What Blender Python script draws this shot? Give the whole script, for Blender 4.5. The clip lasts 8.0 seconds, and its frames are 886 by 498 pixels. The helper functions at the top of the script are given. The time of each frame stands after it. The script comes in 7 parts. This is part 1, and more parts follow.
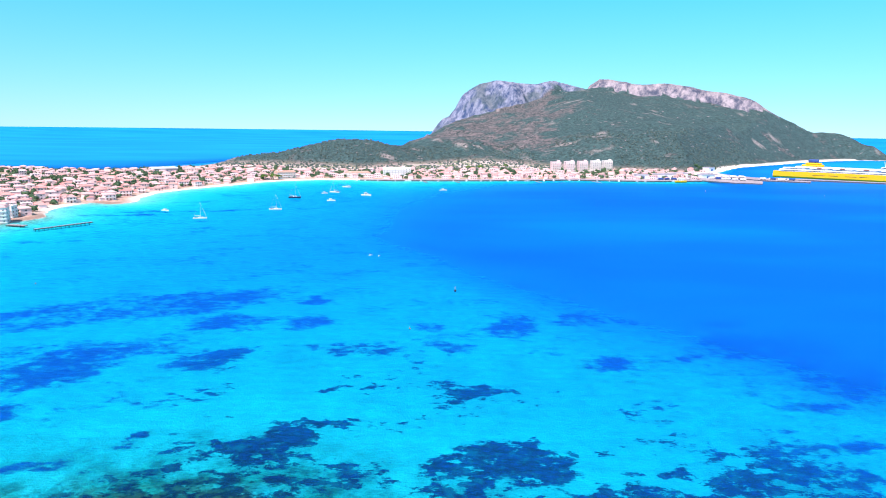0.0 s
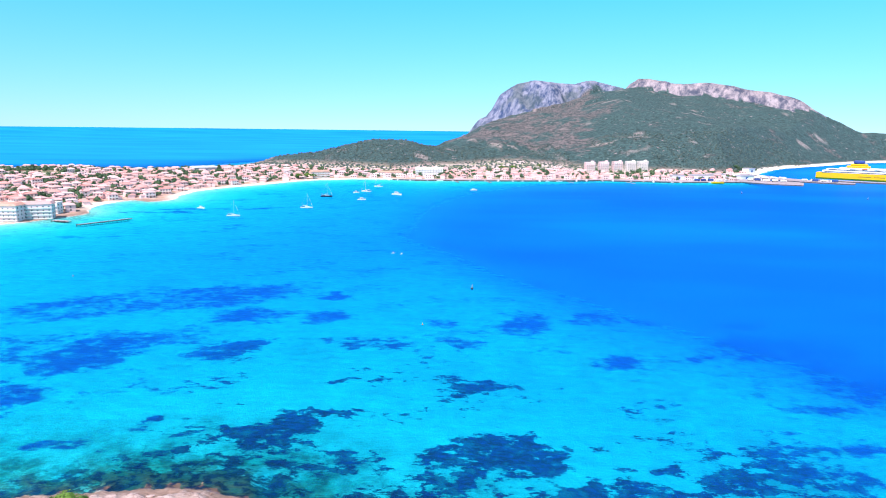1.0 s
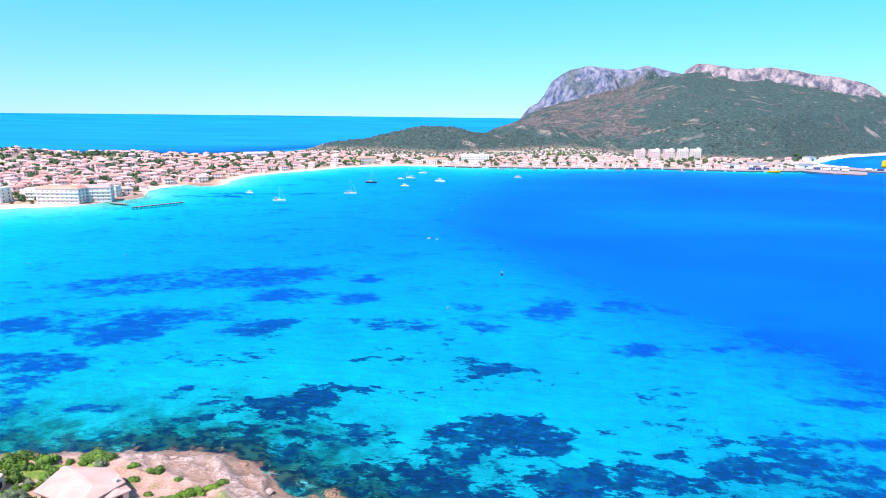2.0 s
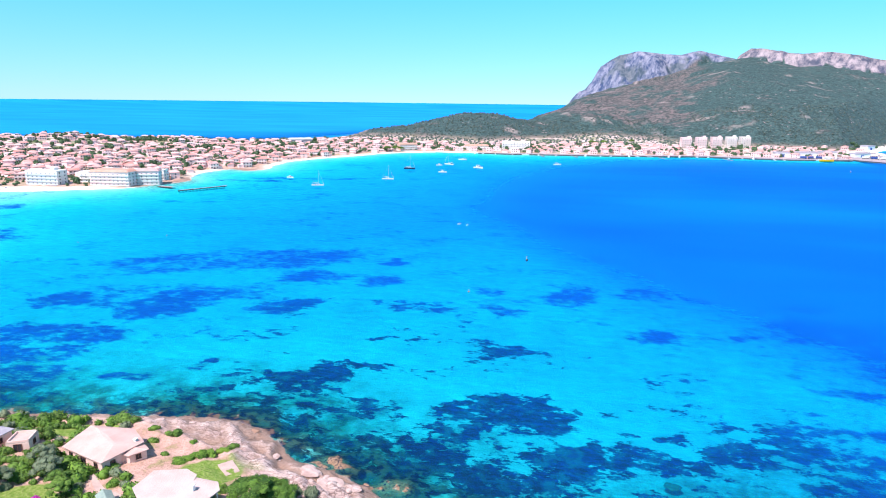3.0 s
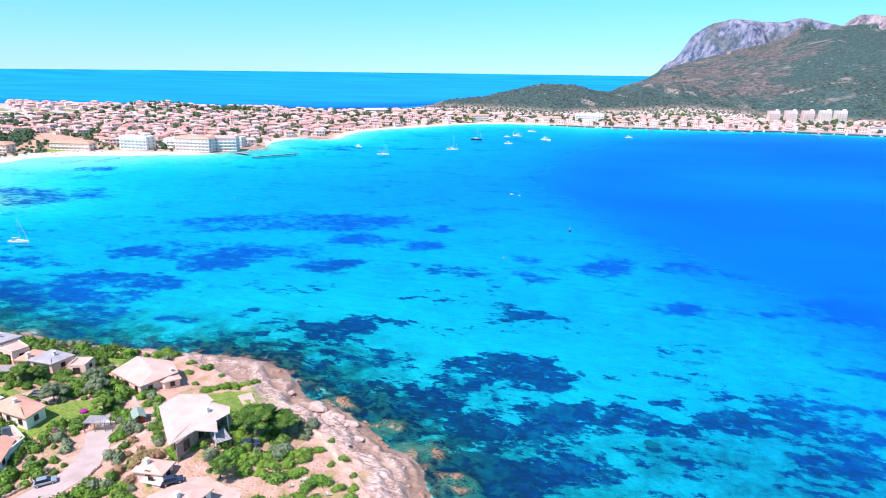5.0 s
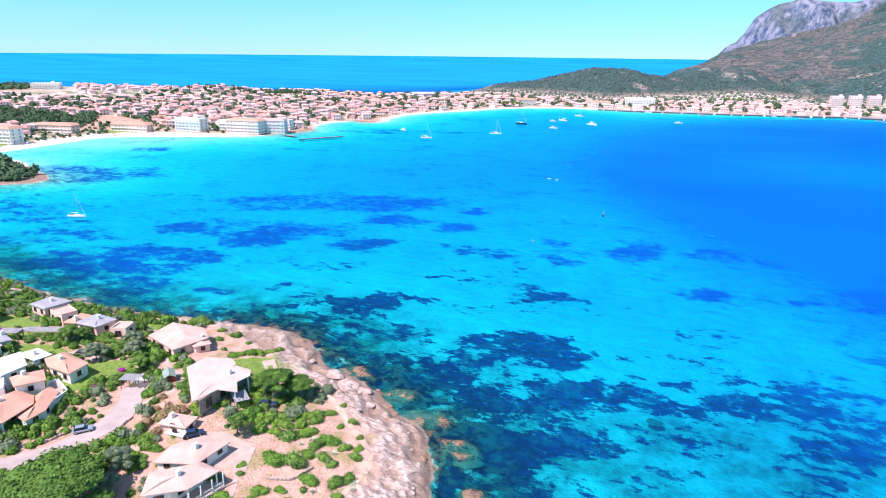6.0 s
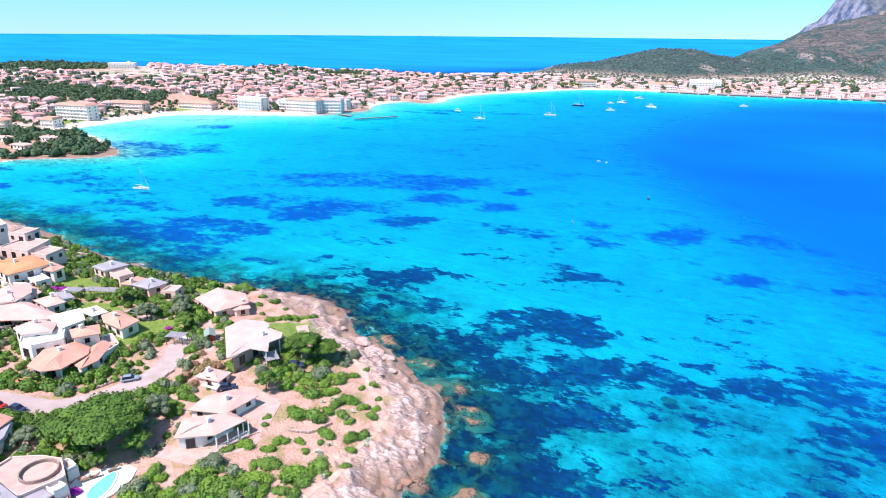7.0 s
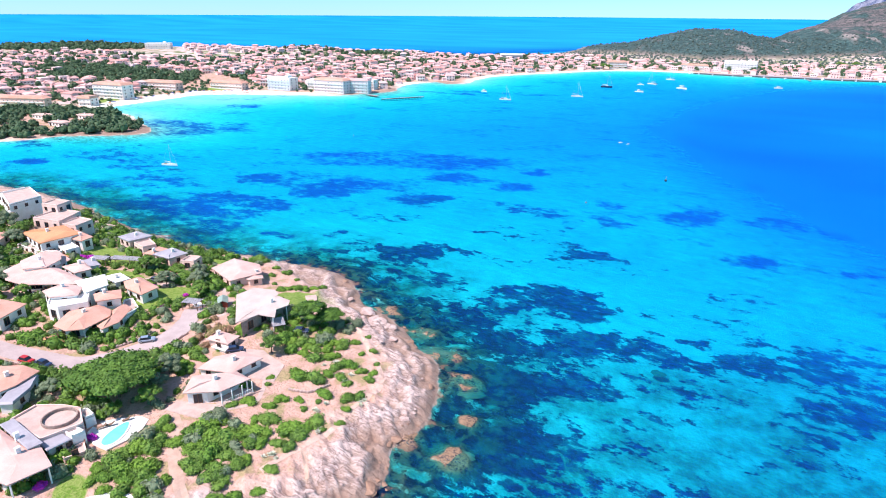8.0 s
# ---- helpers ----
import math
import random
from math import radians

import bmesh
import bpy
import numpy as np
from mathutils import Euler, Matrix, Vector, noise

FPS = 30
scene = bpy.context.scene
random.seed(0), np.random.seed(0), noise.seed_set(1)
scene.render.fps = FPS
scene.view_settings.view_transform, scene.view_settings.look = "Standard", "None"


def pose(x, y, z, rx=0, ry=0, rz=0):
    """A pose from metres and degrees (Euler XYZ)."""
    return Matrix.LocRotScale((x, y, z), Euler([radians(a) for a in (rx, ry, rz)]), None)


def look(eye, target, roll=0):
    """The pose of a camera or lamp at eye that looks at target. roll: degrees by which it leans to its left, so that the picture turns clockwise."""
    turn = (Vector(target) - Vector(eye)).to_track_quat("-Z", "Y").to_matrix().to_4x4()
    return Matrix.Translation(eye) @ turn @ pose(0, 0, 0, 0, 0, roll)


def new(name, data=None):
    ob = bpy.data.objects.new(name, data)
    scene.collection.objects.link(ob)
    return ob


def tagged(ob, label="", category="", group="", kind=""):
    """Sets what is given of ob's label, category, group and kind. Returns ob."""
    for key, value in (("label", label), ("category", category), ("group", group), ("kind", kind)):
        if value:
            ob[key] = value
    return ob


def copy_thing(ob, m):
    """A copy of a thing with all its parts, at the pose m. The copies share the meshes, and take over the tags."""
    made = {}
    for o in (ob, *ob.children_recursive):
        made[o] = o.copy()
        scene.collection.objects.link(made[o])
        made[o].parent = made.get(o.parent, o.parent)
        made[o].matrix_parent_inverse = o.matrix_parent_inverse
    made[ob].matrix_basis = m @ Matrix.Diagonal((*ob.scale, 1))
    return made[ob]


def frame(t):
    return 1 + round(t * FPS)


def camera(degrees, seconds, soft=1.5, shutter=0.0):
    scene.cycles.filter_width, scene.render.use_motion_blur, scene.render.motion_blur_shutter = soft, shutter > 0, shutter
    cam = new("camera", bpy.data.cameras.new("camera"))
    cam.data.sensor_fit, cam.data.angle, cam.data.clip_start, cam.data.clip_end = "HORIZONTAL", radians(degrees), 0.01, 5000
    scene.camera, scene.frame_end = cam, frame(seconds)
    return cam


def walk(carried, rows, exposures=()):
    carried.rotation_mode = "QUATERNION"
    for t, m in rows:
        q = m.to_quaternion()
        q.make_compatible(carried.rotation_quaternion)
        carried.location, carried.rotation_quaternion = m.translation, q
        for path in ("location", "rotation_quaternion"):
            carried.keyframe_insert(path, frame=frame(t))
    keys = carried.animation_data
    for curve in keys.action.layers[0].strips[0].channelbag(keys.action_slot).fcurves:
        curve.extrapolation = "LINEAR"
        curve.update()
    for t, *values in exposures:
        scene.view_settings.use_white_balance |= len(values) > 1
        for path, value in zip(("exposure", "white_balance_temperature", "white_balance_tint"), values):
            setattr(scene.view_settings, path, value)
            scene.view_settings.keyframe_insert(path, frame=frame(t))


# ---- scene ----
cam = camera(69.8, 8.0, soft=1.0)
PATH = [
    (0, (2.435, -1.369, 85.794), (2.454, 0.594, 85.414), 0.8),
    (0.5, (7.81, -3.794, 85.805), (7.771, -1.831, 85.425), 0.8),
    (1, (13.29, -6.16, 85.817), (13.19, -4.199, 85.436), 0.78),
    (1.5, (18.902, -8.339, 85.85), (18.723, -6.388, 85.451), 0.75),
    (3, (36.106, -14.066, 86.019), (35.709, -12.161, 85.556), 0.75),
    (3.5, (41.48, -15.619, 86.056), (41.025, -13.733, 85.571), 0.75),
    (4, (46.972, -17.042, 86.066), (46.458, -15.177, 85.559), 0.7),
    (4.5, (52.47, -18.397, 86.086), (51.899, -16.554, 85.558), 0.75),
    (6, (69.237, -22.074, 86.231), (68.466, -20.328, 85.635), 0.62),
    (6.5, (74.792, -22.88, 86.266), (73.939, -21.181, 85.642), 0.55),
    (7, (80.255, -23.576, 86.281), (79.327, -21.928, 85.63), 0.5),
    (7.5, (85.578, -24.264, 86.295), (84.609, -22.651, 85.619), 0.5),
    (8, (90.902, -24.963, 86.34), (89.899, -23.382, 85.636), 0.4),
]
walk(cam, [(t, look(eye, target, roll)) for t, eye, target, roll in PATH])

# ---- light ----
SUN_AZ, SUN_EL = math.atan2(-0.45, -0.89), radians(56)
to_sun = Vector((math.sin(SUN_AZ) * math.cos(SUN_EL), math.cos(SUN_AZ) * math.cos(SUN_EL), math.sin(SUN_EL)))
sun_data = bpy.data.lights.new("sun", "SUN")
sun_data.energy, sun_data.angle, sun_data.color = 5.0, radians(0.55), (1.0, 0.87, 0.86)
sun = new("sun", sun_data)
sun.matrix_world = look(to_sun * 100, (0, 0, 0))

world = bpy.data.worlds.new("sky")
scene.world = world
world.use_nodes = True
wt = world.node_tree
sky = wt.nodes.new("ShaderNodeTexSky")
sky.sky_type, sky.sun_disc = "NISHITA", False
sky.sun_elevation, sky.sun_rotation = SUN_EL, SUN_AZ
sky.altitude, sky.air_density, sky.dust_density, sky.ozone_density = 60, 1.0, 0.6, 1.0
tint = wt.nodes.new("ShaderNodeMix")
tint.data_type, tint.blend_type = "RGBA", "MULTIPLY"
tint.inputs[0].default_value = 1.0
grade = wt.nodes.new("ShaderNodeMix")
grade.data_type = "RGBA"
grade.inputs[6].default_value, grade.inputs[7].default_value = (0.74, 1.06, 1.36, 1), (0.36, 1.46, 1.42, 1)
lift = wt.nodes.new("ShaderNodeVectorMath")
lift.operation = "ADD"
lift.inputs[1].default_value = (0, 0, 0.06)
wt.links.new(wt.nodes.new("ShaderNodeTexCoord").outputs["Generated"], lift.inputs[0])
height = wt.nodes.new("ShaderNodeSeparateXYZ")
wt.links.new(lift.outputs[0], height.inputs[0])
climb = wt.nodes.new("ShaderNodeMapRange")
climb.inputs["From Min"].default_value, climb.inputs["From Max"].default_value = 0.06, 0.26
wt.links.new(height.outputs["Z"], climb.inputs["Value"])
wt.links.new(climb.outputs["Result"], grade.inputs[0])
zenith = wt.nodes.new("ShaderNodeMix")
zenith.data_type = "RGBA"
zenith.inputs[7].default_value = (1.0, 1.0, 1.2, 1)
steep_climb = wt.nodes.new("ShaderNodeMapRange")
steep_climb.inputs["From Min"].default_value, steep_climb.inputs["From Max"].default_value = 0.3, 0.75
wt.links.new(height.outputs["Z"], steep_climb.inputs["Value"])
wt.links.new(steep_climb.outputs["Result"], zenith.inputs[0])
wt.links.new(grade.outputs[2], zenith.inputs[6])
wt.links.new(zenith.outputs[2], tint.inputs[7])
wt.links.new(lift.outputs[0], sky.inputs["Vector"])
wt.links.new(sky.outputs[0], tint.inputs[6])
back = wt.nodes["Background"]
wt.links.new(tint.outputs[2], back.inputs["Color"])
back.inputs["Strength"].default_value = 0.113
scene.view_settings.exposure = 0.44


# ---- materials ----
def put(nt, socket, value):
    if isinstance(value, bpy.types.NodeSocket):
        nt.links.new(value, socket)
    else:
        if isinstance(value, tuple) and len(value) == 3 and socket.type == "RGBA":
            value = (*value, 1)
        socket.default_value = value


def coords(nt, kind="Object"):
    return nt.nodes.new("ShaderNodeTexCoord").outputs[kind]


def noisy(nt, scale, detail=3, vec=None, rough=0.55):
    n = nt.nodes.new("ShaderNodeTexNoise")
    n.inputs["Scale"].default_value, n.inputs["Detail"].default_value, n.inputs["Roughness"].default_value = scale, detail, rough
    if vec is not None:
        nt.links.new(vec, n.inputs["Vector"])
    return n.outputs["Fac"]


def mixed(nt, fac, a, b):
    n = nt.nodes.new("ShaderNodeMix")
    n.data_type = "RGBA"
    put(nt, n.inputs[0], fac), put(nt, n.inputs[6], a), put(nt, n.inputs[7], b)
    return n.outputs[2]


def calc(nt, op, a, b=0.0, clamp=False):
    n = nt.nodes.new("ShaderNodeMath")
    n.operation, n.use_clamp = op, clamp
    put(nt, n.inputs[0], a), put(nt, n.inputs[1], b)
    return n.outputs[0]


def ramp(nt, fac, lo, hi):
    """0 below lo, 1 above hi, smooth between."""
    n = nt.nodes.new("ShaderNodeMapRange")
    n.interpolation_type = "SMOOTHSTEP"
    put(nt, n.inputs["Value"], fac)
    n.inputs["From Min"].default_value, n.inputs["From Max"].default_value = lo, hi
    return n.outputs["Result"]


def attr(nt, name):
    n = nt.nodes.new("ShaderNodeAttribute")
    n.attribute_name = name
    return n.outputs["Fac"]


def bumped(nt, height, strength, distance):
    n = nt.nodes.new("ShaderNodeBump")
    n.inputs["Strength"].default_value, n.inputs["Distance"].default_value = strength, distance
    nt.links.new(height, n.inputs["Height"])
    return n.outputs["Normal"]


def stretched(nt, sx, sy, sz, kind="Object"):
    n = nt.nodes.new("ShaderNodeMapping")
    n.inputs["Scale"].default_value = (sx, sy, sz)
    nt.links.new(coords(nt, kind), n.inputs["Vector"])
    return n.outputs[0]


def blank(name):
    m = bpy.data.materials.new(name)
    m.use_nodes = True
    return m, m.node_tree, m.node_tree.nodes["Principled BSDF"]


def surface(name, c1, c2, scale=2.0, rough=0.7, bump=0.3, dist=0.02, metal=0.0, rand=None, grain=None, island=False):
    """Two colours by a coarse and a fine noise, fine relief, and if rand is given a drift to that colour by object."""
    m, nt, p = blank(name)
    v = coords(nt)
    a, b = noisy(nt, scale, 4, v), noisy(nt, grain or scale * 9, 3, v)
    f = calc(nt, "ADD", calc(nt, "MULTIPLY", a, 0.65), calc(nt, "MULTIPLY", b, 0.35))
    col = mixed(nt, ramp(nt, f, 0.36, 0.64), c1, c2)
    if rand is not None:
        info = nt.nodes.new("ShaderNodeNewGeometry" if island else "ShaderNodeObjectInfo")
        col = mixed(nt, calc(nt, "MULTIPLY", info.outputs["Random Per Island" if island else "Random"], 0.9), col, rand)
    put(nt, p.inputs["Base Color"], col)
    p.inputs["Roughness"].default_value, p.inputs["Metallic"].default_value = rough, metal
    if bump:
        nt.links.new(bumped(nt, b, bump, dist), p.inputs["Normal"])
    return m


def tile_roof(name, c1, c2, rand=None):
    """Barrel-tile roof: ribs down the slope as relief, mottled colour."""
    m, nt, p = blank(name)
    v = coords(nt)
    w = nt.nodes.new("ShaderNodeTexWave")
    w.inputs["Scale"].default_value, w.inputs["Distortion"].default_value = 1.6, 1.5
    nt.links.new(v, w.inputs["Vector"])
    big, small = noisy(nt, 0.25, 3, v), noisy(nt, 4.0, 3, v)
    f = calc(nt, "ADD", calc(nt, "MULTIPLY", big, 0.6), calc(nt, "MULTIPLY", small, 0.4))
    col = mixed(nt, ramp(nt, f, 0.35, 0.65), c1, c2)
    if rand is not None:
        info = nt.nodes.new("ShaderNodeObjectInfo")
        col = mixed(nt, info.outputs["Random"], col, rand)
    put(nt, p.inputs["Base Color"], col)
    p.inputs["Roughness"].default_value = 0.8
    h = calc(nt, "ADD", w.outputs["Fac"], small)
    nt.links.new(bumped(nt, h, 0.5, 0.06), p.inputs["Normal"])
    return m


def foliage(name, c1, c2, c3, scale=1.2):
    """Leaves: colour by island, by object and by place."""
    m, nt, p = blank(name)
    g = nt.nodes.new("ShaderNodeNewGeometry")
    info = nt.nodes.new("ShaderNodeObjectInfo")
    col = mixed(nt, g.outputs["Random Per Island"], c1, c2)
    col = mixed(nt, calc(nt, "MULTIPLY", info.outputs["Random"], 0.75), col, c3)
    col = mixed(nt, ramp(nt, noisy(nt, scale, 3, coords(nt)), 0.5, 0.75), col, c1)
    put(nt, p.inputs["Base Color"], col)
    p.inputs["Roughness"].default_value = 0.65
    p.inputs["Specular IOR Level"].default_value = 0.25
    return m


WHITE = surface("white_render", (0.87, 0.85, 0.83), (0.78, 0.74, 0.71), 0.5, 0.85, 0.2)
TOWN_WALL = surface("pastel_render", (0.9, 0.75, 0.77), (0.85, 0.62, 0.63), 0.4, 0.85, 0.2, rand=(0.86, 0.58, 0.54))
FAR_WALL = surface("far_pastel_render", (0.9, 0.75, 0.77), (0.84, 0.62, 0.63), 0.1, 0.85, 0.0, rand=(0.86, 0.56, 0.53), island=True)
FAR_ROOF = surface("far_town_tiles", (0.8, 0.55, 0.53), (0.7, 0.44, 0.42), 0.1, 0.85, 0.0, rand=(0.64, 0.29, 0.25), island=True)
PINK = surface("pink_render", (0.84, 0.62, 0.56), (0.76, 0.53, 0.46), 0.5, 0.85, 0.2)
STONE = surface("granite_masonry", (0.4, 0.3, 0.26), (0.24, 0.18, 0.16), 1.6, 0.9, 0.8, 0.05)
CREAM = surface("cream_render", (0.87, 0.8, 0.76), (0.8, 0.7, 0.65), 0.4, 0.85, 0.2)
ROOF_PALE = tile_roof("pale_tiles", (0.74, 0.5, 0.44), (0.6, 0.39, 0.34))
ROOF_WHITE = tile_roof("bleached_tiles", (0.66, 0.53, 0.48), (0.54, 0.42, 0.38))
ROOF_SALMON = tile_roof("salmon_tiles", (0.72, 0.4, 0.31), (0.58, 0.31, 0.23))
ROOF_ORANGE = tile_roof("orange_tiles", (0.7, 0.34, 0.17), (0.58, 0.27, 0.14))
ROOF_TOWN = tile_roof("town_tiles", (0.8, 0.55, 0.53), (0.7, 0.44, 0.42), rand=(0.64, 0.29, 0.25))
ROOF_GREY = surface("grey_sheet_roof", (0.42, 0.4, 0.44), (0.33, 0.31, 0.35), 0.6, 0.6, 0.3)
GLASS_DARK = surface("dark_window_glass", (0.03, 0.035, 0.05), (0.015, 0.02, 0.03), 0.8, 0.12, 0.0)
SHUTTER = surface("brown_shutter", (0.16, 0.07, 0.045), (0.11, 0.05, 0.03), 3, 0.6, 0.3)
WOOD = surface("weathered_wood", (0.26, 0.17, 0.12), (0.16, 0.1, 0.07), 3, 0.8, 0.5)
DARK_WOOD = surface("dark_timber", (0.08, 0.055, 0.05), (0.05, 0.035, 0.035), 3, 0.8, 0.4)
RED_PAINT = surface("red_painted_boards", (0.36, 0.08, 0.05), (0.27, 0.06, 0.04), 2, 0.7, 0.3)
GREEN_ROOF = surface("green_felt_roof", (0.3, 0.38, 0.33), (0.22, 0.3, 0.26), 1.5, 0.85, 0.3)
PAVING = surface("pink_paving", (0.58, 0.45, 0.4), (0.46, 0.34, 0.3), 0.5, 0.85, 0.3)
ROAD = surface("worn_road", (0.5, 0.41, 0.4), (0.4, 0.32, 0.31), 0.25, 0.9, 0.3, grain=3)
DIRT = surface("trodden_earth", (0.56, 0.4, 0.32), (0.46, 0.31, 0.24), 0.6, 0.95, 0.4)
PALE_DIRT = surface("pale_trodden_sand", (0.64, 0.46, 0.38), (0.54, 0.37, 0.3), 0.6, 0.95, 0.4)
CONCRETE = surface("concrete", (0.46, 0.38, 0.39), (0.32, 0.27, 0.29), 0.08, 0.9, 0.3, grain=2)
QUAY_DARK = surface("wet_quay_wall", (0.12, 0.11, 0.12), (0.07, 0.07, 0.08), 0.4, 0.8, 0.4)
ROCK = surface("pink_granite", (0.6, 0.46, 0.42), (0.38, 0.27, 0.24), 0.35, 0.9, 0.8, 0.12, grain=2.2)
ROCK_WET = surface("wet_brown_granite", (0.36, 0.22, 0.15), (0.24, 0.14, 0.1), 0.5, 0.7, 0.6, 0.1, grain=2.4)
BARK = surface("bark", (0.16, 0.11, 0.08), (0.09, 0.06, 0.045), 3, 0.95, 0.8, 0.04)
GEL = surface("white_gelcoat", (0.82, 0.82, 0.82), (0.76, 0.76, 0.77), 0.8, 0.25, 0.0)
NAVY = surface("navy_hull", (0.03, 0.04, 0.09), (0.02, 0.03, 0.07), 0.8, 0.3, 0.0)
ALLOY = surface("alloy_spar", (0.6, 0.6, 0.62), (0.5, 0.5, 0.52), 2, 0.35, 0.0, metal=0.6)
YELLOW = surface("yellow_paint", (0.9, 0.5, 0.0), (0.84, 0.45, 0.0), 0.1, 0.4, 0.0)
BLUE_PAINT = surface("blue_paint", (0.03, 0.08, 0.3), (0.02, 0.06, 0.24), 0.2, 0.5, 0.0)
PALE_BLUE = surface("pale_blue_render", (0.62, 0.7, 0.84), (0.54, 0.62, 0.78), 0.4, 0.8, 0.0)
ORANGE = surface("orange_buoy", (0.7, 0.16, 0.04), (0.6, 0.12, 0.03), 2, 0.5, 0.0)
TYRE = surface("tyre_rubber", (0.02, 0.02, 0.02), (0.03, 0.03, 0.03), 6, 0.9, 0.2)
CAR_SILVER = surface("silver_blue_paint", (0.42, 0.48, 0.58), (0.38, 0.44, 0.54), 0.6, 0.3, 0.0, metal=0.4)
CAR_RED = surface("red_car_paint", (0.5, 0.03, 0.03), (0.44, 0.02, 0.03), 0.6, 0.3, 0.0)
CAR_BLUE = surface("dark_blue_car_paint", (0.03, 0.05, 0.12), (0.02, 0.04, 0.1), 0.6, 0.3, 0.0)
# greens: the first colour is darkened, shade between leaves put into it
LEAF_PINE = foliage("pine_needles", (0.028, 0.075, 0.012), (0.13, 0.25, 0.035), (0.1, 0.2, 0.03), 0.5)
LEAF_GREEN = foliage("garden_leaves", (0.03, 0.085, 0.012), (0.15, 0.3, 0.04), (0.21, 0.35, 0.045))
LEAF_OLIVE = foliage("grey_green_leaves", (0.07, 0.11, 0.055), (0.24, 0.3, 0.18), (0.2, 0.25, 0.15))
LEAF_DARK = foliage("mastic_leaves", (0.02, 0.055, 0.012), (0.14, 0.26, 0.045), (0.18, 0.31, 0.05))
LEAF_RUSSET = foliage("russet_oleander_leaves", (0.26, 0.16, 0.09), (0.38, 0.22, 0.15), (0.24, 0.22, 0.08))
LEAF_MAGENTA = foliage("bougainvillea_flowers", (0.5, 0.03, 0.36), (0.42, 0.03, 0.5), (0.55, 0.05, 0.4))
LEAF_AGAVE = foliage("agave_leaves", (0.42, 0.48, 0.36), (0.55, 0.6, 0.46), (0.6, 0.58, 0.5))
LEAF_TOWN = foliage("town_pine_needles", (0.025, 0.06, 0.03), (0.1, 0.17, 0.075), (0.08, 0.14, 0.07), 0.2)
# hill scrub: blue-grey of distance haze put into the leaf colour
LEAF_FAR = foliage("hazed_scrub_leaves", (0.045, 0.085, 0.08), (0.1, 0.145, 0.125), (0.12, 0.15, 0.13), 0.03)


# ---- terrain ----
def hashed(ix, iy, seed):
    h = (ix.astype(np.int64) * 374761393 + iy.astype(np.int64) * 668265263 + seed * 362437) & 0xFFFFFFFF
    h = ((h ^ (h >> 13)) * 1274126177) & 0xFFFFFFFF
    return ((h ^ (h >> 16)) & 0xFFFFFF) / float(0xFFFFFF)


def vnoise(x, y, seed=0):
    fx, fy = np.floor(x), np.floor(y)
    u, v = x - fx, y - fy
    u, v = u * u * (3 - 2 * u), v * v * (3 - 2 * v)
    a, b = hashed(fx, fy, seed), hashed(fx + 1, fy, seed)
    c, d = hashed(fx, fy + 1, seed), hashed(fx + 1, fy + 1, seed)
    return (a * (1 - u) + b * u) * (1 - v) + (c * (1 - u) + d * u) * v


def fbm(x, y, size, octaves=4, seed=0):
    """Fractal noise from about -1 to 1, with its largest features size metres across."""
    total, amp, norm = 0.0, 1.0, 0.0
    for k in range(octaves):
        f = 2.0 ** k / size
        total = total + amp * (vnoise(x * f + 17.3 * k, y * f - 9.1 * k, seed + k) * 2 - 1)
        norm += amp
        amp *= 0.5
    return total / norm


def smooth(lo, hi, v):
    t = np.clip((v - lo) / (hi - lo), 0, 1)
    return t * t * (3 - 2 * t)


def curve_through(pts, steps=4, closed=True):
    """Catmull-Rom curve through a few plan points."""
    p = np.array(pts, float)
    n, out = len(p), []
    for i in range(n if closed else n - 1):
        if closed:
            a, b, c, d = p[i - 1], p[i], p[(i + 1) % n], p[(i + 2) % n]
        else:
            a, b, c, d = p[max(i - 1, 0)], p[i], p[i + 1], p[min(i + 2, n - 1)]
        for s in range(steps):
            t = s / steps
            out.append(0.5 * (2 * b + (c - a) * t + (2 * a - 5 * b + 4 * c - d) * t * t + (3 * b - a - 3 * c + d) * t ** 3))
    if not closed:
        out.append(p[-1])
    return np.array(out)


def line_distance(x, y, line):
    """Distance to a polyline, and the position along it as an index with a fraction."""
    best, along = np.full(x.shape, 1e9), np.zeros(x.shape)
    for i in range(len(line) - 1):
        ax, ay = line[i][0], line[i][1]
        dx, dy = line[i + 1][0] - ax, line[i + 1][1] - ay
        t = np.clip(((x - ax) * dx + (y - ay) * dy) / (dx * dx + dy * dy + 1e-9), 0, 1)
        d = np.hypot(x - ax - t * dx, y - ay - t * dy)
        near = d < best
        best, along = np.where(near, d, best), np.where(near, i + t, along)
    return best, along


def inside(x, y, poly):
    hit = np.zeros(x.shape, bool)
    n = len(poly)
    for i in range(n):
        (ax, ay), (bx, by) = poly[i][:2], poly[(i + 1) % n][:2]
        if ay == by:
            continue
        cross = ((ay > y) != (by > y)) & (x < (bx - ax) * (y - ay) / (by - ay) + ax)
        hit ^= cross
    return hit


def signed(x, y, poly):
    d, _ = line_distance(x, y, np.vstack([poly, poly[:1]]))
    return np.where(inside(x, y, poly), d, -d)


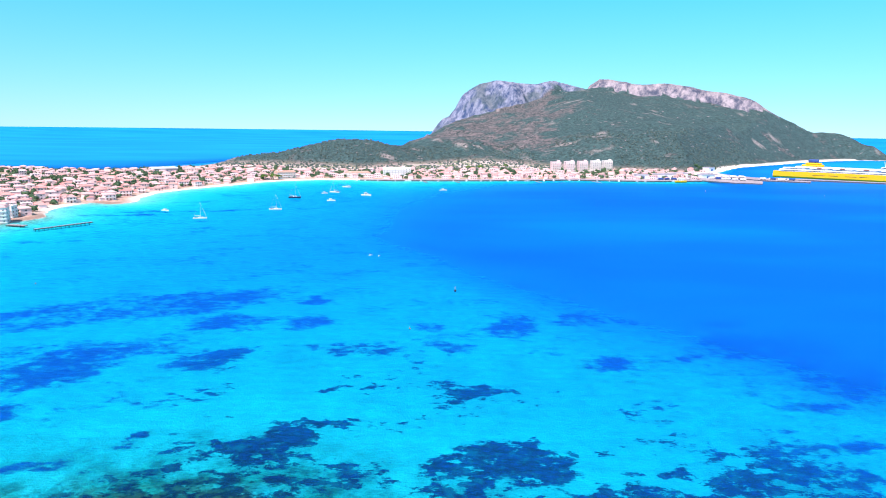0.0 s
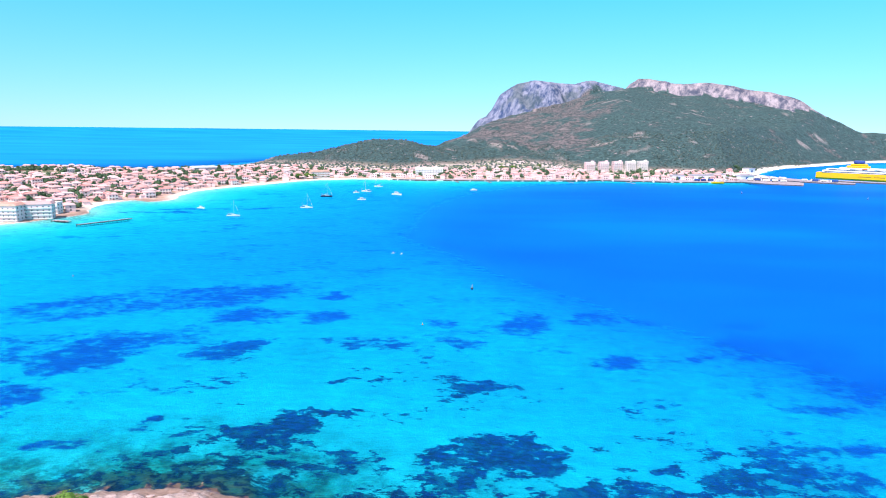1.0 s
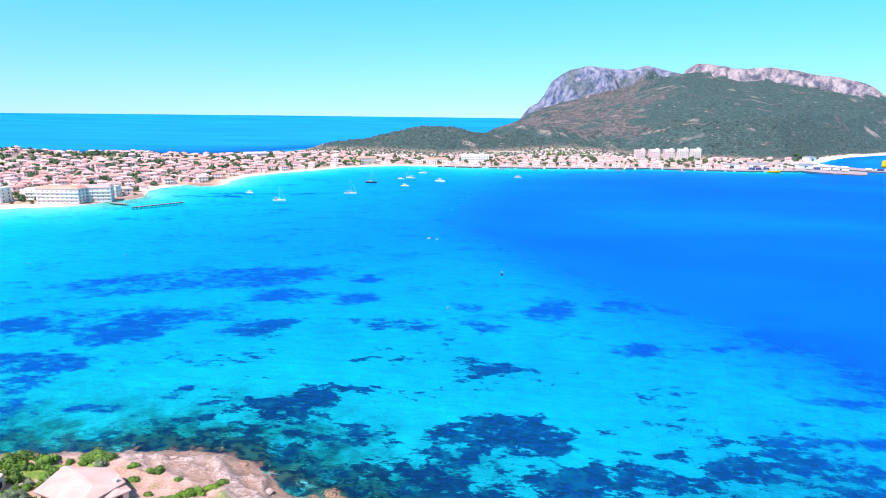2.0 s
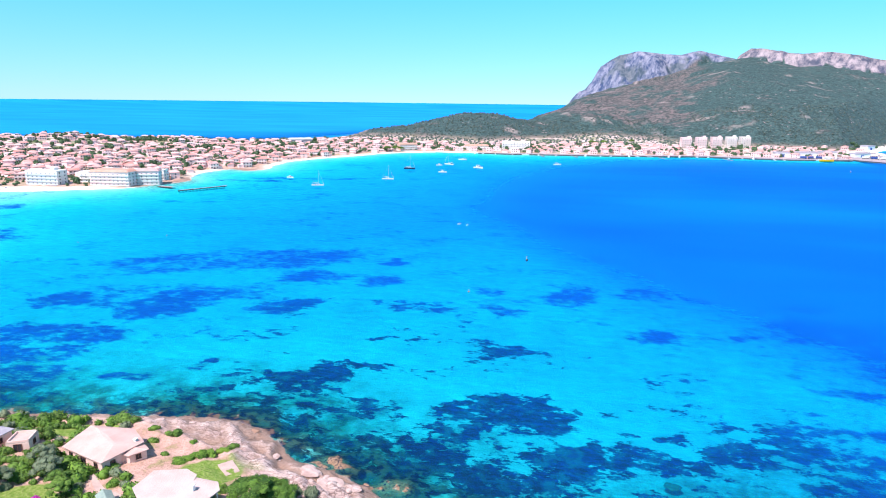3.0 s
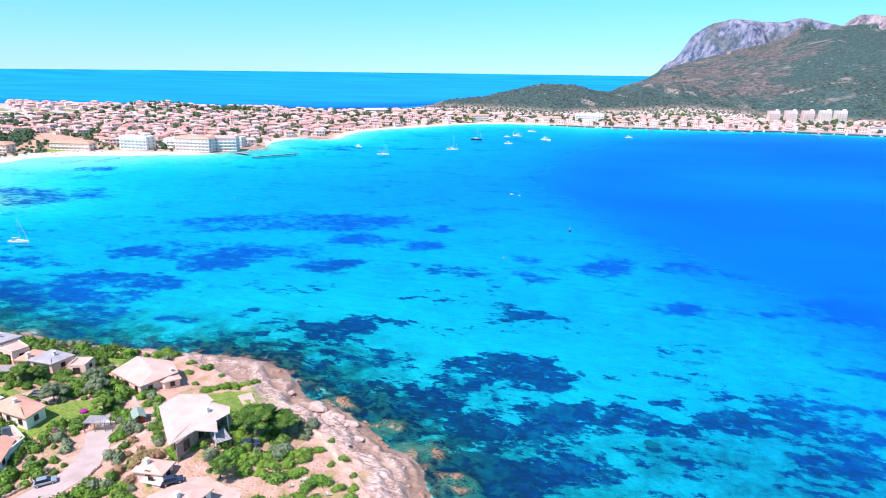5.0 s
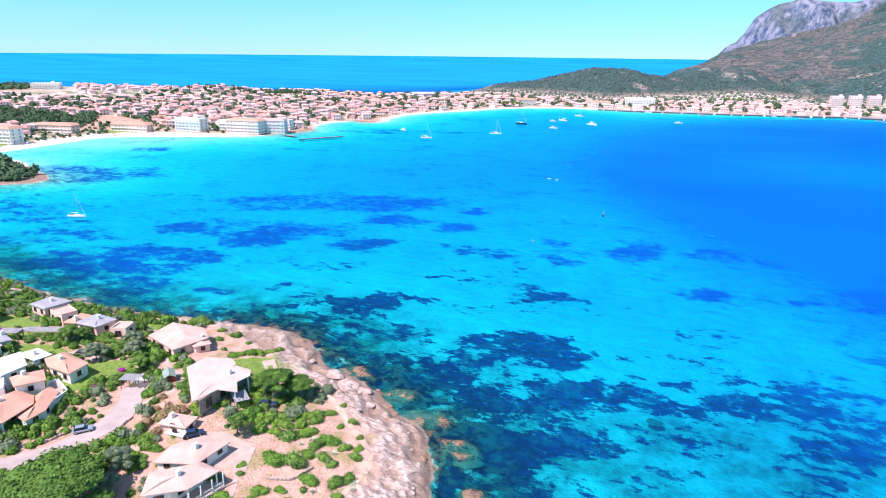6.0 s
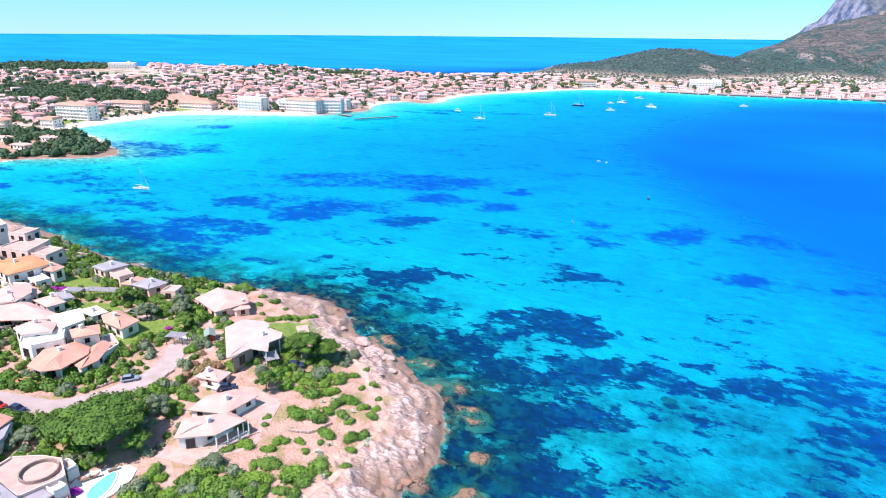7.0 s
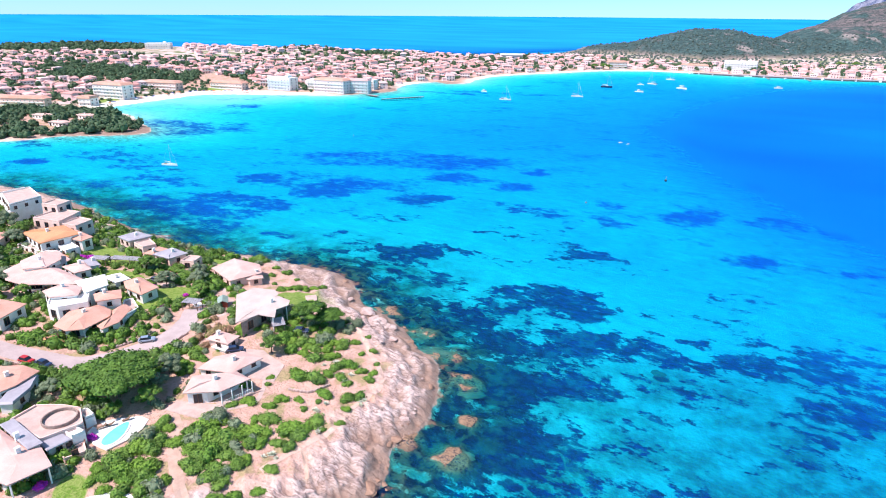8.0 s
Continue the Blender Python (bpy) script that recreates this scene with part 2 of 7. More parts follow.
BAY_SHORE = [(-640, 20), (-560, 90), (-470, 140), (-396, 177), (-382, 211), (-363, 230), (-344, 252), (-361, 266), (-398, 281),
             (-438, 297), (-478, 297), (-493, 315), (-497, 380), (-502, 412), (-487, 437), (-448, 459), (-414, 478), (-393, 490),
             (-371, 508), (-361, 537), (-352, 566), (-370, 605), (-377, 645), (-366, 674), (-343, 670), (-328, 692), (-338, 728),
             (-337, 800), (-295, 880), (-240, 968), (-155, 1010), (-65, 1001), (72, 1022), (140, 1036), (215, 1060), (357, 1052), (445, 1076)]
BACK_SHORE = [(475, 1110), (500, 1190), (560, 1290), (592, 1326), (700, 1480), (873, 1635), (1040, 1786), (1256, 1935), (1330, 1940), (1420, 1935),
              (1480, 2010), (1640, 2350), (1500, 3000), (900, 3350), (300, 3300), (-40, 3080), (-70, 2930), (-40, 2500), (-110, 2250), (-150, 1900),
              (-280, 1680), (-430, 1500), (-480, 1330), (-483, 1240), (-540, 1183), (-592, 1098), (-645, 1072), (-720, 1100), (-958, 990), (-1119, 890),
              (-1357, 848), (-1420, 640), (-1500, 300), (-1500, -400), (-900, -300)]
HEAD_SHORE = [(-208, 125), (-160, 118), (-142, 117), (-114, 118), (-88, 122), (-69, 126), (-47, 126), (-37, 121),
              (-25, 114), (-14, 111), (-4, 105), (2, 101), (11, 97), (18, 89), (23, 81), (25, 74), (24, 68), (23, 62), (26, 56), (27, 47),
              (24, 34), (12, 12), (-12, -30), (-60, -90), (-400, -160), (-600, -60), (-520, 40), (-420, 70), (-330, 100), (-262, 122)]
SHOALS = [(10.2, 102, 6.5), (23, 93, 5.0), (34, 67, 6.0), (23.5, 67, 4.0), (-0.8, 108, 5.5), (-18, 115, 5.0), (31, 80, 3.5)]
MAIN = curve_through(BAY_SHORE + BACK_SHORE, 3)
HEAD = curve_through(HEAD_SHORE, 3)

HILL = [(-470, 1420, 9), (-358, 1440, 21), (-322, 1450, 32), (-231, 1491, 50), (-150, 1500, 46), (-77, 1520, 37)]
BROWN = [(-110, 2095, 22), (-28, 2098, 55), (45, 2098, 79), (135, 2094, 104), (225, 2087, 122), (331, 2073, 148), (450, 2060, 180), (505, 2170, 203), (540, 2262, 224)]
CRAG = [(548, 2290, 243), (561, 2281, 256), (722, 2236, 237), (765, 2221, 240), (859, 2187, 221), (957, 2146, 203), (1035, 2110, 180), (1078, 2088, 152)]
SHOULDER = [(1060, 2100, 150), (1100, 2078, 130), (1155, 2040, 102), (1200, 2010, 74), (1250, 1960, 30), (1330, 1945, 10)]
FAR_POINT = [(1400, 2410, 74), (1430, 2405, 80), (1500, 2395, 74), (1560, 2390, 50), (1605, 2380, 20)]
CAPE = [(70, 2998, 150), (111, 2997, 226), (188, 2993, 275), (264, 2987, 291), (366, 2976, 283), (442, 2966, 276), (524, 2953, 292), (653, 2927, 257), (800, 2880, 200)]


def ridge(x, y, line, slope, cliff, width, gully=0.0):
    d, s = line_distance(x, y, line)
    z = np.interp(s, np.arange(len(line)), [p[2] for p in line])
    d = d * (1 + 0.22 * fbm(x, y, 170, 4, 31)) + 9 * fbm(x, y, 45, 3, 37) * smooth(0, 30, d)
    d = d + gully * (1 - 3.2 * np.abs(fbm(x + 0.3 * y, y, gully * 5 + 1, 3, 39))) * smooth(0, 25, d)
    d = np.maximum(d, 0)
    drop = cliff * smooth(2, width, d) + slope * np.maximum(d - width * 0.5, 0)
    return z - drop, d


def shores(x, y):
    wob = 2.2 * fbm(x, y, 26, 3, 5)
    dm = signed(x, y, MAIN) + wob * 1.6
    dh = signed(x, y, HEAD) + wob * 0.8 + 1.3 * fbm(x, y, 9, 3, 8)
    return dm, dh


def terrain(x, y):
    """Ground height and the masks that colour it, for arrays of x and y."""
    x, y = np.asarray(x, float), np.asarray(y, float)
    dm, dh = shores(x, y)
    land = np.maximum(dm, dh)
    on_head = dh > dm
    # the near headland
    e = np.maximum(dh, 0)
    head = 5.4 * (1 - np.exp(-e / 19)) + np.clip(-60 - x, 0, 160) * 0.03 * smooth(0, 45, e)
    head = head + 2.4 * np.exp(-((x + 36) ** 2 + (y - 79) ** 2) / (2 * 11 ** 2)) * smooth(0, 25, e)
    crest = 1 - np.abs(fbm(x * 0.9 + 0.3 * y, y - 0.2 * x, 8, 4, 12))
    shelf = np.exp(-((e - 7) / 10) ** 2)
    head = head + shelf * ((crest - 0.72) * 3.4 + 0.5 * fbm(x, y, 2.2, 2, 14)) * smooth(-2, 3, dh) + 0.12 * fbm(x, y, 3, 2, 15) * smooth(10, 25, e)
    strata = 1 - np.abs(fbm((x * 0.8 - y * 0.6) * 0.28, x * 0.6 + y * 0.8, 3.2, 4, 16))
    head = head + np.exp(-((e - 6) / 9) ** 2) * (strata - 0.7) * 2.0 * smooth(-2, 3, dh) * smooth(-120, -30, x)
    # the town's shore and the hills behind it
    m = np.maximum(dm, 0)
    town = 1.6 * (1 - np.exp(-m / 12)) + 1.6 * smooth(15, 70, m) + 3.2 * smooth(60, 260, m) + 1.2 * fbm(x, y, 90, 3, 21) * smooth(20, 80, m)
    town = town + 17 * np.exp(-((x + 715) ** 2 + (y - 803) ** 2) / (2 * 55 ** 2)) + 7 * np.exp(-((x + 640) ** 2 + (y - 960) ** 2) / (2 * 60 ** 2))
    town = town + 12 * smooth(-650, -1000, x) * smooth(20, 120, m) + 6 * np.exp(-((x - 85) ** 2 + (y - 1400) ** 2) / (2 * 60 ** 2))
    hill, d1 = ridge(x, y, HILL, 0.17, 0, 20)
    brown, d2 = ridge(x, y, BROWN, 0.2, 0, 20)
    crag, d3 = ridge(x, y, CRAG, 0.215, 42, 34, 7.0)
    shoulder, d4 = ridge(x, y, SHOULDER, 0.25, 0, 20)
    cape, d5 = ridge(x, y, CAPE, 0.42, 120, 150, 26.0)
    point, d6 = ridge(x, y, FAR_POINT, 0.3, 0, 20)
    rough = 4.0 * fbm(x, y, 55, 4, 41) + 9 * (np.abs(fbm(x + 0.4 * y, y * 0.5, 150, 4, 42)) - 0.2) * smooth(1300, 1600, y)
    hills = np.maximum.reduce([hill, brown, crag, shoulder, cape, point]) + rough - 34 * smooth(1400, 1190, y) * smooth(-150, 0, x)
    main = np.where(hills > town, hills + 0 * town, town)
    steep_coast = 0.4 + m * (0.9 + 2.0 * smooth(2500, 2800, y)) + 0.15 * town
    flat_coast = 0.5 + 0.05 * np.minimum(m, 45) + 0.75 * np.maximum(m - 45, 0) + town
    k = np.maximum(smooth(2250, 2550, y), smooth(-120, -320, x))
    main = np.minimum(main, steep_coast * k + flat_coast * (1 - k))
    z = np.where(on_head, head, main)
    # the sea floor
    w = np.maximum(-land, 0)
    ys = [100, 150, 178, 202, 261, 330, 485, 811, 1000]
    start = np.interp(y, ys, [190, 155, 125, 85, 32, 5, -80, -100, -60])
    deep = np.clip((x + 22 * fbm(x, y, 120, 3, 62) - start) / (np.interp(y, ys, [420, 340, 300, 270, 230, 150, 90, 190, 250]) - start), 0, 1)
    deep = deep * deep * (3 - 2 * deep)
    rocky = smooth(150, 60, -dh)
    middle_bay = smooth(30, 130, -dh) * smooth(10, 130, -dm)
    floor = -(1.6 * (1 - np.exp(-w / 10)) * rocky + 0.75 * (1 - np.exp(-w / 40)) * (1 - rocky) + 0.011 * w + 0.9 * middle_bay + 6.5 * deep * smooth(0, 70, w))
    floor = floor - 6 * smooth(0, 250, -dm) * (y > 1150)
    floor = floor * (1 - 0.85 * np.exp(-(((x + 445) / 95) ** 2 + ((y - 400) / 90) ** 2)))
    floor = np.maximum(floor, -16)
    shoal = np.zeros(x.shape)
    for sx, sy, r in SHOALS:
        shoal = np.maximum(shoal, np.exp(-((x - sx + 1.6 * fbm(x, y, 6, 3, 58)) ** 2 + 1.6 * (y - sy + 1.4 * fbm(x, y, 5, 3, 59)) ** 2) / (r * r)))
    floor = floor + smooth(0.1, 0.7, shoal) * np.maximum(0.1 + 0.5 * fbm(x, y, 2.5, 3, 57) - floor, 0)
    floor = floor + rocky * (crest - 0.8) * 2.4 * smooth(26, 4, w)
    z = np.where(land > 0, np.maximum(z, 0.05), np.minimum(floor, 1.2 * rocky * smooth(14, 2, w) - 0.12))
    masks = {"shoal": smooth(0.2, 0.7, shoal)}
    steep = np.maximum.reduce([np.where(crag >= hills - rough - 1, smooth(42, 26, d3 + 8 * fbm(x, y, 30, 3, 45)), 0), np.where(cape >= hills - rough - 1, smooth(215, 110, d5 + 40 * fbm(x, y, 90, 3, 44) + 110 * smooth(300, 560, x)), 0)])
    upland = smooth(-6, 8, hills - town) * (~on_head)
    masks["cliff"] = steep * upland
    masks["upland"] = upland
    # where the cape's rock takes the blue of distance haze
    masks["cape_haze"] = upland * (cape >= hills - rough - 1)
    masks["brownish"] = upland * np.clip(smooth(60, -60, x - 0.185 * y + 130 * fbm(x, y, 220, 5, 46)) * smooth(20, 44, hills + 14 * fbm(x, y, 90, 3, 47) + 26 * smooth(-40, -140, x)) * smooth(30, -6, hill - brown + 8 * fbm(x, y, 70, 3, 48)) + 0.25 * smooth(0, 0.5, fbm(x, y, 110, 3, 49)), 0, 1)
    masks["rock"] = np.where(on_head, smooth(7, 0, e - 10 + 6.5 * smooth(-45, -85, x) + 4.5 * fbm(x, y, 14, 3, 51)), 0) * smooth(-40, -8, land) + (~on_head) * 0.45 * upland * smooth(0.45, 0.65, fbm(x, y, 50, 4, 53))
    wide = 11 + 20 * np.exp(-(((x + 490) / 60) ** 2 + ((y - 400) / 90) ** 2)) + 12 * (y > 1150)
    bay = smooth(wide + 6, wide - 5, m + 4 * fbm(x, y, 30, 2, 55)) * (~on_head)
    spit = np.exp(-(((x + 375) / 60) ** 2 + ((y - 235) / 45) ** 2))
    spit = np.maximum(spit, np.exp(-(((x + 360) / 30) ** 2 + ((y - 545) / 50) ** 2)))
    spit = np.clip(1.4 * np.maximum(spit, np.exp(-(((x + 352) / 22) ** 2 + ((y - 676) / 20) ** 2))), 0, 1)
    masks["sand"] = bay * ((y < 1030) | ((x > 490) & (x < 1290) & (y > 1150) & (y < 1960))) * (1 - spit)
    masks["rock"] = np.maximum(masks["rock"], spit * bay)
    masks["pave"] = (~on_head) * (1 - upland) * smooth(18, 40, m)
    w1 = np.where(on_head, dh, dm)
    masks["land"] = smooth(-0.4, 0.4, land)
    return z, land, w1, on_head, masks


def blobs(x, y, table):
    """The strongest of some ellipses in plan: x, y, half-length, half-width; turned by about 20 degrees with the shore."""
    c, s = math.cos(radians(20)), math.sin(radians(20))
    best = np.zeros(np.shape(x))
    x, y = x + 14 * fbm(x, y, 34, 3, 71), y + 9 * fbm(x, y, 34, 3, 72)
    for cx, cy, a, b in table:
        u, v = (x - cx) * c + (y - cy) * s, -(x - cx) * s + (y - cy) * c
        best = np.maximum(best, np.exp(-((u / a) ** 2 + (v / b) ** 2) * 1.1))
    return best


def patches(x, y, table, grow=1.0):
    """Turned ellipses in plan (x, y, half-length, half-width, degrees): 1 in the middle, a half on the rim, with a ragged outline."""
    k = 1 + 2.2 * smooth(150, 330, y)
    x, y = x + k * (3.4 * fbm(x, y, 15, 3, 71) + 0.8 * fbm(x, y, 4, 2, 73)), y + k * (2.8 * fbm(x, y, 15, 3, 72) + 0.7 * fbm(x, y, 4, 2, 74))
    best = np.full(np.shape(x), -1.0)
    for cx, cy, a, b, turn in table:
        c, s = math.cos(radians(turn)), math.sin(radians(turn))
        u, v = ((x - cx) * c + (y - cy) * s) / (a * grow), ((y - cy) * c - (x - cx) * s) / (b * grow)
        best = np.maximum(best, np.minimum(0.82 - 0.4 * (u * u + v * v), 0.66))
    return best


# seagrass: the western meadow, the open bay, the beds off the point, the dark field east of it, the coves
WEST_MEADOW = [(-222, 170, 31, 16, 25), (-173, 163, 35, 16, 29), (-178, 138, 22, 13, 20), (-146, 159, 16, 9, 26), (-137, 179, 12, 8, 26), (-134, 135, 22, 9, 30),
               (-328, 164, 13, 6, 24), (-317, 195, 21, 11, 21), (-384, 185, 17, 9, 18), (-351, 286, 40, 29, -1), (-321, 313, 22, 12, -34), (-403, 393, 16, 11, 19),
               (-172, 290, 31, 19, 31), (-120, 311, 39, 18, 35), (-176, 220, 27, 16, 28), (-124, 236, 31, 17, 32), (-85, 229, 17, 6, 34), (-135, 208, 18, 9, 31)]
BAY_MEADOW = [(-90, 276, 18, 10, -4), (-57, 275, 13, 11, -36), (-56, 315, 7, 6, -63), (-32, 243, 16, 7, 1), (12, 247, 10, 5, 4), (0, 271, 7, 7, 70),
              (41, 279, 18, 12, 75), (73, 291, 15, 11, 24), (99, 298, 11, 7, 52), (70, 230, 9, 6, 15), (104, 242, 7, 4, 37), (157, 261, 43, 23, 22),
              (165, 231, 32, 17, 32), (153, 306, 14, 7, 17), (-3, 207, 15, 4, 2), (-34, 202, 8, 2, 1), (19, 203, 11, 3, 3), (-50, 198, 4, 2, -2), (127, 195, 12, 4, 6)]
NEAR_BEDS = [(-129, 187, 5, 2, -9), (-81, 169, 3, 2, -17), (-37, 175, 8, 3, 1), (-45, 164, 11, 6, -5), (-42, 161, 12, 10, -15), (-29, 147, 13, 11, -24),
             (-64, 149, 2, 2, -22), (-30, 174, 8, 3, 13), (9, 146, 10, 9, -88), (22, 158, 14, 11, 81), (26, 170, 7, 5, 23), (33, 150, 7, 5, 40),
             (40, 157, 4, 3, 45), (48, 160, 4, 3, 23), (56, 151, 4, 2, 22), (11, 153, 9, 8, -83), (24, 164, 11, 8, -87)]
DARK_FIELD = [(37, 126, 19, 6, 35), (54, 128, 17, 10, 42), (41, 112, 16, 9, 38), (64, 119, 14, 6, 36), (77, 139, 11, 7, 58), (93, 150, 10, 6, 58),
              (100, 166, 9, 3, 39), (89, 164, 5, 2, 38), (107, 158, 6, 3, 42), (69, 108, 7, 4, 42), (98, 137, 10, 5, 44), (107, 135, 8, 5, 63),
              (21, 113, 11, 9, -82), (28, 97, 9, 8, 84), (37, 102, 7, 6, 62), (76, 122, 9, 4, 39), (64, 151, 4, 2, 39), (79, 160, 3, 2, 47)]
EAST_BEDS = [(93, 164, 6, 3, 13), (101, 163, 8, 4, 12), (109, 155, 8, 3, 10), (121, 166, 8, 3, 7), (101, 176, 8, 2, 4), (115, 148, 6, 3, 17), (51, 161, 5, 2, 7),
             (40, 157, 3, 2, 26), (82, 151, 5, 2, 10), (88, 145, 10, 5, 27), (105, 154, 9, 3, 25), (113, 148, 7, 4, 49), (73, 130, 11, 5, 26), (54, 125, 11, 5, 24), (36, 122, 8, 4, 23), (98, 128, 10, 5, 31)]
COVE_WEED = [(-162, 177, 16, 6, 7), (-155, 162, 15, 7, 2), (-138, 186, 11, 4, 9), (-134, 146, 15, 4, 12), (-104, 147, 11, 3, 11), (-40, 172, 10, 5, 34),
             (31, 81, 5, 4, 36), (26, 68, 6, 6, 22), (27, 56, 6, 4, 28), (37, 63, 3, 2, 34), (46, 71, 3, 2, 38), (48, 85, 3, 2, 37), (-250, 640, 60, 6, 20), (-300, 600, 30, 6, 20)]
LAWNS = [(-540, 258, 30, 10), (-505, 275, 20, 9), (-84, 107, 9, 6), (-122, 86, 7, 6), (-66, 74, 8, 5), (-36, 106, 11, 5), (-45, 96, 8, 5), (-70, 66, 7, 5), (-15.5, 17, 6, 4), (-139, 99.6, 7, 4), (-118, 89, 7, 4), (-70, 76, 7, 4), (-111, 80.5, 6, 3), (-104, 84.7, 6, 3), (-156, 73, 7, 4), (-106, 89.5, 6, 3), (-96, 78, 8, 5), (-524, 270, 34, 12), (-516, 330, 10, 22), (-517, 451, 16, 9), (-372, 530, 10, 12)]


def polar_grid(angles, radii, cx, cy):
    a, r = np.meshgrid(angles, radii)
    return cx + r * np.sin(a), cy + r * np.cos(a)


def sheet(name, x, y, z):
    """A closed ring of quads over a polar grid."""
    rows, cols = x.shape
    co = np.stack([x, y, z], -1).reshape(-1, 3)
    i, j = np.meshgrid(np.arange(rows - 1), np.arange(cols), indexing="ij")
    k = (j + 1) % cols
    quads = np.stack([i * cols + j, i * cols + k, (i + 1) * cols + k, (i + 1) * cols + j], -1).reshape(-1, 4)[:, ::-1]
    me = bpy.data.meshes.new(name)
    me.vertices.add(len(co))
    me.vertices.foreach_set("co", co.ravel())
    me.loops.add(quads.size)
    me.loops.foreach_set("vertex_index", quads.ravel().astype(np.int32))
    me.polygons.add(len(quads))
    me.polygons.foreach_set("loop_start", np.arange(0, quads.size, 4, dtype=np.int32))
    me.polygons.foreach_set("use_smooth", np.ones(len(quads), bool))
    me.update(calc_edges=True)
    me.validate()
    return me


def give(me, name, values):
    me.attributes.new(name, "FLOAT", "POINT").data.foreach_set("value", np.asarray(values, np.float32).ravel())


WOODED = [(-640, 455, 150, 55), (-600, 510, 60, 40), (-760, 465, 95, 42), (-560, 300, 10, 8), (-690, 930, 70, 22), (-390, 590, 14, 10), (-480, 215, 120, 60), (-1150, 640, 150, 90), (-520, 797, 30, 14), (-473, 714, 16, 10), (-460, 866, 26, 12), (-395, 872, 30, 12), (-350, 668, 26, 12), (-505, 880, 24, 10), (-533, 846, 22, 10), (-385, 645, 10, 6), (440, 1235, 50, 22), (580, 1360, 40, 20)]

MID = (60, -15)
front = np.radians(np.arange(-76, 46, 0.24))
behind = np.radians(np.arange(48, 282, 6.0))
radii = np.concatenate([[0.5, 12, 25, 36], np.geomspace(42, 260, 320), np.geomspace(262, 4900, 460)])
gx, gy = polar_grid(np.concatenate([front, behind]), radii, *MID)
gz, land, _, on_head, masks = terrain(gx, gy)
masks["pave"] = masks["pave"] * np.clip(1 - 2.2 * blobs(gx, gy, WOODED), 0, 1)
dh_all = signed(gx, gy, HEAD)
masks["algae"] = np.maximum(smooth(-62, -12, dh_all), patches(gx, gy, [(74, 98, 66, 30, 32)]) * 1.3) + 0.3 * fbm(gx, gy, 24, 4, 65)
masks["algae"] = np.clip(masks["algae"], 0, 1) * (land < 0)
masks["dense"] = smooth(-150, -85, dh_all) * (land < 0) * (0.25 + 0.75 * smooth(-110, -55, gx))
masks["quarry"] = np.clip(1.6 - np.hypot((gx - 82) / 26, (gy - 1340) / 34) + 0.4 * fbm(gx, gy, 30, 2, 67), 0, 1)
me = sheet("ground", gx, gy, gz)
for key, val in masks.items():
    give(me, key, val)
belt = smooth(-22 - 24 * smooth(-70, -20, gx), -6, dh_all) * smooth(1.5, -1.5, dh_all)
weed = np.maximum(np.maximum(patches(gx, gy, DARK_FIELD + EAST_BEDS, 1.22), patches(gx, gy, NEAR_BEDS, 1.1) - 0.12), patches(gx, gy, WEST_MEADOW + BAY_MEADOW + COVE_WEED))
along, across = gx * 0.94 + gy * 0.34, gy * 0.94 - gx * 0.34
weed = np.maximum(np.maximum(weed, 0.6 * belt), -0.4 - 0.8 * smooth(600, 1000, gy))
weed = weed + (0.62 + 0.25 * smooth(-130, -80, dh_all)) * fbm(along * 0.55, across, 14, 5, 61) + 0.35 * fbm(gx, gy, 4, 3, 63)
give(me, "weed", np.where(land < 0.5, weed, 0))
lawn = blobs(gx, gy, LAWNS) + 0.2 * fbm(gx, gy, 5, 2, 66)
give(me, "lawn", lawn * (land > 5))

m, nt, p = blank("ground_cover")
v = coords(nt)
n_fine, n_mid, n_big, n_huge = noisy(nt, 1.6, 4, v), noisy(nt, 0.22, 4, v), noisy(nt, 0.05, 5, v), noisy(nt, 0.012, 5, v)
soil = mixed(nt, ramp(nt, n_mid, 0.35, 0.65), (0.62, 0.41, 0.34), (0.5, 0.3, 0.24))
soil = mixed(nt, calc(nt, "MULTIPLY", ramp(nt, n_fine, 0.45, 0.7), 0.5), soil, (0.36, 0.24, 0.15))
dry = mixed(nt, ramp(nt, n_fine, 0.4, 0.6), (0.34, 0.33, 0.12), (0.2, 0.26, 0.07))
col = mixed(nt, calc(nt, "MULTIPLY", ramp(nt, n_mid, 0.52, 0.62), 0.5), soil, dry)
pave = mixed(nt, ramp(nt, n_big, 0.45, 0.6), mixed(nt, ramp(nt, n_mid, 0.4, 0.6), (0.7, 0.57, 0.54), (0.58, 0.45, 0.42)), (0.2, 0.24, 0.12))
col = mixed(nt, attr(nt, "pave"), col, pave)
bare = mixed(nt, ramp(nt, n_big, 0.35, 0.65), (0.18, 0.15, 0.15), (0.115, 0.108, 0.108))
# hill greens shifted to blue-grey, distance haze put into the colour
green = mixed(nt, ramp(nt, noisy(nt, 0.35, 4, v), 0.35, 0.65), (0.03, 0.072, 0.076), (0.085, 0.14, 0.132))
spread = calc(nt, "SUBTRACT", calc(nt, "ADD", 0.1, calc(nt, "ADD", n_huge, calc(nt, "MULTIPLY", n_big, 0.6))), calc(nt, "MULTIPLY", attr(nt, "brownish"), 0.27))
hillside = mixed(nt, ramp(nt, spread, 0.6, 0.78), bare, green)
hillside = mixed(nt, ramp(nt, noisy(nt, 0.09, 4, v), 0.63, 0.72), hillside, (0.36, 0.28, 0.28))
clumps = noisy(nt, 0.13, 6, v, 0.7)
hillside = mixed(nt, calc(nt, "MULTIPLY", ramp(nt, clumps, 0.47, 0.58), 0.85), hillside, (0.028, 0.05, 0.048))
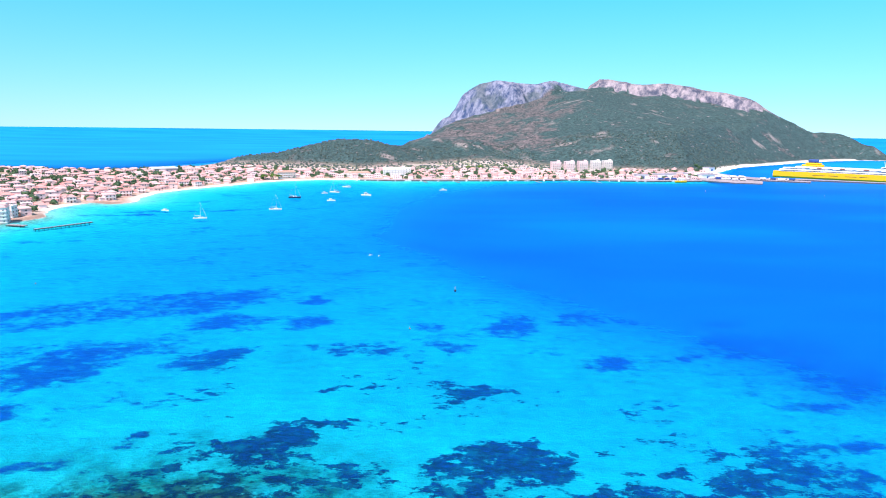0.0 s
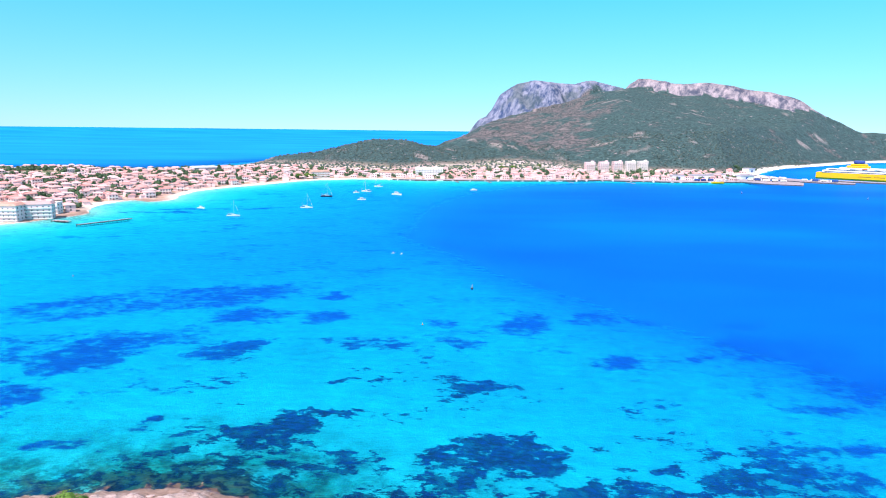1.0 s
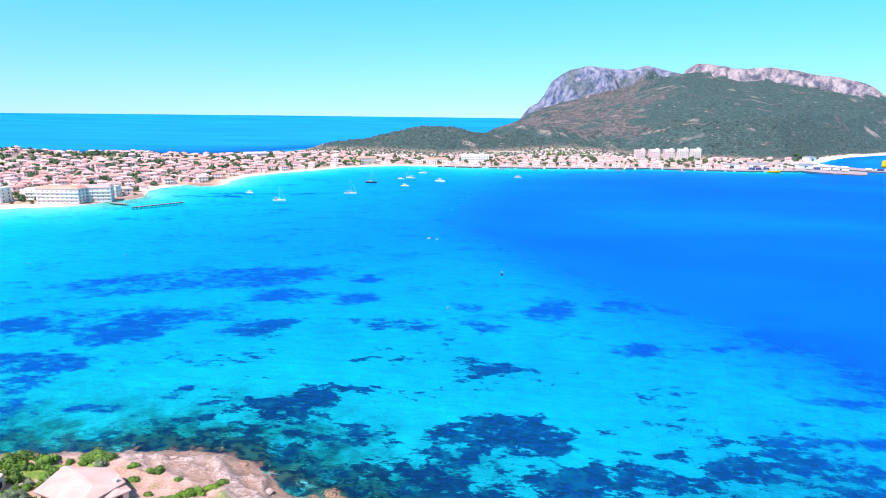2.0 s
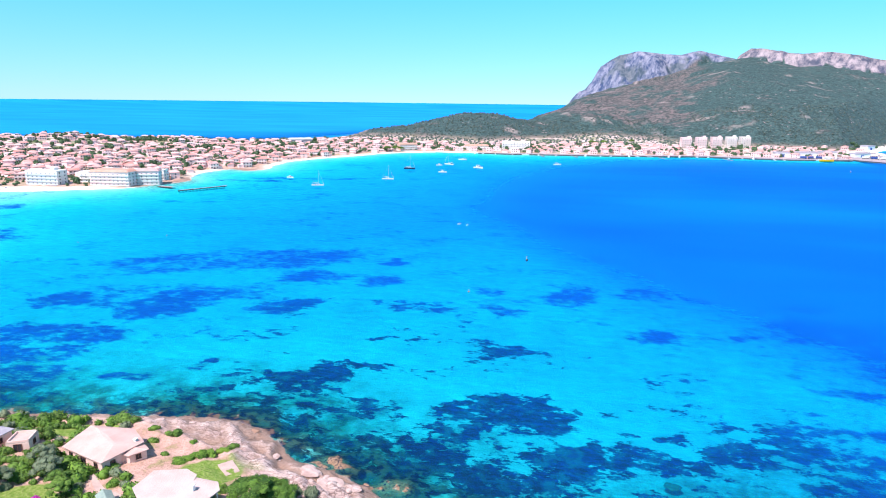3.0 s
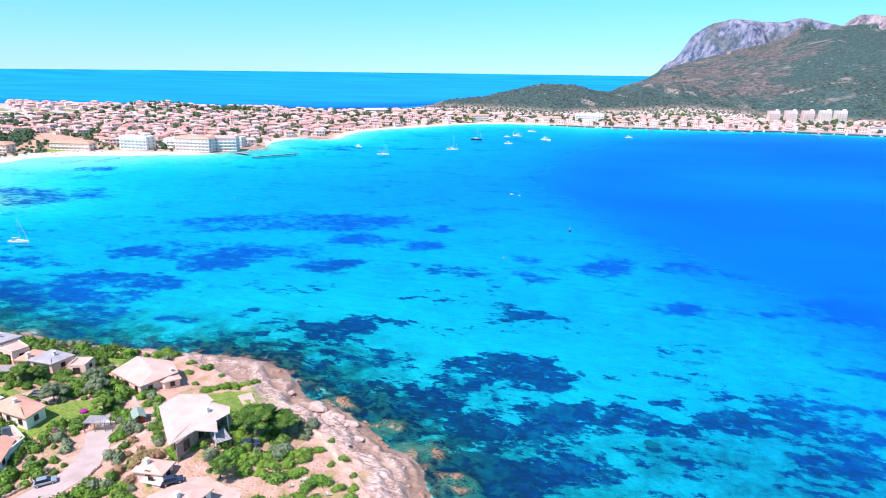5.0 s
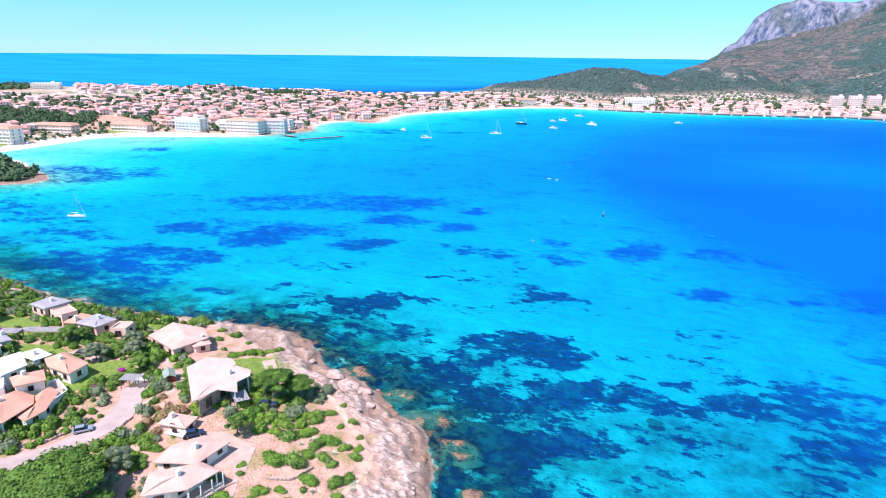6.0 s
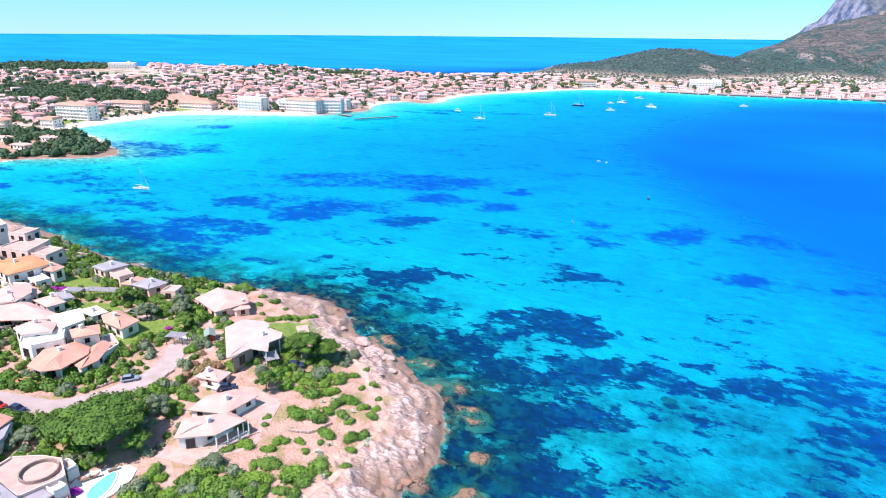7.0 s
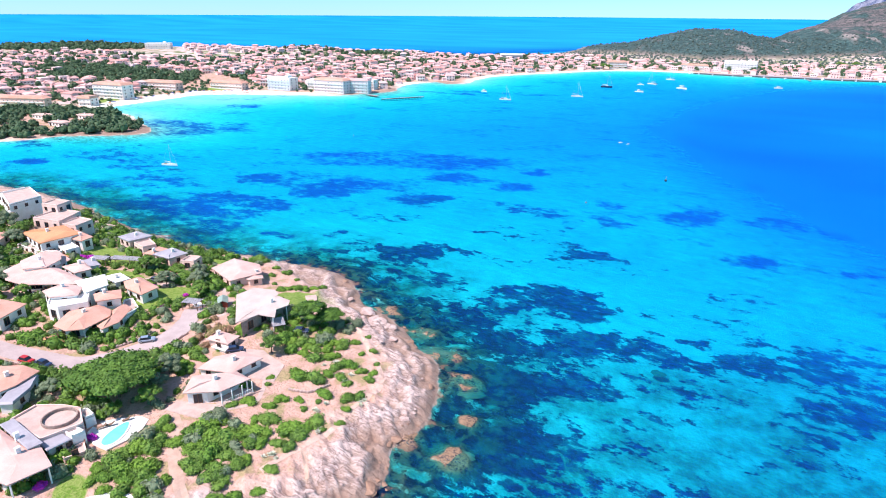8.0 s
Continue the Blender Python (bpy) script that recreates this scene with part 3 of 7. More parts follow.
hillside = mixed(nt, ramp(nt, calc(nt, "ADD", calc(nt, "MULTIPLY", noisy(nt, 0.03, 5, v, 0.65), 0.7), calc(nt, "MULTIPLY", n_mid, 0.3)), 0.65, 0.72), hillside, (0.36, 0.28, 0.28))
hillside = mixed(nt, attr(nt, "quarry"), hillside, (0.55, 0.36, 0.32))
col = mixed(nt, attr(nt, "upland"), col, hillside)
turf = mixed(nt, ramp(nt, n_fine, 0.35, 0.65), (0.14, 0.25, 0.035), (0.26, 0.33, 0.09))
col = mixed(nt, ramp(nt, attr(nt, "lawn"), 0.35, 0.5), col, turf)
sand = mixed(nt, ramp(nt, n_mid, 0.4, 0.6), (0.86, 0.78, 0.68), (0.78, 0.68, 0.56))
col = mixed(nt, attr(nt, "sand"), col, sand)
crack = nt.nodes.new("ShaderNodeTexVoronoi")
crack.feature = "DISTANCE_TO_EDGE"
crack.inputs["Scale"].default_value = 0.42
warp = nt.nodes.new("ShaderNodeVectorMath")
warp.operation = "ADD"
nz = nt.nodes.new("ShaderNodeTexNoise")
nz.inputs["Scale"].default_value, nz.inputs["Detail"].default_value = 0.5, 3
nt.links.new(v, nz.inputs["Vector"])
sc = nt.nodes.new("ShaderNodeVectorMath")
sc.operation = "SCALE"
sc.inputs["Scale"].default_value = 3.5
nt.links.new(nz.outputs["Color"], sc.inputs[0])
nt.links.new(v, warp.inputs[0]), nt.links.new(sc.outputs[0], warp.inputs[1])
nt.links.new(warp.outputs[0], crack.inputs["Vector"])
granite = mixed(nt, ramp(nt, n_mid, 0.35, 0.65), (0.74, 0.59, 0.55), (0.52, 0.38, 0.35))
granite = mixed(nt, ramp(nt, n_fine, 0.5, 0.75), granite, (0.7, 0.58, 0.52))
granite = mixed(nt, calc(nt, "MULTIPLY", ramp(nt, crack.outputs["Distance"], 0.07, 0.0), ramp(nt, n_mid, 0.36, 0.55)), granite, (0.2, 0.13, 0.11))
granite = mixed(nt, calc(nt, "MULTIPLY", ramp(nt, noisy(nt, 0.7, 5, v, 0.7), 0.5, 0.66), 0.6), granite, (0.46, 0.34, 0.3))
slant = nt.nodes.new("ShaderNodeMapping")
slant.inputs["Rotation"].default_value, slant.inputs["Scale"].default_value = (0, 0, radians(-53)), (0.5, 2.6, 1.0)
nt.links.new(v, slant.inputs["Vector"])
bands = noisy(nt, 0.8, 6, slant.outputs[0], 0.7)
granite = mixed(nt, calc(nt, "MULTIPLY", ramp(nt, bands, 0.51, 0.58), 0.7), granite, (0.22, 0.165, 0.16))
granite = mixed(nt, calc(nt, "MULTIPLY", ramp(nt, bands, 0.46, 0.38), 0.7), granite, (0.8, 0.7, 0.66))
pos = nt.nodes.new("ShaderNodeSeparateXYZ")
nt.links.new(v, pos.inputs[0])
wetness = ramp(nt, calc(nt, "ADD", pos.outputs["Z"], calc(nt, "MULTIPLY", n_mid, 2.2)), 4.3, 1.8)
granite = mixed(nt, calc(nt, "MULTIPLY", wetness, 0.85), granite, (0.3, 0.2, 0.15))
col = mixed(nt, attr(nt, "rock"), col, granite)
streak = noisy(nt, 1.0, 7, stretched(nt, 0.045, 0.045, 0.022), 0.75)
# cliffs: pale lit facets and blue shade put into the colour as streaks
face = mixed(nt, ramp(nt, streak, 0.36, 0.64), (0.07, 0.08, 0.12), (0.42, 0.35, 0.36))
# cape rock: the same, bluer, with distance haze put into the colour
hazed_face = mixed(nt, ramp(nt, streak, 0.36, 0.64), (0.04, 0.07, 0.15), (0.3, 0.3, 0.37))
hazed_face = mixed(nt, calc(nt, "MULTIPLY", ramp(nt, n_huge, 0.5, 0.62), 0.6), hazed_face, (0.07, 0.1, 0.1))
face = mixed(nt, attr(nt, "cape_haze"), face, hazed_face)
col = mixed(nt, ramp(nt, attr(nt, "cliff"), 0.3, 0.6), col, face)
# under water: pale sand with dark meadows
bed = mixed(nt, ramp(nt, n_mid, 0.35, 0.65), (0.86, 0.84, 0.78), (0.76, 0.74, 0.68))
comb = noisy(nt, 0.55, 5, stretched(nt, 0.55, 1.25, 1.0), 0.7)
# blue scattered by the water put into the grass colours, strongest far out
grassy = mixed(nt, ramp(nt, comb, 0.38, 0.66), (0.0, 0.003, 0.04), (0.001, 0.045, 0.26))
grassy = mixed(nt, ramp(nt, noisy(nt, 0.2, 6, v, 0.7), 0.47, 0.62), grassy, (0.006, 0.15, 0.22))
veiled_grass = mixed(nt, ramp(nt, comb, 0.35, 0.65), (0.001, 0.055, 0.44), (0.003, 0.15, 0.64))
grassy = mixed(nt, attr(nt, "dense"), veiled_grass, grassy)
teal = mixed(nt, ramp(nt, noisy(nt, 0.3, 5, v, 0.65), 0.4, 0.62), (0.03, 0.17, 0.14), (0.12, 0.46, 0.36))
bed = mixed(nt, calc(nt, "MULTIPLY", attr(nt, "algae"), ramp(nt, noisy(nt, 0.06, 5, v, 0.65), 0.3, 0.6)), bed, teal)
patch = calc(nt, "ADD", attr(nt, "weed"), calc(nt, "MULTIPLY", calc(nt, "SUBTRACT", noisy(nt, 0.26, 7, stretched(nt, 0.7, 1.15, 1.0), 0.74), 0.5), calc(nt, "ADD", 2.4, calc(nt, "MULTIPLY", attr(nt, "dense"), 0.8))))
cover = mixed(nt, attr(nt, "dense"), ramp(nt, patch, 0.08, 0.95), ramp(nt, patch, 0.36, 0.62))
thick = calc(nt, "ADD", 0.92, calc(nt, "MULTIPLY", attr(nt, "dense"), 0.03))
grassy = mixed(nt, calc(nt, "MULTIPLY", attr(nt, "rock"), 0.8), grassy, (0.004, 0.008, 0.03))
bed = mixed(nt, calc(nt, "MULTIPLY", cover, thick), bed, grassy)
bed = mixed(nt, calc(nt, "MULTIPLY", attr(nt, "shoal"), ramp(nt, n_fine, 0.3, 0.6)), bed, (0.4, 0.27, 0.18))
near = ramp(nt, calc(nt, "ADD", attr(nt, "rock"), calc(nt, "MULTIPLY", n_mid, 0.3)), 0.8, 1.1)
bed = mixed(nt, calc(nt, "MULTIPLY", calc(nt, "MULTIPLY", near, ramp(nt, noisy(nt, 0.4, 4, v), 0.42, 0.58)), 0.55), bed, (0.32, 0.2, 0.13))
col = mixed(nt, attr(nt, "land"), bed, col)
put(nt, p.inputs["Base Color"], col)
p.inputs["Roughness"].default_value = 0.92
put(nt, p.inputs["Specular IOR Level"], calc(nt, "MULTIPLY", attr(nt, "land"), 0.2))
relief = calc(nt, "ADD", calc(nt, "ADD", n_fine, calc(nt, "MULTIPLY", bands, calc(nt, "MULTIPLY", attr(nt, "rock"), -1.6))), calc(nt, "MULTIPLY", calc(nt, "ADD", streak, n_big), 3.0))
nt.links.new(bumped(nt, relief, 0.7, 0.5), p.inputs["Normal"])
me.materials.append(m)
tagged(new("ground", me), "pink granite headland, sandy bay floor, pale town shore and scrubby mountains", "ground", kind="structure")

# ---- the sea ----
front_w = np.radians(np.arange(-76, 46, 0.5))
radii_w = np.concatenate([[0.5, 20, 36], np.geomspace(42, 260, 190), np.geomspace(263, 4930, 210)])
wx, wy = polar_grid(np.concatenate([front_w, behind]), radii_w, *MID)
fz, wland, _, _, _ = terrain(wx, wy)
rr = np.hypot(wx - MID[0], wy - MID[1])
wz = 46 * np.clip((rr - 3700) / 1230, 0, 1) ** 2
me = sheet("water", wx, wy, wz)
give(me, "depth", np.clip(-fz, 0, 30) + 14 * smooth(900, 2500, rr) * (fz < 0))
# grows with distance from MID, picks the lighter far hue
give(me, "far_sea", smooth(700, 1250, rr - 0.35 * wx))
m, nt, p = blank("sea_water")
nt.nodes.remove(p)
out = nt.nodes["Material Output"]
depth = attr(nt, "depth")
v = coords(nt)


def left_after(k):
    return calc(nt, "POWER", math.exp(-k), depth)


through_water = nt.nodes.new("ShaderNodeCombineColor")
nt.links.new(calc(nt, "MULTIPLY", left_after(1.3), 0.62), through_water.inputs[0])
nt.links.new(left_after(0.085), through_water.inputs[1])
nt.links.new(left_after(0.02), through_water.inputs[2])
clear = nt.nodes.new("ShaderNodeBsdfTransparent")
# light and dark of the wave facets put into the water's tint
chop_shading = calc(nt, "ADD", noisy(nt, 0.9, 4, stretched(nt, 0.55, 1.7, 1.0), 0.65), calc(nt, "MULTIPLY", noisy(nt, 0.16, 3, stretched(nt, 0.5, 1.8, 1.0)), 0.7))
put(nt, clear.inputs["Color"], mixed(nt, ramp(nt, chop_shading, 0.6, 1.1), mixed(nt, 0.26, through_water.outputs[0], (0, 0, 0.05)), through_water.outputs[0]))
murk = nt.nodes.new("ShaderNodeBsdfDiffuse")
swath = noisy(nt, 0.004, 3, stretched(nt, 0.5, 1.3, 1.0), 0.5)
bay_hue = mixed(nt, ramp(nt, depth, 1.5, 11), (0.0, 0.23, 0.88), mixed(nt, ramp(nt, swath, 0.4, 0.6), (0.0, 0.15, 0.84), (0.0, 0.2, 0.86)))
# far sea: haze and reflected sky put into the hue
hazed_hue = mixed(nt, ramp(nt, swath, 0.3, 0.72), (0.006, 0.24, 0.76), (0.01, 0.31, 0.82))
put(nt, murk.inputs["Color"], mixed(nt, attr(nt, "far_sea"), bay_hue, hazed_hue))
ripple = noisy(nt, 0.55, 3, stretched(nt, 1.0, 1.6, 1.0))
swell = noisy(nt, 0.06, 3, stretched(nt, 0.6, 1.5, 1.0))
normal = bumped(nt, calc(nt, "ADD", ripple, calc(nt, "MULTIPLY", swell, 1.5)), 0.12, 0.15)
body = nt.nodes.new("ShaderNodeMixShader")
haze = calc(nt, "MULTIPLY", depth, calc(nt, "ADD", 0.03, calc(nt, "MULTIPLY", depth, 0.006)))
nt.links.new(calc(nt, "SUBTRACT", 1.0, calc(nt, "POWER", math.exp(-1), haze)), body.inputs[0])
nt.links.new(clear.outputs[0], body.inputs[1]), nt.links.new(murk.outputs[0], body.inputs[2])
shine = nt.nodes.new("ShaderNodeBsdfGlossy")
shine.inputs["Roughness"].default_value = 0.22
nt.links.new(normal, shine.inputs["Normal"])
fres = nt.nodes.new("ShaderNodeFresnel")
fres.inputs["IOR"].default_value = 1.33
nt.links.new(normal, fres.inputs["Normal"])
final = nt.nodes.new("ShaderNodeMixShader")
nt.links.new(calc(nt, "MULTIPLY", calc(nt, "POWER", fres.outputs[0], 1.3), 0.05), final.inputs[0])
nt.links.new(body.outputs[0], final.inputs[1]), nt.links.new(shine.outputs[0], final.inputs[2])
nt.links.new(final.outputs[0], out.inputs["Surface"])
me.materials.append(m)
tagged(new("water", me), "clear turquoise sea turning deep blue, lightly rippled", "sea", kind="structure")


# ---- building helpers ----
def part(name, bm, material, parent, label="", smooth_faces=False):
    me = bpy.data.meshes.new(name)
    if smooth_faces:
        for f in bm.faces:
            f.smooth = True
    bm.to_mesh(me)
    bm.free()
    me.materials.append(material)
    return shared(name, me, parent, label)


def shared(name, me, parent, label="", m=None):
    ob = new(name, me)
    ob.parent = parent
    if m is not None:
        ob.matrix_basis = m
    return tagged(ob, label)


def thing(name, label, category, m, group=""):
    e = new(name)
    e.empty_display_size = 0.5
    e.matrix_basis = m
    return tagged(e, label, category, group)


def one_mesh(name, bm, material, label, category, m, group="", kind=""):
    me = bpy.data.meshes.new(name)
    bm.to_mesh(me)
    bm.free()
    me.materials.append(material)
    ob = new(name, me)
    ob.matrix_basis = m
    return tagged(ob, label, category, group, kind)


def box(bm, x0, y0, z0, x1, y1, z1, bevel=0.0):
    r = bmesh.ops.create_cube(bm, size=1, matrix=Matrix.LocRotScale(((x0 + x1) / 2, (y0 + y1) / 2, (z0 + z1) / 2), None, (x1 - x0, y1 - y0, z1 - z0)))
    if bevel:
        edges = list({e for v in r["verts"] for e in v.link_edges})
        bmesh.ops.bevel(bm, geom=edges, offset=bevel, segments=1, affect="EDGES")
    return bm


def boxed(*args, bevel=0.0):
    return box(bmesh.new(), *args, bevel=bevel)


def rod(bm, a, b, r0, r1=None, sides=6):
    a, b = Vector(a), Vector(b)
    turn = (b - a).to_track_quat("Z", "Y").to_matrix().to_4x4()
    bmesh.ops.create_cone(bm, cap_ends=True, segments=sides, radius1=r0, radius2=r0 if r1 is None else r1, depth=(b - a).length,
                          matrix=Matrix.Translation((a + b) / 2) @ turn)
    return bm


def prism(bm, poly, z0, z1):
    lo = [bm.verts.new((x, y, z0)) for x, y in poly]
    hi = [bm.verts.new((x, y, z1)) for x, y in poly]
    n = len(poly)
    bm.faces.new(hi), bm.faces.new(lo[::-1])
    for i in range(n):
        j = (i + 1) % n
        bm.faces.new((lo[i], lo[j], hi[j], hi[i]))
    return bm


def ccw(poly):
    area = sum(a[0] * b[1] - b[0] * a[1] for a, b in zip(poly, poly[1:] + poly[:1]))
    return poly if area > 0 else poly[::-1]


def middle(poly):
    return sum(p[0] for p in poly) / len(poly), sum(p[1] for p in poly) / len(poly)


def grown(poly, by):
    """Each corner pushed out along its bisector."""
    out, n = [], len(poly)
    for i in range(n):
        p, a, b = Vector(poly[i]), Vector(poly[i - 1]), Vector(poly[(i + 1) % n])
        u, w = (p - a).normalized(), (b - p).normalized()
        nrm = Vector((u.y + w.y, -u.x - w.x))
        nrm = nrm.normalized() if nrm.length > 1e-6 else Vector((u.y, -u.x))
        k = max(0.5, nrm.dot(Vector((u.y, -u.x))))
        q = p + nrm * by / k
        out.append((q.x, q.y))
    return out


def ground_at(pts):
    x, y = np.array([p[0] for p in pts], float), np.array([p[1] for p in pts], float)
    return terrain(x, y)[0]


def hip_roof(poly, z, rise, keep, thick=0.22):
    """Roof over any plan: eaves all round, faces rising to a shrunken copy of the plan, drawn out into a ridge along the long axis."""
    bm = bmesh.new()
    cx, cy = middle(poly)
    far = max(poly, key=lambda p: (p[0] - cx) ** 2 + (p[1] - cy) ** 2)
    ax = Vector((far[0] - cx, far[1] - cy)).normalized()
    top = []
    for x, y in poly:
        d = Vector((x - cx, y - cy))
        along = d.dot(ax)
        side = d - ax * along
        q = ax * along * keep + side * (0.06 if keep < 0.8 else keep)
        top.append((cx + q.x, cy + q.y))
    rings = [[bm.verts.new((x, y, h)) for x, y in ring] for ring, h in ((poly, z - thick), (poly, z), (top, z + rise))]
    n = len(poly)
    for lo, hi in zip(rings, rings[1:]):
        for i in range(n):
            j = (i + 1) % n
            bm.faces.new((lo[i], lo[j], hi[j], hi[i]))
    bm.faces.new(rings[2]), bm.faces.new(rings[0][::-1])
    bmesh.ops.triangulate(bm, faces=[f for f in bm.faces if len(f.verts) > 4])
    return bm


def mesh_of(name, bm, material):
    me = bpy.data.meshes.new(name)
    bm.to_mesh(me)
    bm.free()
    me.materials.append(material)
    return me


def window_frame_bm(w, h, d=0.14):
    """A frame in the xz plane that looks along -y, with a sill."""
    bm, t = bmesh.new(), 0.09
    box(bm, -w / 2, -d, 0, -w / 2 + t, 0.05, h), box(bm, w / 2 - t, -d, 0, w / 2, 0.05, h)
    box(bm, -w / 2 + t, -d, h - t, w / 2 - t, 0.05, h), box(bm, -w / 2 - 0.06, -d - 0.1, -0.08, w / 2 + 0.06, 0.05, 0.0)
    box(bm, -0.03, -d, 0.0, 0.03, 0.02, h - t)
    return bm


FRAME_SMALL, PANE_SMALL = mesh_of("window", window_frame_bm(1.2, 1.2), SHUTTER), mesh_of("pane", boxed(-0.51, -0.06, 0, 0.51, 0.02, 1.11), GLASS_DARK)
FRAME_TALL, PANE_TALL = mesh_of("window", window_frame_bm(1.8, 2.1), SHUTTER), mesh_of("pane", boxed(-0.81, -0.06, 0, 0.81, 0.02, 2.01), GLASS_DARK)


def wall_fronts(poly):
    """For each wall: its middle, length, outward angle about z (for things that look along -y)."""
    for a, b in zip(poly, poly[1:] + poly[:1]):
        d = Vector((b[0] - a[0], b[1] - a[1]))
        if d.length > 0.5:
            yield a, d, d.length, math.atan2(d.y, d.x)


def glaze(parent, poly, base, height, rng, every=3.4):
    for a, d, length, ang in wall_fronts(poly):
        n = int(length / every)
        for i in range(n):
            at = Vector(a) + d * ((i + 0.5) / n)
            tall = rng.random() < 0.35
            m = Matrix.Translation((at.x, at.y, base + (0.1 if tall else 0.95))) @ Matrix.Rotation(ang, 4, "Z")
            if height < 2.3 and tall:
                tall = False
            f = shared("window", FRAME_TALL if tall else FRAME_SMALL, parent, m=m)
            shared("pane", PANE_TALL if tall else PANE_SMALL, f)


def chimney(parent, x, y, z, h=1.1, material=None):
    bm = boxed(x - 0.3, y - 0.4, z - 1.2, x + 0.3, y + 0.4, z + h)
    box(bm, x - 0.4, y - 0.5, z + h, x + 0.4, y + 0.5, z + h + 0.12)
    return part("chimney", bm, material or WHITE, parent)


def villa(label, blocks, seed, group="villas on the headland", sunk=0.8):
    """blocks: plan corners of the eaves, eave height, rise, ridge share, wall, roof. Origin at the first block's middle, on the ground."""
    rng = random.Random(seed)
    first = blocks[0][0]
    cx, cy = middle(first)
    g = float(min(ground_at(first)))
    house = thing("house", label, "house", pose(cx, cy, g), group)
    for k, (poly, eave, rise, keep, wall, roof, *room) in enumerate(blocks):
        loc = ccw([(x - cx, y - cy) for x, y in poly])
        base = float(min(ground_at(poly))) - g
        walls = ccw([(x - cx, y - cy) for x, y in room[0]]) if room else grown(loc, -0.45)
        top = eave - g
        if room:
            part("veranda_floor", prism(bmesh.new(), grown(loc, -0.5), base - sunk, base + 0.2), PAVING, house)
            for x, y in grown(loc, -0.6):
                if min((x - a) ** 2 + (y - b) ** 2 for a, b in walls) > 1.9 ** 2:
                    part("post", rod(bmesh.new(), (x, y, base - 0.5), (x, y, top - 0.1), 0.16, sides=8), WHITE, house)
        part("wall", prism(bmesh.new(), walls, base - sunk, top - 0.1), wall, house)
        if rise == 0:
            bm = prism(bmesh.new(), grown(loc, -0.5), top - 0.1, top + 0.08)
            part("roof", bm, roof, house)
            for a, d, length, ang in wall_fronts(grown(loc, -0.5)):
                pm = Matrix.Translation((a[0], a[1], top + 0.08)) @ Matrix.Rotation(ang, 4, "Z")
                shared("parapet", mesh_of("parapet", boxed(0.0, 0.0, 0, length, 0.28, 0.42), wall), house, m=pm)
        else:
            part("roof", hip_roof(loc, top, rise, keep), roof, house)
            mx, my = middle(loc)
            if rng.random() < 0.8:
                chimney(house, mx + rng.uniform(-1.5, 1.5), my + rng.uniform(-1.5, 1.5), top + rise * 0.75)
        glaze(house, walls, max(base + 0.25, top - 3.0), min(top - base, 3.0), rng)
        if top - base > 5.4:
            glaze(house, walls, base + 0.3, 3.0, rng, 4.2)
    return house


def slab(label, name, poly, material, lift=0.12, category="terrace", kind=""):
    cx, cy = middle(poly)
    zs = ground_at(poly + [(cx, cy)])
    g = float(np.mean(zs))
    loc = ccw([(x - cx, y - cy) for x, y in poly])
    return one_mesh(name, prism(bmesh.new(), loc, -1.2, lift), material, label, category, pose(cx, cy, g), kind=kind)


def draped(label, name, poly, material, lift=0.08, category="terrace"):
    """A paved patch that follows the ground, with a short skirt."""
    cx, cy = middle(poly)
    loc = ccw([(x - cx, y - cy) for x, y in poly])
    bm = bmesh.new()
    bm.faces.new([bm.verts.new((x, y, 0)) for x, y in loc])
    bmesh.ops.triangulate(bm, faces=bm.faces)
    for _ in range(3):
        bmesh.ops.subdivide_edges(bm, edges=bm.edges, cuts=1, use_grid_fill=True)
    rim = [e for e in bm.edges if e.is_boundary]
    out = bmesh.ops.extrude_edge_only(bm, edges=rim)["geom"]
    low = {v for v in out if isinstance(v, bmesh.types.BMVert)}
    vs = list(bm.verts)
    zs = ground_at([(v.co.x + cx, v.co.y + cy) for v in vs])
    base = float(min(zs))
    for v, z in zip(vs, zs):
        v.co.z = float(z) - base + (-0.4 if v in low else lift)
    bmesh.ops.recalc_face_normals(bm, faces=bm.faces)
    return one_mesh(name, bm, material, label, category, pose(cx, cy, base))


def ribbon(name, label, pts, width, material, lift, category, kind="structure", edge=0.25):
    """A draped strip of ground cover along a curve, with a real edge; width may drift a little."""
    line = curve_through(pts, 10, closed=False)
    tang = np.gradient(line, axis=0)
    tang /= np.linalg.norm(tang, axis=1)[:, None] + 1e-9
    nor = np.stack([-tang[:, 1], tang[:, 0]], 1)
    half = width / 2 * (1 + 0.18 * fbm(line[:, 0], line[:, 1], 6, 2, 77))
    cols = [line + nor * (half * k)[:, None] for k in (-1, -0.5, 0, 0.5, 1)]
    bm = bmesh.new()
    rows = []
    for k, c in enumerate(cols):
        z = terrain(c[:, 0], c[:, 1])[0] + lift
        rows.append([bm.verts.new((x, y, h)) for (x, y), h in zip(c, z)])
    skirt = [[bm.verts.new((v.co.x, v.co.y, v.co.z - edge - lift)) for v in rows[k]] for k in (0, -1)]
    rows = [skirt[0]] + rows + [skirt[1]]
    for a, b in zip(rows, rows[1:]):
        for i in range(len(line) - 1):
            bm.faces.new((a[i + 1], b[i + 1], b[i], a[i]))
    bmesh.ops.recalc_face_normals(bm, faces=bm.faces)
    return one_mesh(name, bm, material, label, category, Matrix(), kind=kind)


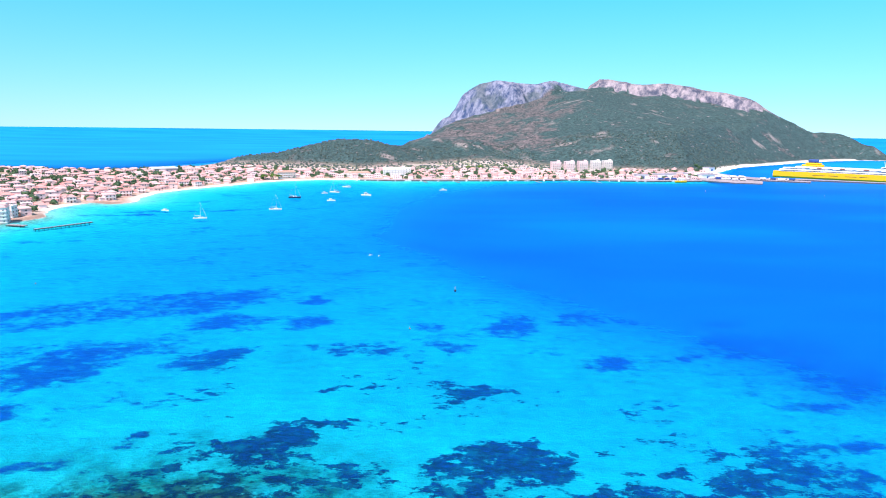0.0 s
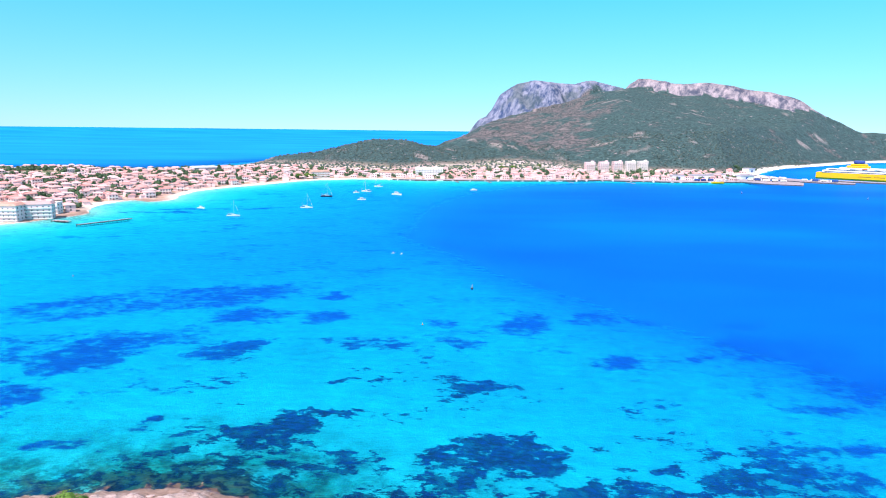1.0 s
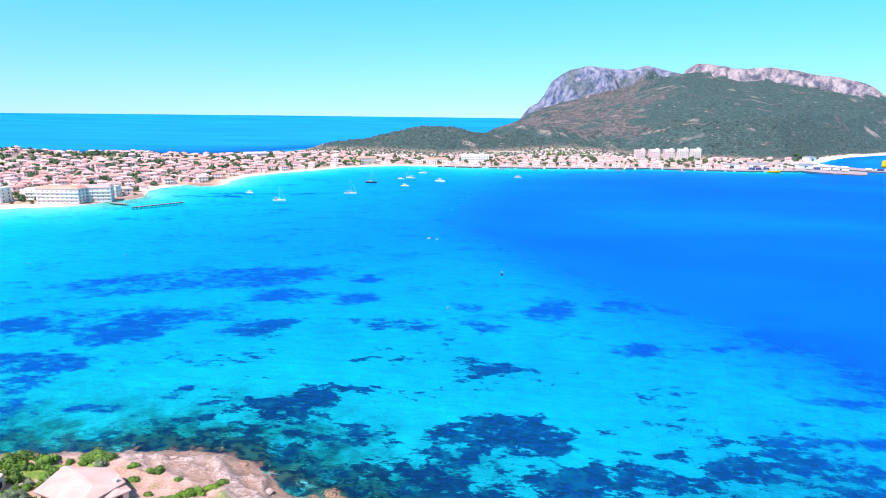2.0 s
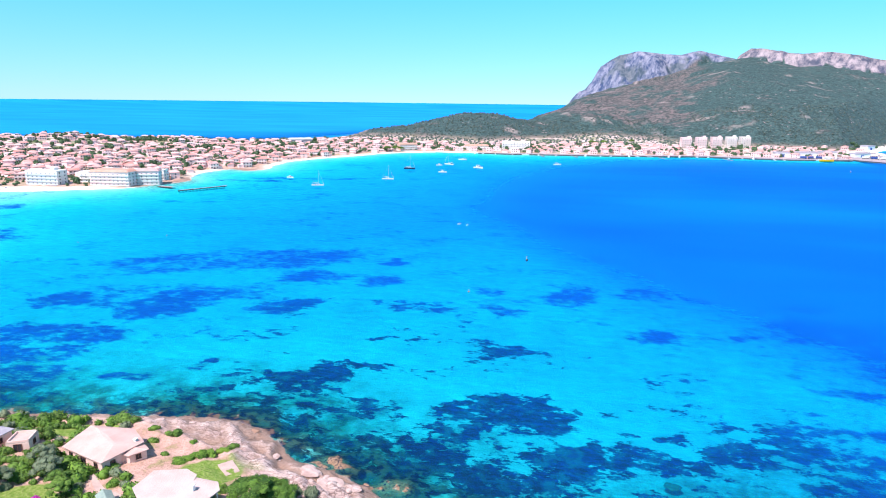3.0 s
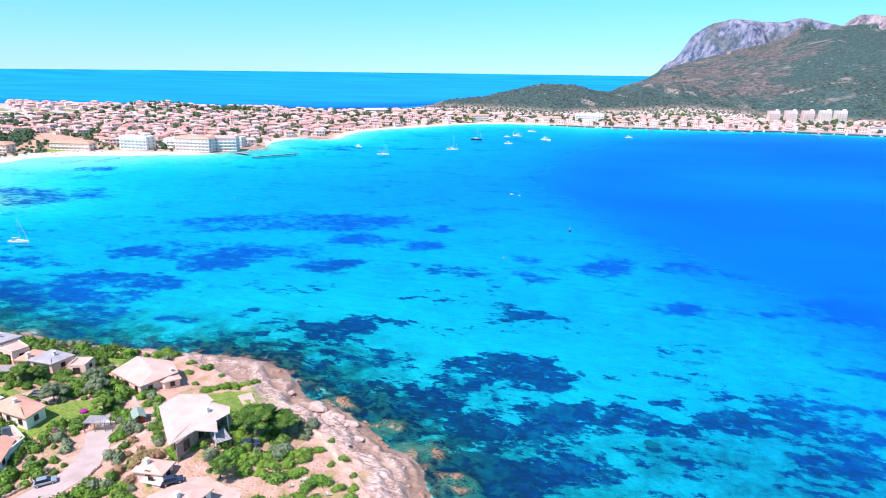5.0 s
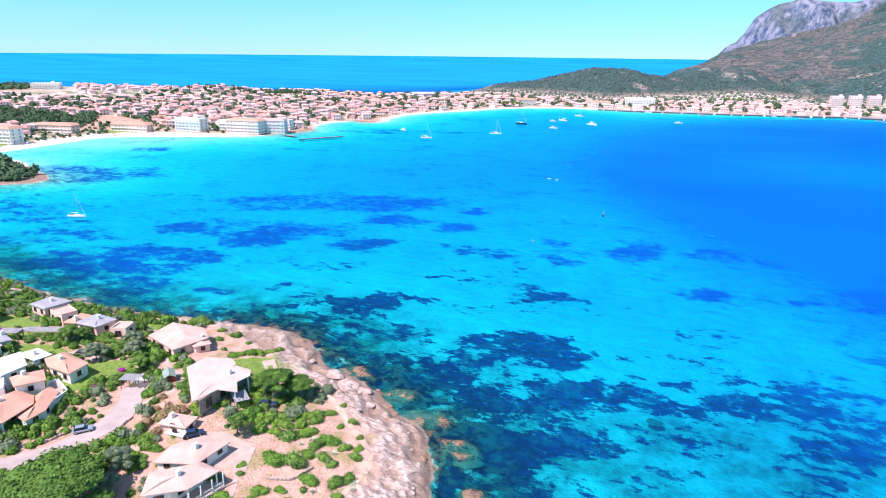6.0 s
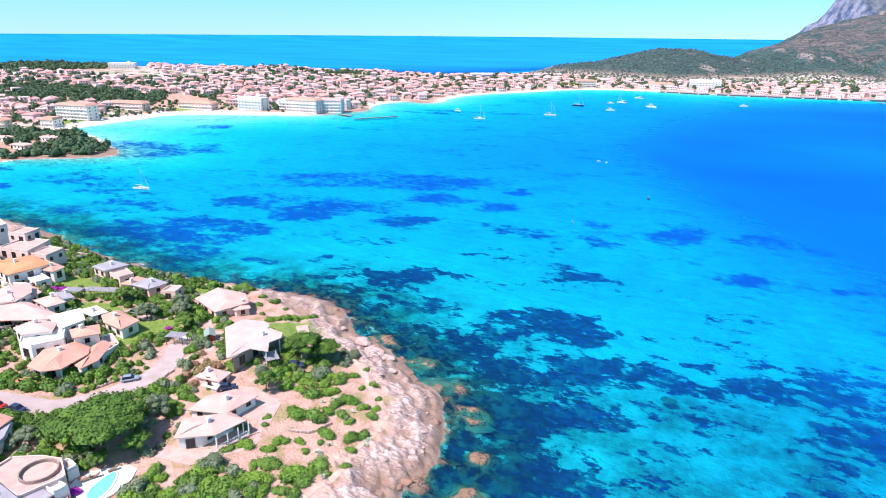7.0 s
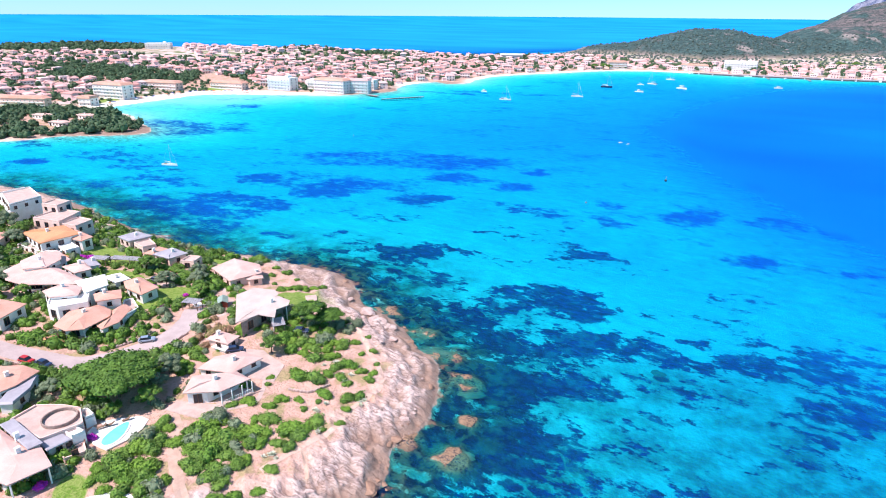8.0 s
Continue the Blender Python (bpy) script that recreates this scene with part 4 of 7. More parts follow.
# ---- roads and paths on the headland ----
TRACK = [(-18.9, 41.0), (-14.0, 38.2), (-8.3, 33.4), (-2.0, 29.5), (3.0, 27.0)]
ribbon("road", "pale sun-bleached lane between garden hedges", [(-150, 22), (-110, 28), (-79, 34), (-68, 37), (-57, 41), (-52, 48), (-50, 54), (-49, 62), (-52, 69), (-58, 76)], 5.6, ROAD, 0.1, "road")
ribbon("garden_path", "narrow pale garden path", [(-4.5, 54.8), (0, 52.7), (6, 51.6), (11, 48.8), (17, 44)], 0.9, DIRT, 0.06, "path")
ribbon("garden_path", "curving pale path round the house", [(-19.6, 44), (-11.7, 48.8), (-8.7, 54), (-10.8, 58.6), (-15, 63.5)], 1.0, PAVING, 0.06, "path")
ribbon("garden_path", "reddish earth track between shrubs", TRACK, 2.2, DIRT, 0.06, "path")
ribbon("shore_path", "pale trodden footpath winding above the shore rocks", [(-16.5, 96.5), (-9.1, 92.8), (-3.4, 87.6), (5.7, 81.0), (9.6, 75.7), (9.8, 69.9), (10.1, 62.8), (11.3, 58.9), (10.5, 51.2), (9.5, 45.7), (8.5, 40.1)], 1.3, PALE_DIRT, 0.06, "path")
ribbon("garden_path", "pale paved garden steps and walk", [(-64, 92), (-58, 87), (-50, 84), (-46, 78), (-50, 68)], 1.4, PAVING, 0.06, "path")

# ---- villas ----
villa("stone house with a broad bleached low-pitched roof", [
    ([(-32, 69.6), (-45.4, 81.4), (-45, 87.6), (-38.9, 89.7), (-36, 87.4), (-30.2, 87), (-28.4, 84.6), (-29.2, 81), (-26, 77.4), (-30.8, 76.3)], 10.9, 0.3, 0.7, STONE, ROOF_WHITE,
     [(-31, 70.6), (-43.5, 80.8), (-42.2, 86.8), (-38.7, 88.2), (-32.2, 86), (-31.5, 80), (-31.2, 76.5)])], 1)
villa("pink house with a wide salmon tiled roof", [
    ([(-75.6, 96.4), (-76.3, 106.3), (-65, 107.3), (-58.8, 102.6), (-62.1, 92.5)], 7.1, 1.1, 0.55, PINK, ROOF_PALE),
    ([(-62.4, 97.6), (-66.3, 101.5), (-62.2, 105), (-56.5, 101.1), (-59, 97.4)], 6.4, 0.5, 0.6, PINK, ROOF_PALE)], 2)
v3 = villa("white house with pale tiled roof and shaded veranda", [
    ([(-20.1, 44.5), (-24.2, 50.2), (-17.4, 57.0), (-12.2, 56.6), (-13.7, 49.6)], 8.0, 1.0, 0.5, WHITE, ROOF_PALE, [(-19.6, 45.3), (-23.2, 50.2), (-17.2, 56.2), (-15.4, 56), (-16.6, 48.2)]),
    ([(-26.8, 53.4), (-27.9, 59.3), (-24.3, 64.9), (-17.7, 65.3), (-18.5, 56.6)], 7.4, 1.0, 0.5, WHITE, ROOF_PALE)], 3)
villa("small pale-roofed outbuilding beside a courtyard", [([(-36.2, 63.3), (-37.2, 68.1), (-30.2, 69.2), (-29.3, 64.6)], 7.9, 0.6, 0.5, PINK, ROOF_PALE), ([(-33.4, 62.6), (-33.2, 64.8), (-29.4, 65.2), (-28.6, 63)], 6.9, 0.2, 0.8, WHITE, WHITE)], 4)
villa("low villa with flat pink terraces round a pool", [
    ([(-41.3, 18.9), (-42.4, 25.1), (-37.4, 28.5), (-33, 30), (-26.8, 27.1), (-28.8, 18.9)], 7.8, 0, 0, PINK, PAVING),
    ([(-39.6, 17), (-39.4, 19.6), (-26.6, 18.8), (-27, 16.2)], 8.9, 0.15, 0.9, PINK, ROOF_GREY),
    ([(-41.5, 16.8), (-28, 16.5), (-26.3, 18.2), (-19.4, 16.6), (-20.7, 9.6), (-37, 6.5)], 8.3, 0.6, 0.55, WHITE, ROOF_PALE, [(-40.5, 16), (-28, 15.8), (-25.4, 16.6), (-23.4, 15), (-24.4, 10.6), (-36.4, 7.6)]),
    ([(-30.6, 19.2), (-29.6, 23.2), (-25.2, 23.2), (-25.6, 18.6)], 7.5, 0.15, 0.9, PINK, ROOF_GREY),
    ([(-29.8, 23), (-29.6, 26.2), (-24.8, 26.4), (-25.2, 23)], 7.3, 0, 0, WHITE, WHITE),
    ([(-33.7, 28.6), (-33.4, 31.2), (-29, 30.7), (-29.4, 27.8)], 7.1, 0, 0, WHITE, PAVING),
    ([(-26.6, 19.6), (-25.6, 26), (-21.3, 24.2), (-22.9, 19.8)], 5.2, 0, 0, PINK, PAVING)], 5)
villa("white villa with a salmon roof and grey terrace", [
    ([(-63.5, 28.0), (-59.6, 31.1), (-53.8, 31.9), (-52.0, 26.0), (-52.2, 21.0), (-60, 19)], 8.8, 1.1, 0.5, WHITE, ROOF_SALMON),
    ([(-53.8, 31.6), (-49.4, 27.8), (-46.5, 22.5), (-49.2, 20.5), (-53, 25)], 7.9, 0.4, 0.9, WHITE, ROOF_GREY)], 6)
villa("white stepped house with fan-shaped salmon roofs and flat white terraces", [
    ([(-73.5, 45.2), (-78.7, 52.3), (-75.5, 59.0), (-69.8, 58.9), (-66.6, 56.6), (-65.0, 48.6), (-68, 45.4)], 8.9, 1.2, 0.5, WHITE, ROOF_SALMON, [(-73, 46.2), (-77.8, 52.3), (-75, 58.2), (-70, 58), (-68.4, 55.6), (-67.6, 49.4), (-69.6, 46.6)]),
    ([(-80.0, 60.0), (-76.5, 66.2), (-71.0, 63.0), (-74.8, 57.6)], 10.6, 0.7, 0.6, WHITE, ROOF_SALMON),
    ([(-66.6, 57.2), (-70.4, 58.6), (-72.2, 64.2), (-67.4, 63.2), (-62.6, 56.4), (-62.4, 51.6), (-65.4, 52)], 8.2, 0.9, 0.5, WHITE, ROOF_SALMON),
    ([(-90.5, 53.2), (-89.5, 58.4), (-81.5, 60.4), (-75.6, 56.4), (-79.4, 49.6), (-84, 48.8)], 10.2, 0, 0, WHITE, WHITE),
    ([(-92.2, 52.4), (-92.6, 58.6), (-85.6, 60.4), (-81.4, 56.6), (-86.2, 51.2)], 11.4, 0.8, 0.6, WHITE, ROOF_PALE),
    ([(-92, 61.4), (-89.6, 69.4), (-81.2, 65.4), (-81.4, 58.6)], 11.2, 0.35, 0.8, WHITE, WHITE),
    ([(-75.5, 65.3), (-73.9, 68.2), (-66.2, 65.2), (-64.6, 58.6), (-68, 60)], 7.6, 0, 0, WHITE, PAVING),
    ([(-73.6, 41.8), (-72.6, 45.0), (-67.0, 44.2), (-67.8, 41.0)], 6.7, 0.5, 0.6, WHITE, ROOF_ORANGE)], 7)
villa("sprawling house under layered pale salmon roofs", [
    ([(-122.2, 55.6), (-127, 66.5), (-126.4, 74.4), (-114.6, 72.4), (-111, 66.2), (-94, 65.6), (-93.2, 62.4), (-106.2, 53.4), (-114, 52.4)], 9.6, 1.3, 0.55, WHITE, ROOF_PALE,
     [(-121.4, 57), (-125.6, 66), (-125.4, 73.4), (-115.4, 71.4), (-111.6, 65), (-97, 64.6), (-107, 56), (-114, 54.6)]),
    ([(-121.4, 60.5), (-124.2, 68), (-119, 72), (-112.4, 68.6), (-109.4, 62.4), (-114, 57.6)], 11.4, 0.9, 0.55, WHITE, ROOF_PALE),
    ([(-110.2, 67.2), (-109, 73.6), (-100.4, 71.4), (-101.4, 66.4)], 9.8, 0.7, 0.55, WHITE, ROOF_PALE),
    ([(-112.1, 74.2), (-109.5, 77.4), (-103, 75.6), (-104.6, 71.8)], 9.2, 0.3, 0.8, WHITE, ROOF_GREY),
    ([(-107, 53.8), (-103.6, 57.4), (-98.6, 58.6), (-100.4, 53.6)], 7.2, 0, 0, WHITE, PAVING)], 8)
villa("long white house with an orange tiled roof", [
    ([(-149.2, 74.4), (-145, 87), (-131, 85.4), (-132.2, 72)], 11.6, 1.2, 0.6, WHITE, ROOF_ORANGE),
    ([(-140.1, 88.6), (-127.4, 87.6), (-126.4, 82.8), (-132, 82)], 10.4, 0.6, 0.6, WHITE, ROOF_SALMON),
    ([(-146.5, 70.4), (-148.5, 75.8), (-132, 74), (-127.6, 76), (-127, 71.6)], 8.4, 0, 0, WHITE, PAVING),
    ([(-133, 77), (-132.4, 82.4), (-123.5, 81), (-124.2, 75.6)], 9.0, 0, 0, WHITE, WHITE),
    ([(-128.4, 71.2), (-128.6, 76.4), (-121.6, 75.6), (-122, 70.6)], 8.0, 0.5, 0.6, WHITE, ROOF_ORANGE)], 9)
villa("angular pink house with flat roof terraces", [
    ([(-160, 83), (-163, 95), (-152, 98), (-146, 86)], 12.6, 0, 0, PINK, PAVING),
    ([(-166.5, 90), (-168.5, 97), (-160.5, 99.5), (-158, 92)], 15.2, 0, 0, PINK, PAVING),
    ([(-147.5, 86.5), (-150, 95.5), (-141.5, 96.5), (-139, 88)], 11.6, 0, 0, PINK, PAVING)], 10)
villa("tall white cubic house with flat roof", [
    ([(-194.4, 88.6), (-195.0, 100.9), (-176, 96), (-173.4, 82)], 15.4, 0, 0, WHITE, PAVING),
    ([(-206, 92), (-207, 104), (-194, 101), (-193, 90)], 12.8, 0, 0, WHITE, PAVING)], 11)
villa("pink two-wing house near the shore rocks", [
    ([(-122.6, 93.6), (-122.4, 101), (-113.0, 101.2), (-114.8, 92.9)], 9.6, 0.25, 0.8, PINK, ROOF_GREY),
    ([(-115, 94), (-114, 100.6), (-106, 98.2), (-107.2, 92.8)], 8.4, 0, 0, PINK, PAVING),
    ([(-105, 91.4), (-106.2, 98.8), (-101.2, 99), (-100.8, 92.6)], 7.6, 0.6, 0.6, PINK, ROOF_SALMON)], 12)
villa("salmon rendered house with a grey sheet roof", [([(-100.6, 92.2), (-100.7, 100.0), (-91.4, 99.5), (-92.2, 92.6)], 8.0, 0.5, 0.7, PINK, ROOF_GREY)], 13)
villa("low pink annexe beside a hedged lawn", [([(-91.5, 99.8), (-86.4, 101.9), (-84.3, 96.5), (-89.5, 94.0)], 6.9, 0, 0, PINK, PAVING)], 14)
villa("white cottage with a salmon tiled roof", [([(-85.4, 72.2), (-84.4, 77.2), (-73.0, 75.6), (-72.2, 69.4), (-80.7, 69.8)], 8.7, 1.1, 0.6, WHITE, ROOF_SALMON), ([(-95, 71.4), (-93.6, 76.2), (-86.4, 75.2), (-87.4, 70.8)], 8.4, 0.4, 0.7, WHITE, WHITE)], 16)
villa("pale pink house with a rounded tiled roof", [([(-160, 58), (-163, 68), (-152, 72), (-145, 64), (-149, 57)], 11.6, 1.6, 0.4, PINK, ROOF_SALMON)], 17)
villa("white house with a terracotta roof behind trees", [([(-98, 36), (-101, 44), (-90, 47), (-86, 38)], 10.2, 1.2, 0.5, WHITE, ROOF_SALMON)], 18)
villa("white house under terracotta tiles in dense garden", [([(-130, 36), (-133, 46), (-121, 49), (-117, 39)], 11.0, 1.4, 0.5, WHITE, ROOF_SALMON)], 19)

# veranda of the white house: posts and a white railing, on its garden side
cx, cy = middle([(-20.1, 44.5), (-24.2, 50.2), (-17.4, 57.0), (-12.2, 56.6), (-13.7, 49.6)])
vz = v3.location.z
a, b = Vector((-12.9 - cx, 49.0 - cy)), Vector((-11.4 - cx, 56.2 - cy))
for k in range(4):
    q = a.lerp(b, k / 3)
    part("post", rod(bmesh.new(), (q.x, q.y, -0.6), (q.x, q.y, 8.0 - vz - 0.2), 0.14, sides=8), WHITE, v3)
deck = [(a.x - 2.2, a.y - 0.2), (a.x + 0.3, a.y - 0.6), (b.x + 0.4, b.y + 0.2), (b.x - 2.2, b.y + 0.4)]
part("veranda_floor", prism(bmesh.new(), ccw(deck), -1.2, 0.35), PAVING, v3)
rail = bmesh.new()
rod(rail, (a.x, a.y, 1.35), (b.x, b.y, 1.35), 0.06)
part("handrail", rail, WHITE, v3)
for k in range(18):
    q = a.lerp(b, k / 17)
    part("baluster", rod(bmesh.new(), (q.x, q.y, 0.3), (q.x, q.y, 1.35), 0.045, sides=5), WHITE, v3)

# round roof terrace, terraces, pool
ring = bmesh.new()
for r0, r1 in ((3.1, 3.35),):
    lo = [ring.verts.new((r * math.cos(t), r * math.sin(t), z)) for r in (r0, r1) for z in (0, 0.7) for t in np.linspace(0, 2 * math.pi, 28, endpoint=False)]
    n = 28
    for i in range(n):
        j = (i + 1) % n
        A, B, C, D = lo[0:n], lo[n:2 * n], lo[2 * n:3 * n], lo[3 * n:4 * n]
        for f in ((A[j], A[i], B[i], B[j]), (C[i], C[j], D[j], D[i]), (B[i], B[j], D[j], D[i])):
            ring.faces.new(f)
bmesh.ops.recalc_face_normals(ring, faces=ring.faces)
one_mesh("round_parapet", ring, STONE, "ring-shaped low stone parapet on a flat roof", "parapet", pose(-32.9, 25.1, 7.86))
slab("white paved pool terrace beside the villa", "pool_terrace", [(-28.5, 27.6), (-30, 30.6), (-27.3, 34.4), (-24.4, 37), (-22, 37.2), (-20.2, 34.6), (-19.5, 30.4), (-20, 26.6), (-24, 26.2)], WHITE, 0.15)
g_pool = float(ground_at([(-22.8, 31.5)])[0])
water_pool, pool_nt, pool_p = blank("pool_water")
put(pool_nt, pool_p.inputs["Base Color"], mixed(pool_nt, noisy(pool_nt, 0.6, 3, coords(pool_nt)), (0.12, 0.72, 0.74), (0.25, 0.85, 0.84)))
pool_p.inputs["Roughness"].default_value = 0.08
kidney = []
for t in np.linspace(0, 2 * math.pi, 40, endpoint=False):
    u, v = 3.9 * math.cos(t), (1.6 - 0.5 * math.cos(t)) * math.sin(t)
    c, s = math.cos(radians(114)), math.sin(radians(114))
    kidney.append((u * c - v * s, u * s + v * c))
pool = thing("swimming_pool", "kidney-shaped turquoise pool set in white paving", "pool", pose(-23.1, 30.7, g_pool))
part("coping", prism(bmesh.new(), ccw(grown(kidney, 0.35)), -0.6, 0.3), WHITE, pool)
part("pool_water", prism(bmesh.new(), ccw(kidney), -0.5, 0.315), water_pool, pool, "clear turquoise pool water")
draped("pale paved courtyard between house wings", "courtyard", [(-29, 66), (-23, 70), (-14, 68.5), (-11, 62), (-17, 60), (-24, 61)], PAVING, 0.08)
slab("square pale paved slab on dry grass", "garden_slab", [(-40.3, 102.7), (-38.0, 105.2), (-34.0, 101.5), (-36.1, 99.1)], PAVING, 0.25)
draped("white paved patio with garden chairs", "patio", [(-64, 79), (-61, 83.5), (-56.5, 81), (-58.5, 77)], WHITE, 0.12)
draped("pale paved yard beside parked cars", "yard", [(-92, 76), (-88, 84), (-80, 86), (-79, 79)], PAVING, 0.08)
draped("curved pale terrace below the villa", "terrace", [(-13, 13), (-11.4, 18), (-9.3, 20.8), (-5.9, 22.6), (-2.4, 22.2), (-0.6, 18), (-4, 12)], WHITE, 0.15)
draped("pinkish terrace before the house front", "terrace", [(-22, 41), (-22.5, 44.5), (-13.5, 49), (-11.6, 47), (-14, 43)], PAVING, 0.2)

shed_m = pose(-52, 81.6, float(ground_at([(-52, 81.6)])[0]), 0, 0, -40)
shed = thing("garden_shed", "small red wooden shed with green felt roof", "shed", shed_m)
part("wall", boxed(-2, -1.2, -0.3, 2, 1.2, 1.9), RED_PAINT, shed)
roof = bmesh.new()
for s in (-1, 1):
    vs = [roof.verts.new(c) for c in ((-2.3, s * 1.5, 1.75), (2.3, s * 1.5, 1.75), (2.3, 0, 2.55), (-2.3, 0, 2.55), (-2.3, s * 1.5, 1.65), (2.3, s * 1.5, 1.65), (2.3, 0, 2.45), (-2.3, 0, 2.45))]
    for f in ((0, 1, 2, 3), (4, 7, 6, 5), (0, 4, 5, 1), (1, 5, 6, 2), (3, 7, 4, 0)):
        roof.faces.new([vs[i] for i in f])
bmesh.ops.recalc_face_normals(roof, faces=roof.faces)
part("roof", roof, GREEN_ROOF, shed)
part("door", boxed(-0.4, -1.26, -0.2, 0.5, -1.19, 1.6), SHUTTER, shed)

for k, (x, y, w, ang) in enumerate([(-102.5, 85.8, 15, 24), (-110.5, 79.5, 6, 24), (-26.8, 79.0, 5, -35), (-58.5, 76.0, 5, 20)]):
    g = float(ground_at([(x, y)])[0])
    per = thing("pergola", "low shade pergola with dark slatted top", "pergola", pose(x, y, g, 0, 0, ang), "garden pergolas")
    for sx in (-0.5, 0, 0.5):
        for sy in (-1.3, 1.3):
            part("post", boxed(sx * w * 0.94 - 0.08, sy - 0.08, -0.3, sx * w * 0.94 + 0.08, sy + 0.08, 2.3), WOOD, per)
    for sy in (-1.3, 1.3):
        part("beam", boxed(-w / 2, sy - 0.1, 2.3, w / 2, sy + 0.1, 2.5), WOOD, per)
    n = int(w / 0.5)
    lath = mesh_of("slat", boxed(-0.17, -1.7, 2.5, 0.17, 1.7, 2.56), ROOF_GREY)
    for i in range(n):
        shared("slat", lath, per, m=pose((i + 0.5) / n * w - w / 2, 0, 0))


# ---- plants ----
def leaf(bm, at, normal, size, rng):
    """A small bent tuft of two triangles pairs, facing roughly outwards."""
    n = (normal + Vector((rng.gauss(0, 0.45), rng.gauss(0, 0.45), rng.gauss(0, 0.45) + 0.25))).normalized()
    t = n.orthogonal().normalized()
    t.rotate(Matrix.Rotation(rng.uniform(0, 6.28), 3, n))
    b = n.cross(t)
    s, l = size * rng.uniform(0.6, 1.2), size * rng.uniform(0.8, 1.5)
    v = [bm.verts.new(at + d) for d in (t * -s - n * 0.25 * s, b * -l * 0.6, t * s - n * 0.25 * s, b * l * 0.6)]
    bm.faces.new((v[0], v[1], v[3])), bm.faces.new((v[1], v[2], v[3]))


def clump(bm, at, radii, count, size, rng, core=0.8, flat=-0.35):
    """A leafy clump: a lumpy dark heart and a shell of tufts."""
    at, radii = Vector(at), Vector(radii)
    heart = bmesh.ops.create_icosphere(bm, subdivisions=2, radius=1.0)["verts"]
    off = Vector((rng.uniform(-9, 9), rng.uniform(-9, 9), rng.uniform(-9, 9)))
    for v in heart:
        k = core * (1 + 0.35 * noise.noise(v.co * 1.6 + off))
        z = max(v.co.z, flat)
        v.co = at + Vector((v.co.x * radii.x, v.co.y * radii.y, z * radii.z)) * k
    for _ in range(count):
        d = Vector((rng.gauss(0, 1), rng.gauss(0, 1), rng.gauss(0, 1))).normalized()
        if d.z < flat:
            d.z = -d.z
        k = (1 + 0.35 * noise.noise(d * 1.6 + off)) * rng.uniform(0.82, 1.06)
        p = at + Vector((d.x * radii.x, d.y * radii.y, d.z * radii.z)) * k
        leaf(bm, p, Vector((d.x / radii.x, d.y / radii.y, d.z / radii.z)).normalized(), size, rng)


def shrub_mesh(name, material, seed, lumps=4, height=0.75, tufts=120):
    """A shrub of unit radius made of some clumps."""
    rng, bm = random.Random(seed), bmesh.new()
    for k in range(lumps):
        a, r = rng.uniform(0, 6.28), 0.0 if k == 0 else rng.uniform(0.35, 0.6)
        s = rng.uniform(0.45, 0.62) if k else 0.68
        clump(bm, (r * math.cos(a), r * math.sin(a), s * height * 0.45), (s, s, s * height * rng.uniform(0.85, 1.2)), tufts, 0.1 if tufts > 100 else 0.13, rng)
    return mesh_of(name, bm, material)


SHRUBS = {key: [shrub_mesh("shrub", mat, 10 * i + j, 3 + j, h) for j in range(3)] for i, (key, mat, h) in enumerate((
    ("dark", LEAF_DARK, 0.85), ("green", LEAF_GREEN, 0.8), ("olive", LEAF_OLIVE, 1.0), ("russet", LEAF_RUSSET, 0.9), ("flower", LEAF_MAGENTA, 0.7)))}
SHRUB_TAGS = {"dark": "dense dark green mastic shrub on dry soil", "green": "bright green rounded garden shrub", "olive": "grey-green loose garden shrub",
              "russet": "russet and green oleander bush", "flower": "bougainvillea bush in magenta flower"}


def shrub(key, x, y, z, r, rng, squash=1.0):
    ob = new("shrub", rng.choice(SHRUBS[key]))
    ob.matrix_basis = pose(x, y, z - 0.1 * r, 0, 0, rng.uniform(0, 360)) @ Matrix.Diagonal((r * rng.uniform(0.9, 1.15), r * rng.uniform(0.85, 1.1), r * squash, 1))
    return tagged(ob, SHRUB_TAGS[key], "shrub", "shrubs on the headland")


def tree_thing(label, seed, material, height, spread, clumps, flat, lean=0.0):
    """Tapered trunk, limbs and a crown of many clumps, at the origin."""
    rng = random.Random(seed)
    t = thing("tree", label, "tree", Matrix(), "trees on the headland")
    fork = height * 0.42
    wood = bmesh.new()
    rod(wood, (0, 0, -0.4), (lean * 0.4, 0, fork), 0.05 * height * 0.7, 0.04 * height * 0.6, 8)
    part("trunk", wood, BARK, t)
    crown = bmesh.new()
    tips = []
    for k in range(clumps):
        a, r = k * 2.4 + rng.uniform(-0.3, 0.3), spread * math.sqrt((k + 0.5) / clumps) * rng.uniform(0.8, 1.0)
        top = height * (0.86 - (0.22 if flat else 0.38) * (r / spread) ** 2) + rng.uniform(-0.3, 0.3)
        tips.append((r * math.cos(a) + lean, r * math.sin(a), top))
    for k, tip in enumerate(tips):
        s = spread * rng.uniform(0.3, 0.4)
        clump(crown, tip, (s, s, s * (0.5 if flat else 0.75)), 130, spread * 0.045, rng, 0.78)
    for k in range(5):
        tip = tips[int((k + 0.5) / 5 * len(tips))]
        part("limb", rod(bmesh.new(), (lean * 0.4, 0, fork - 0.2), (tip[0], tip[1], tip[2] - 0.1 * height), 0.02 * height, 0.008 * height, 6), BARK, t)
    part("crown", crown, material, t)
    return t


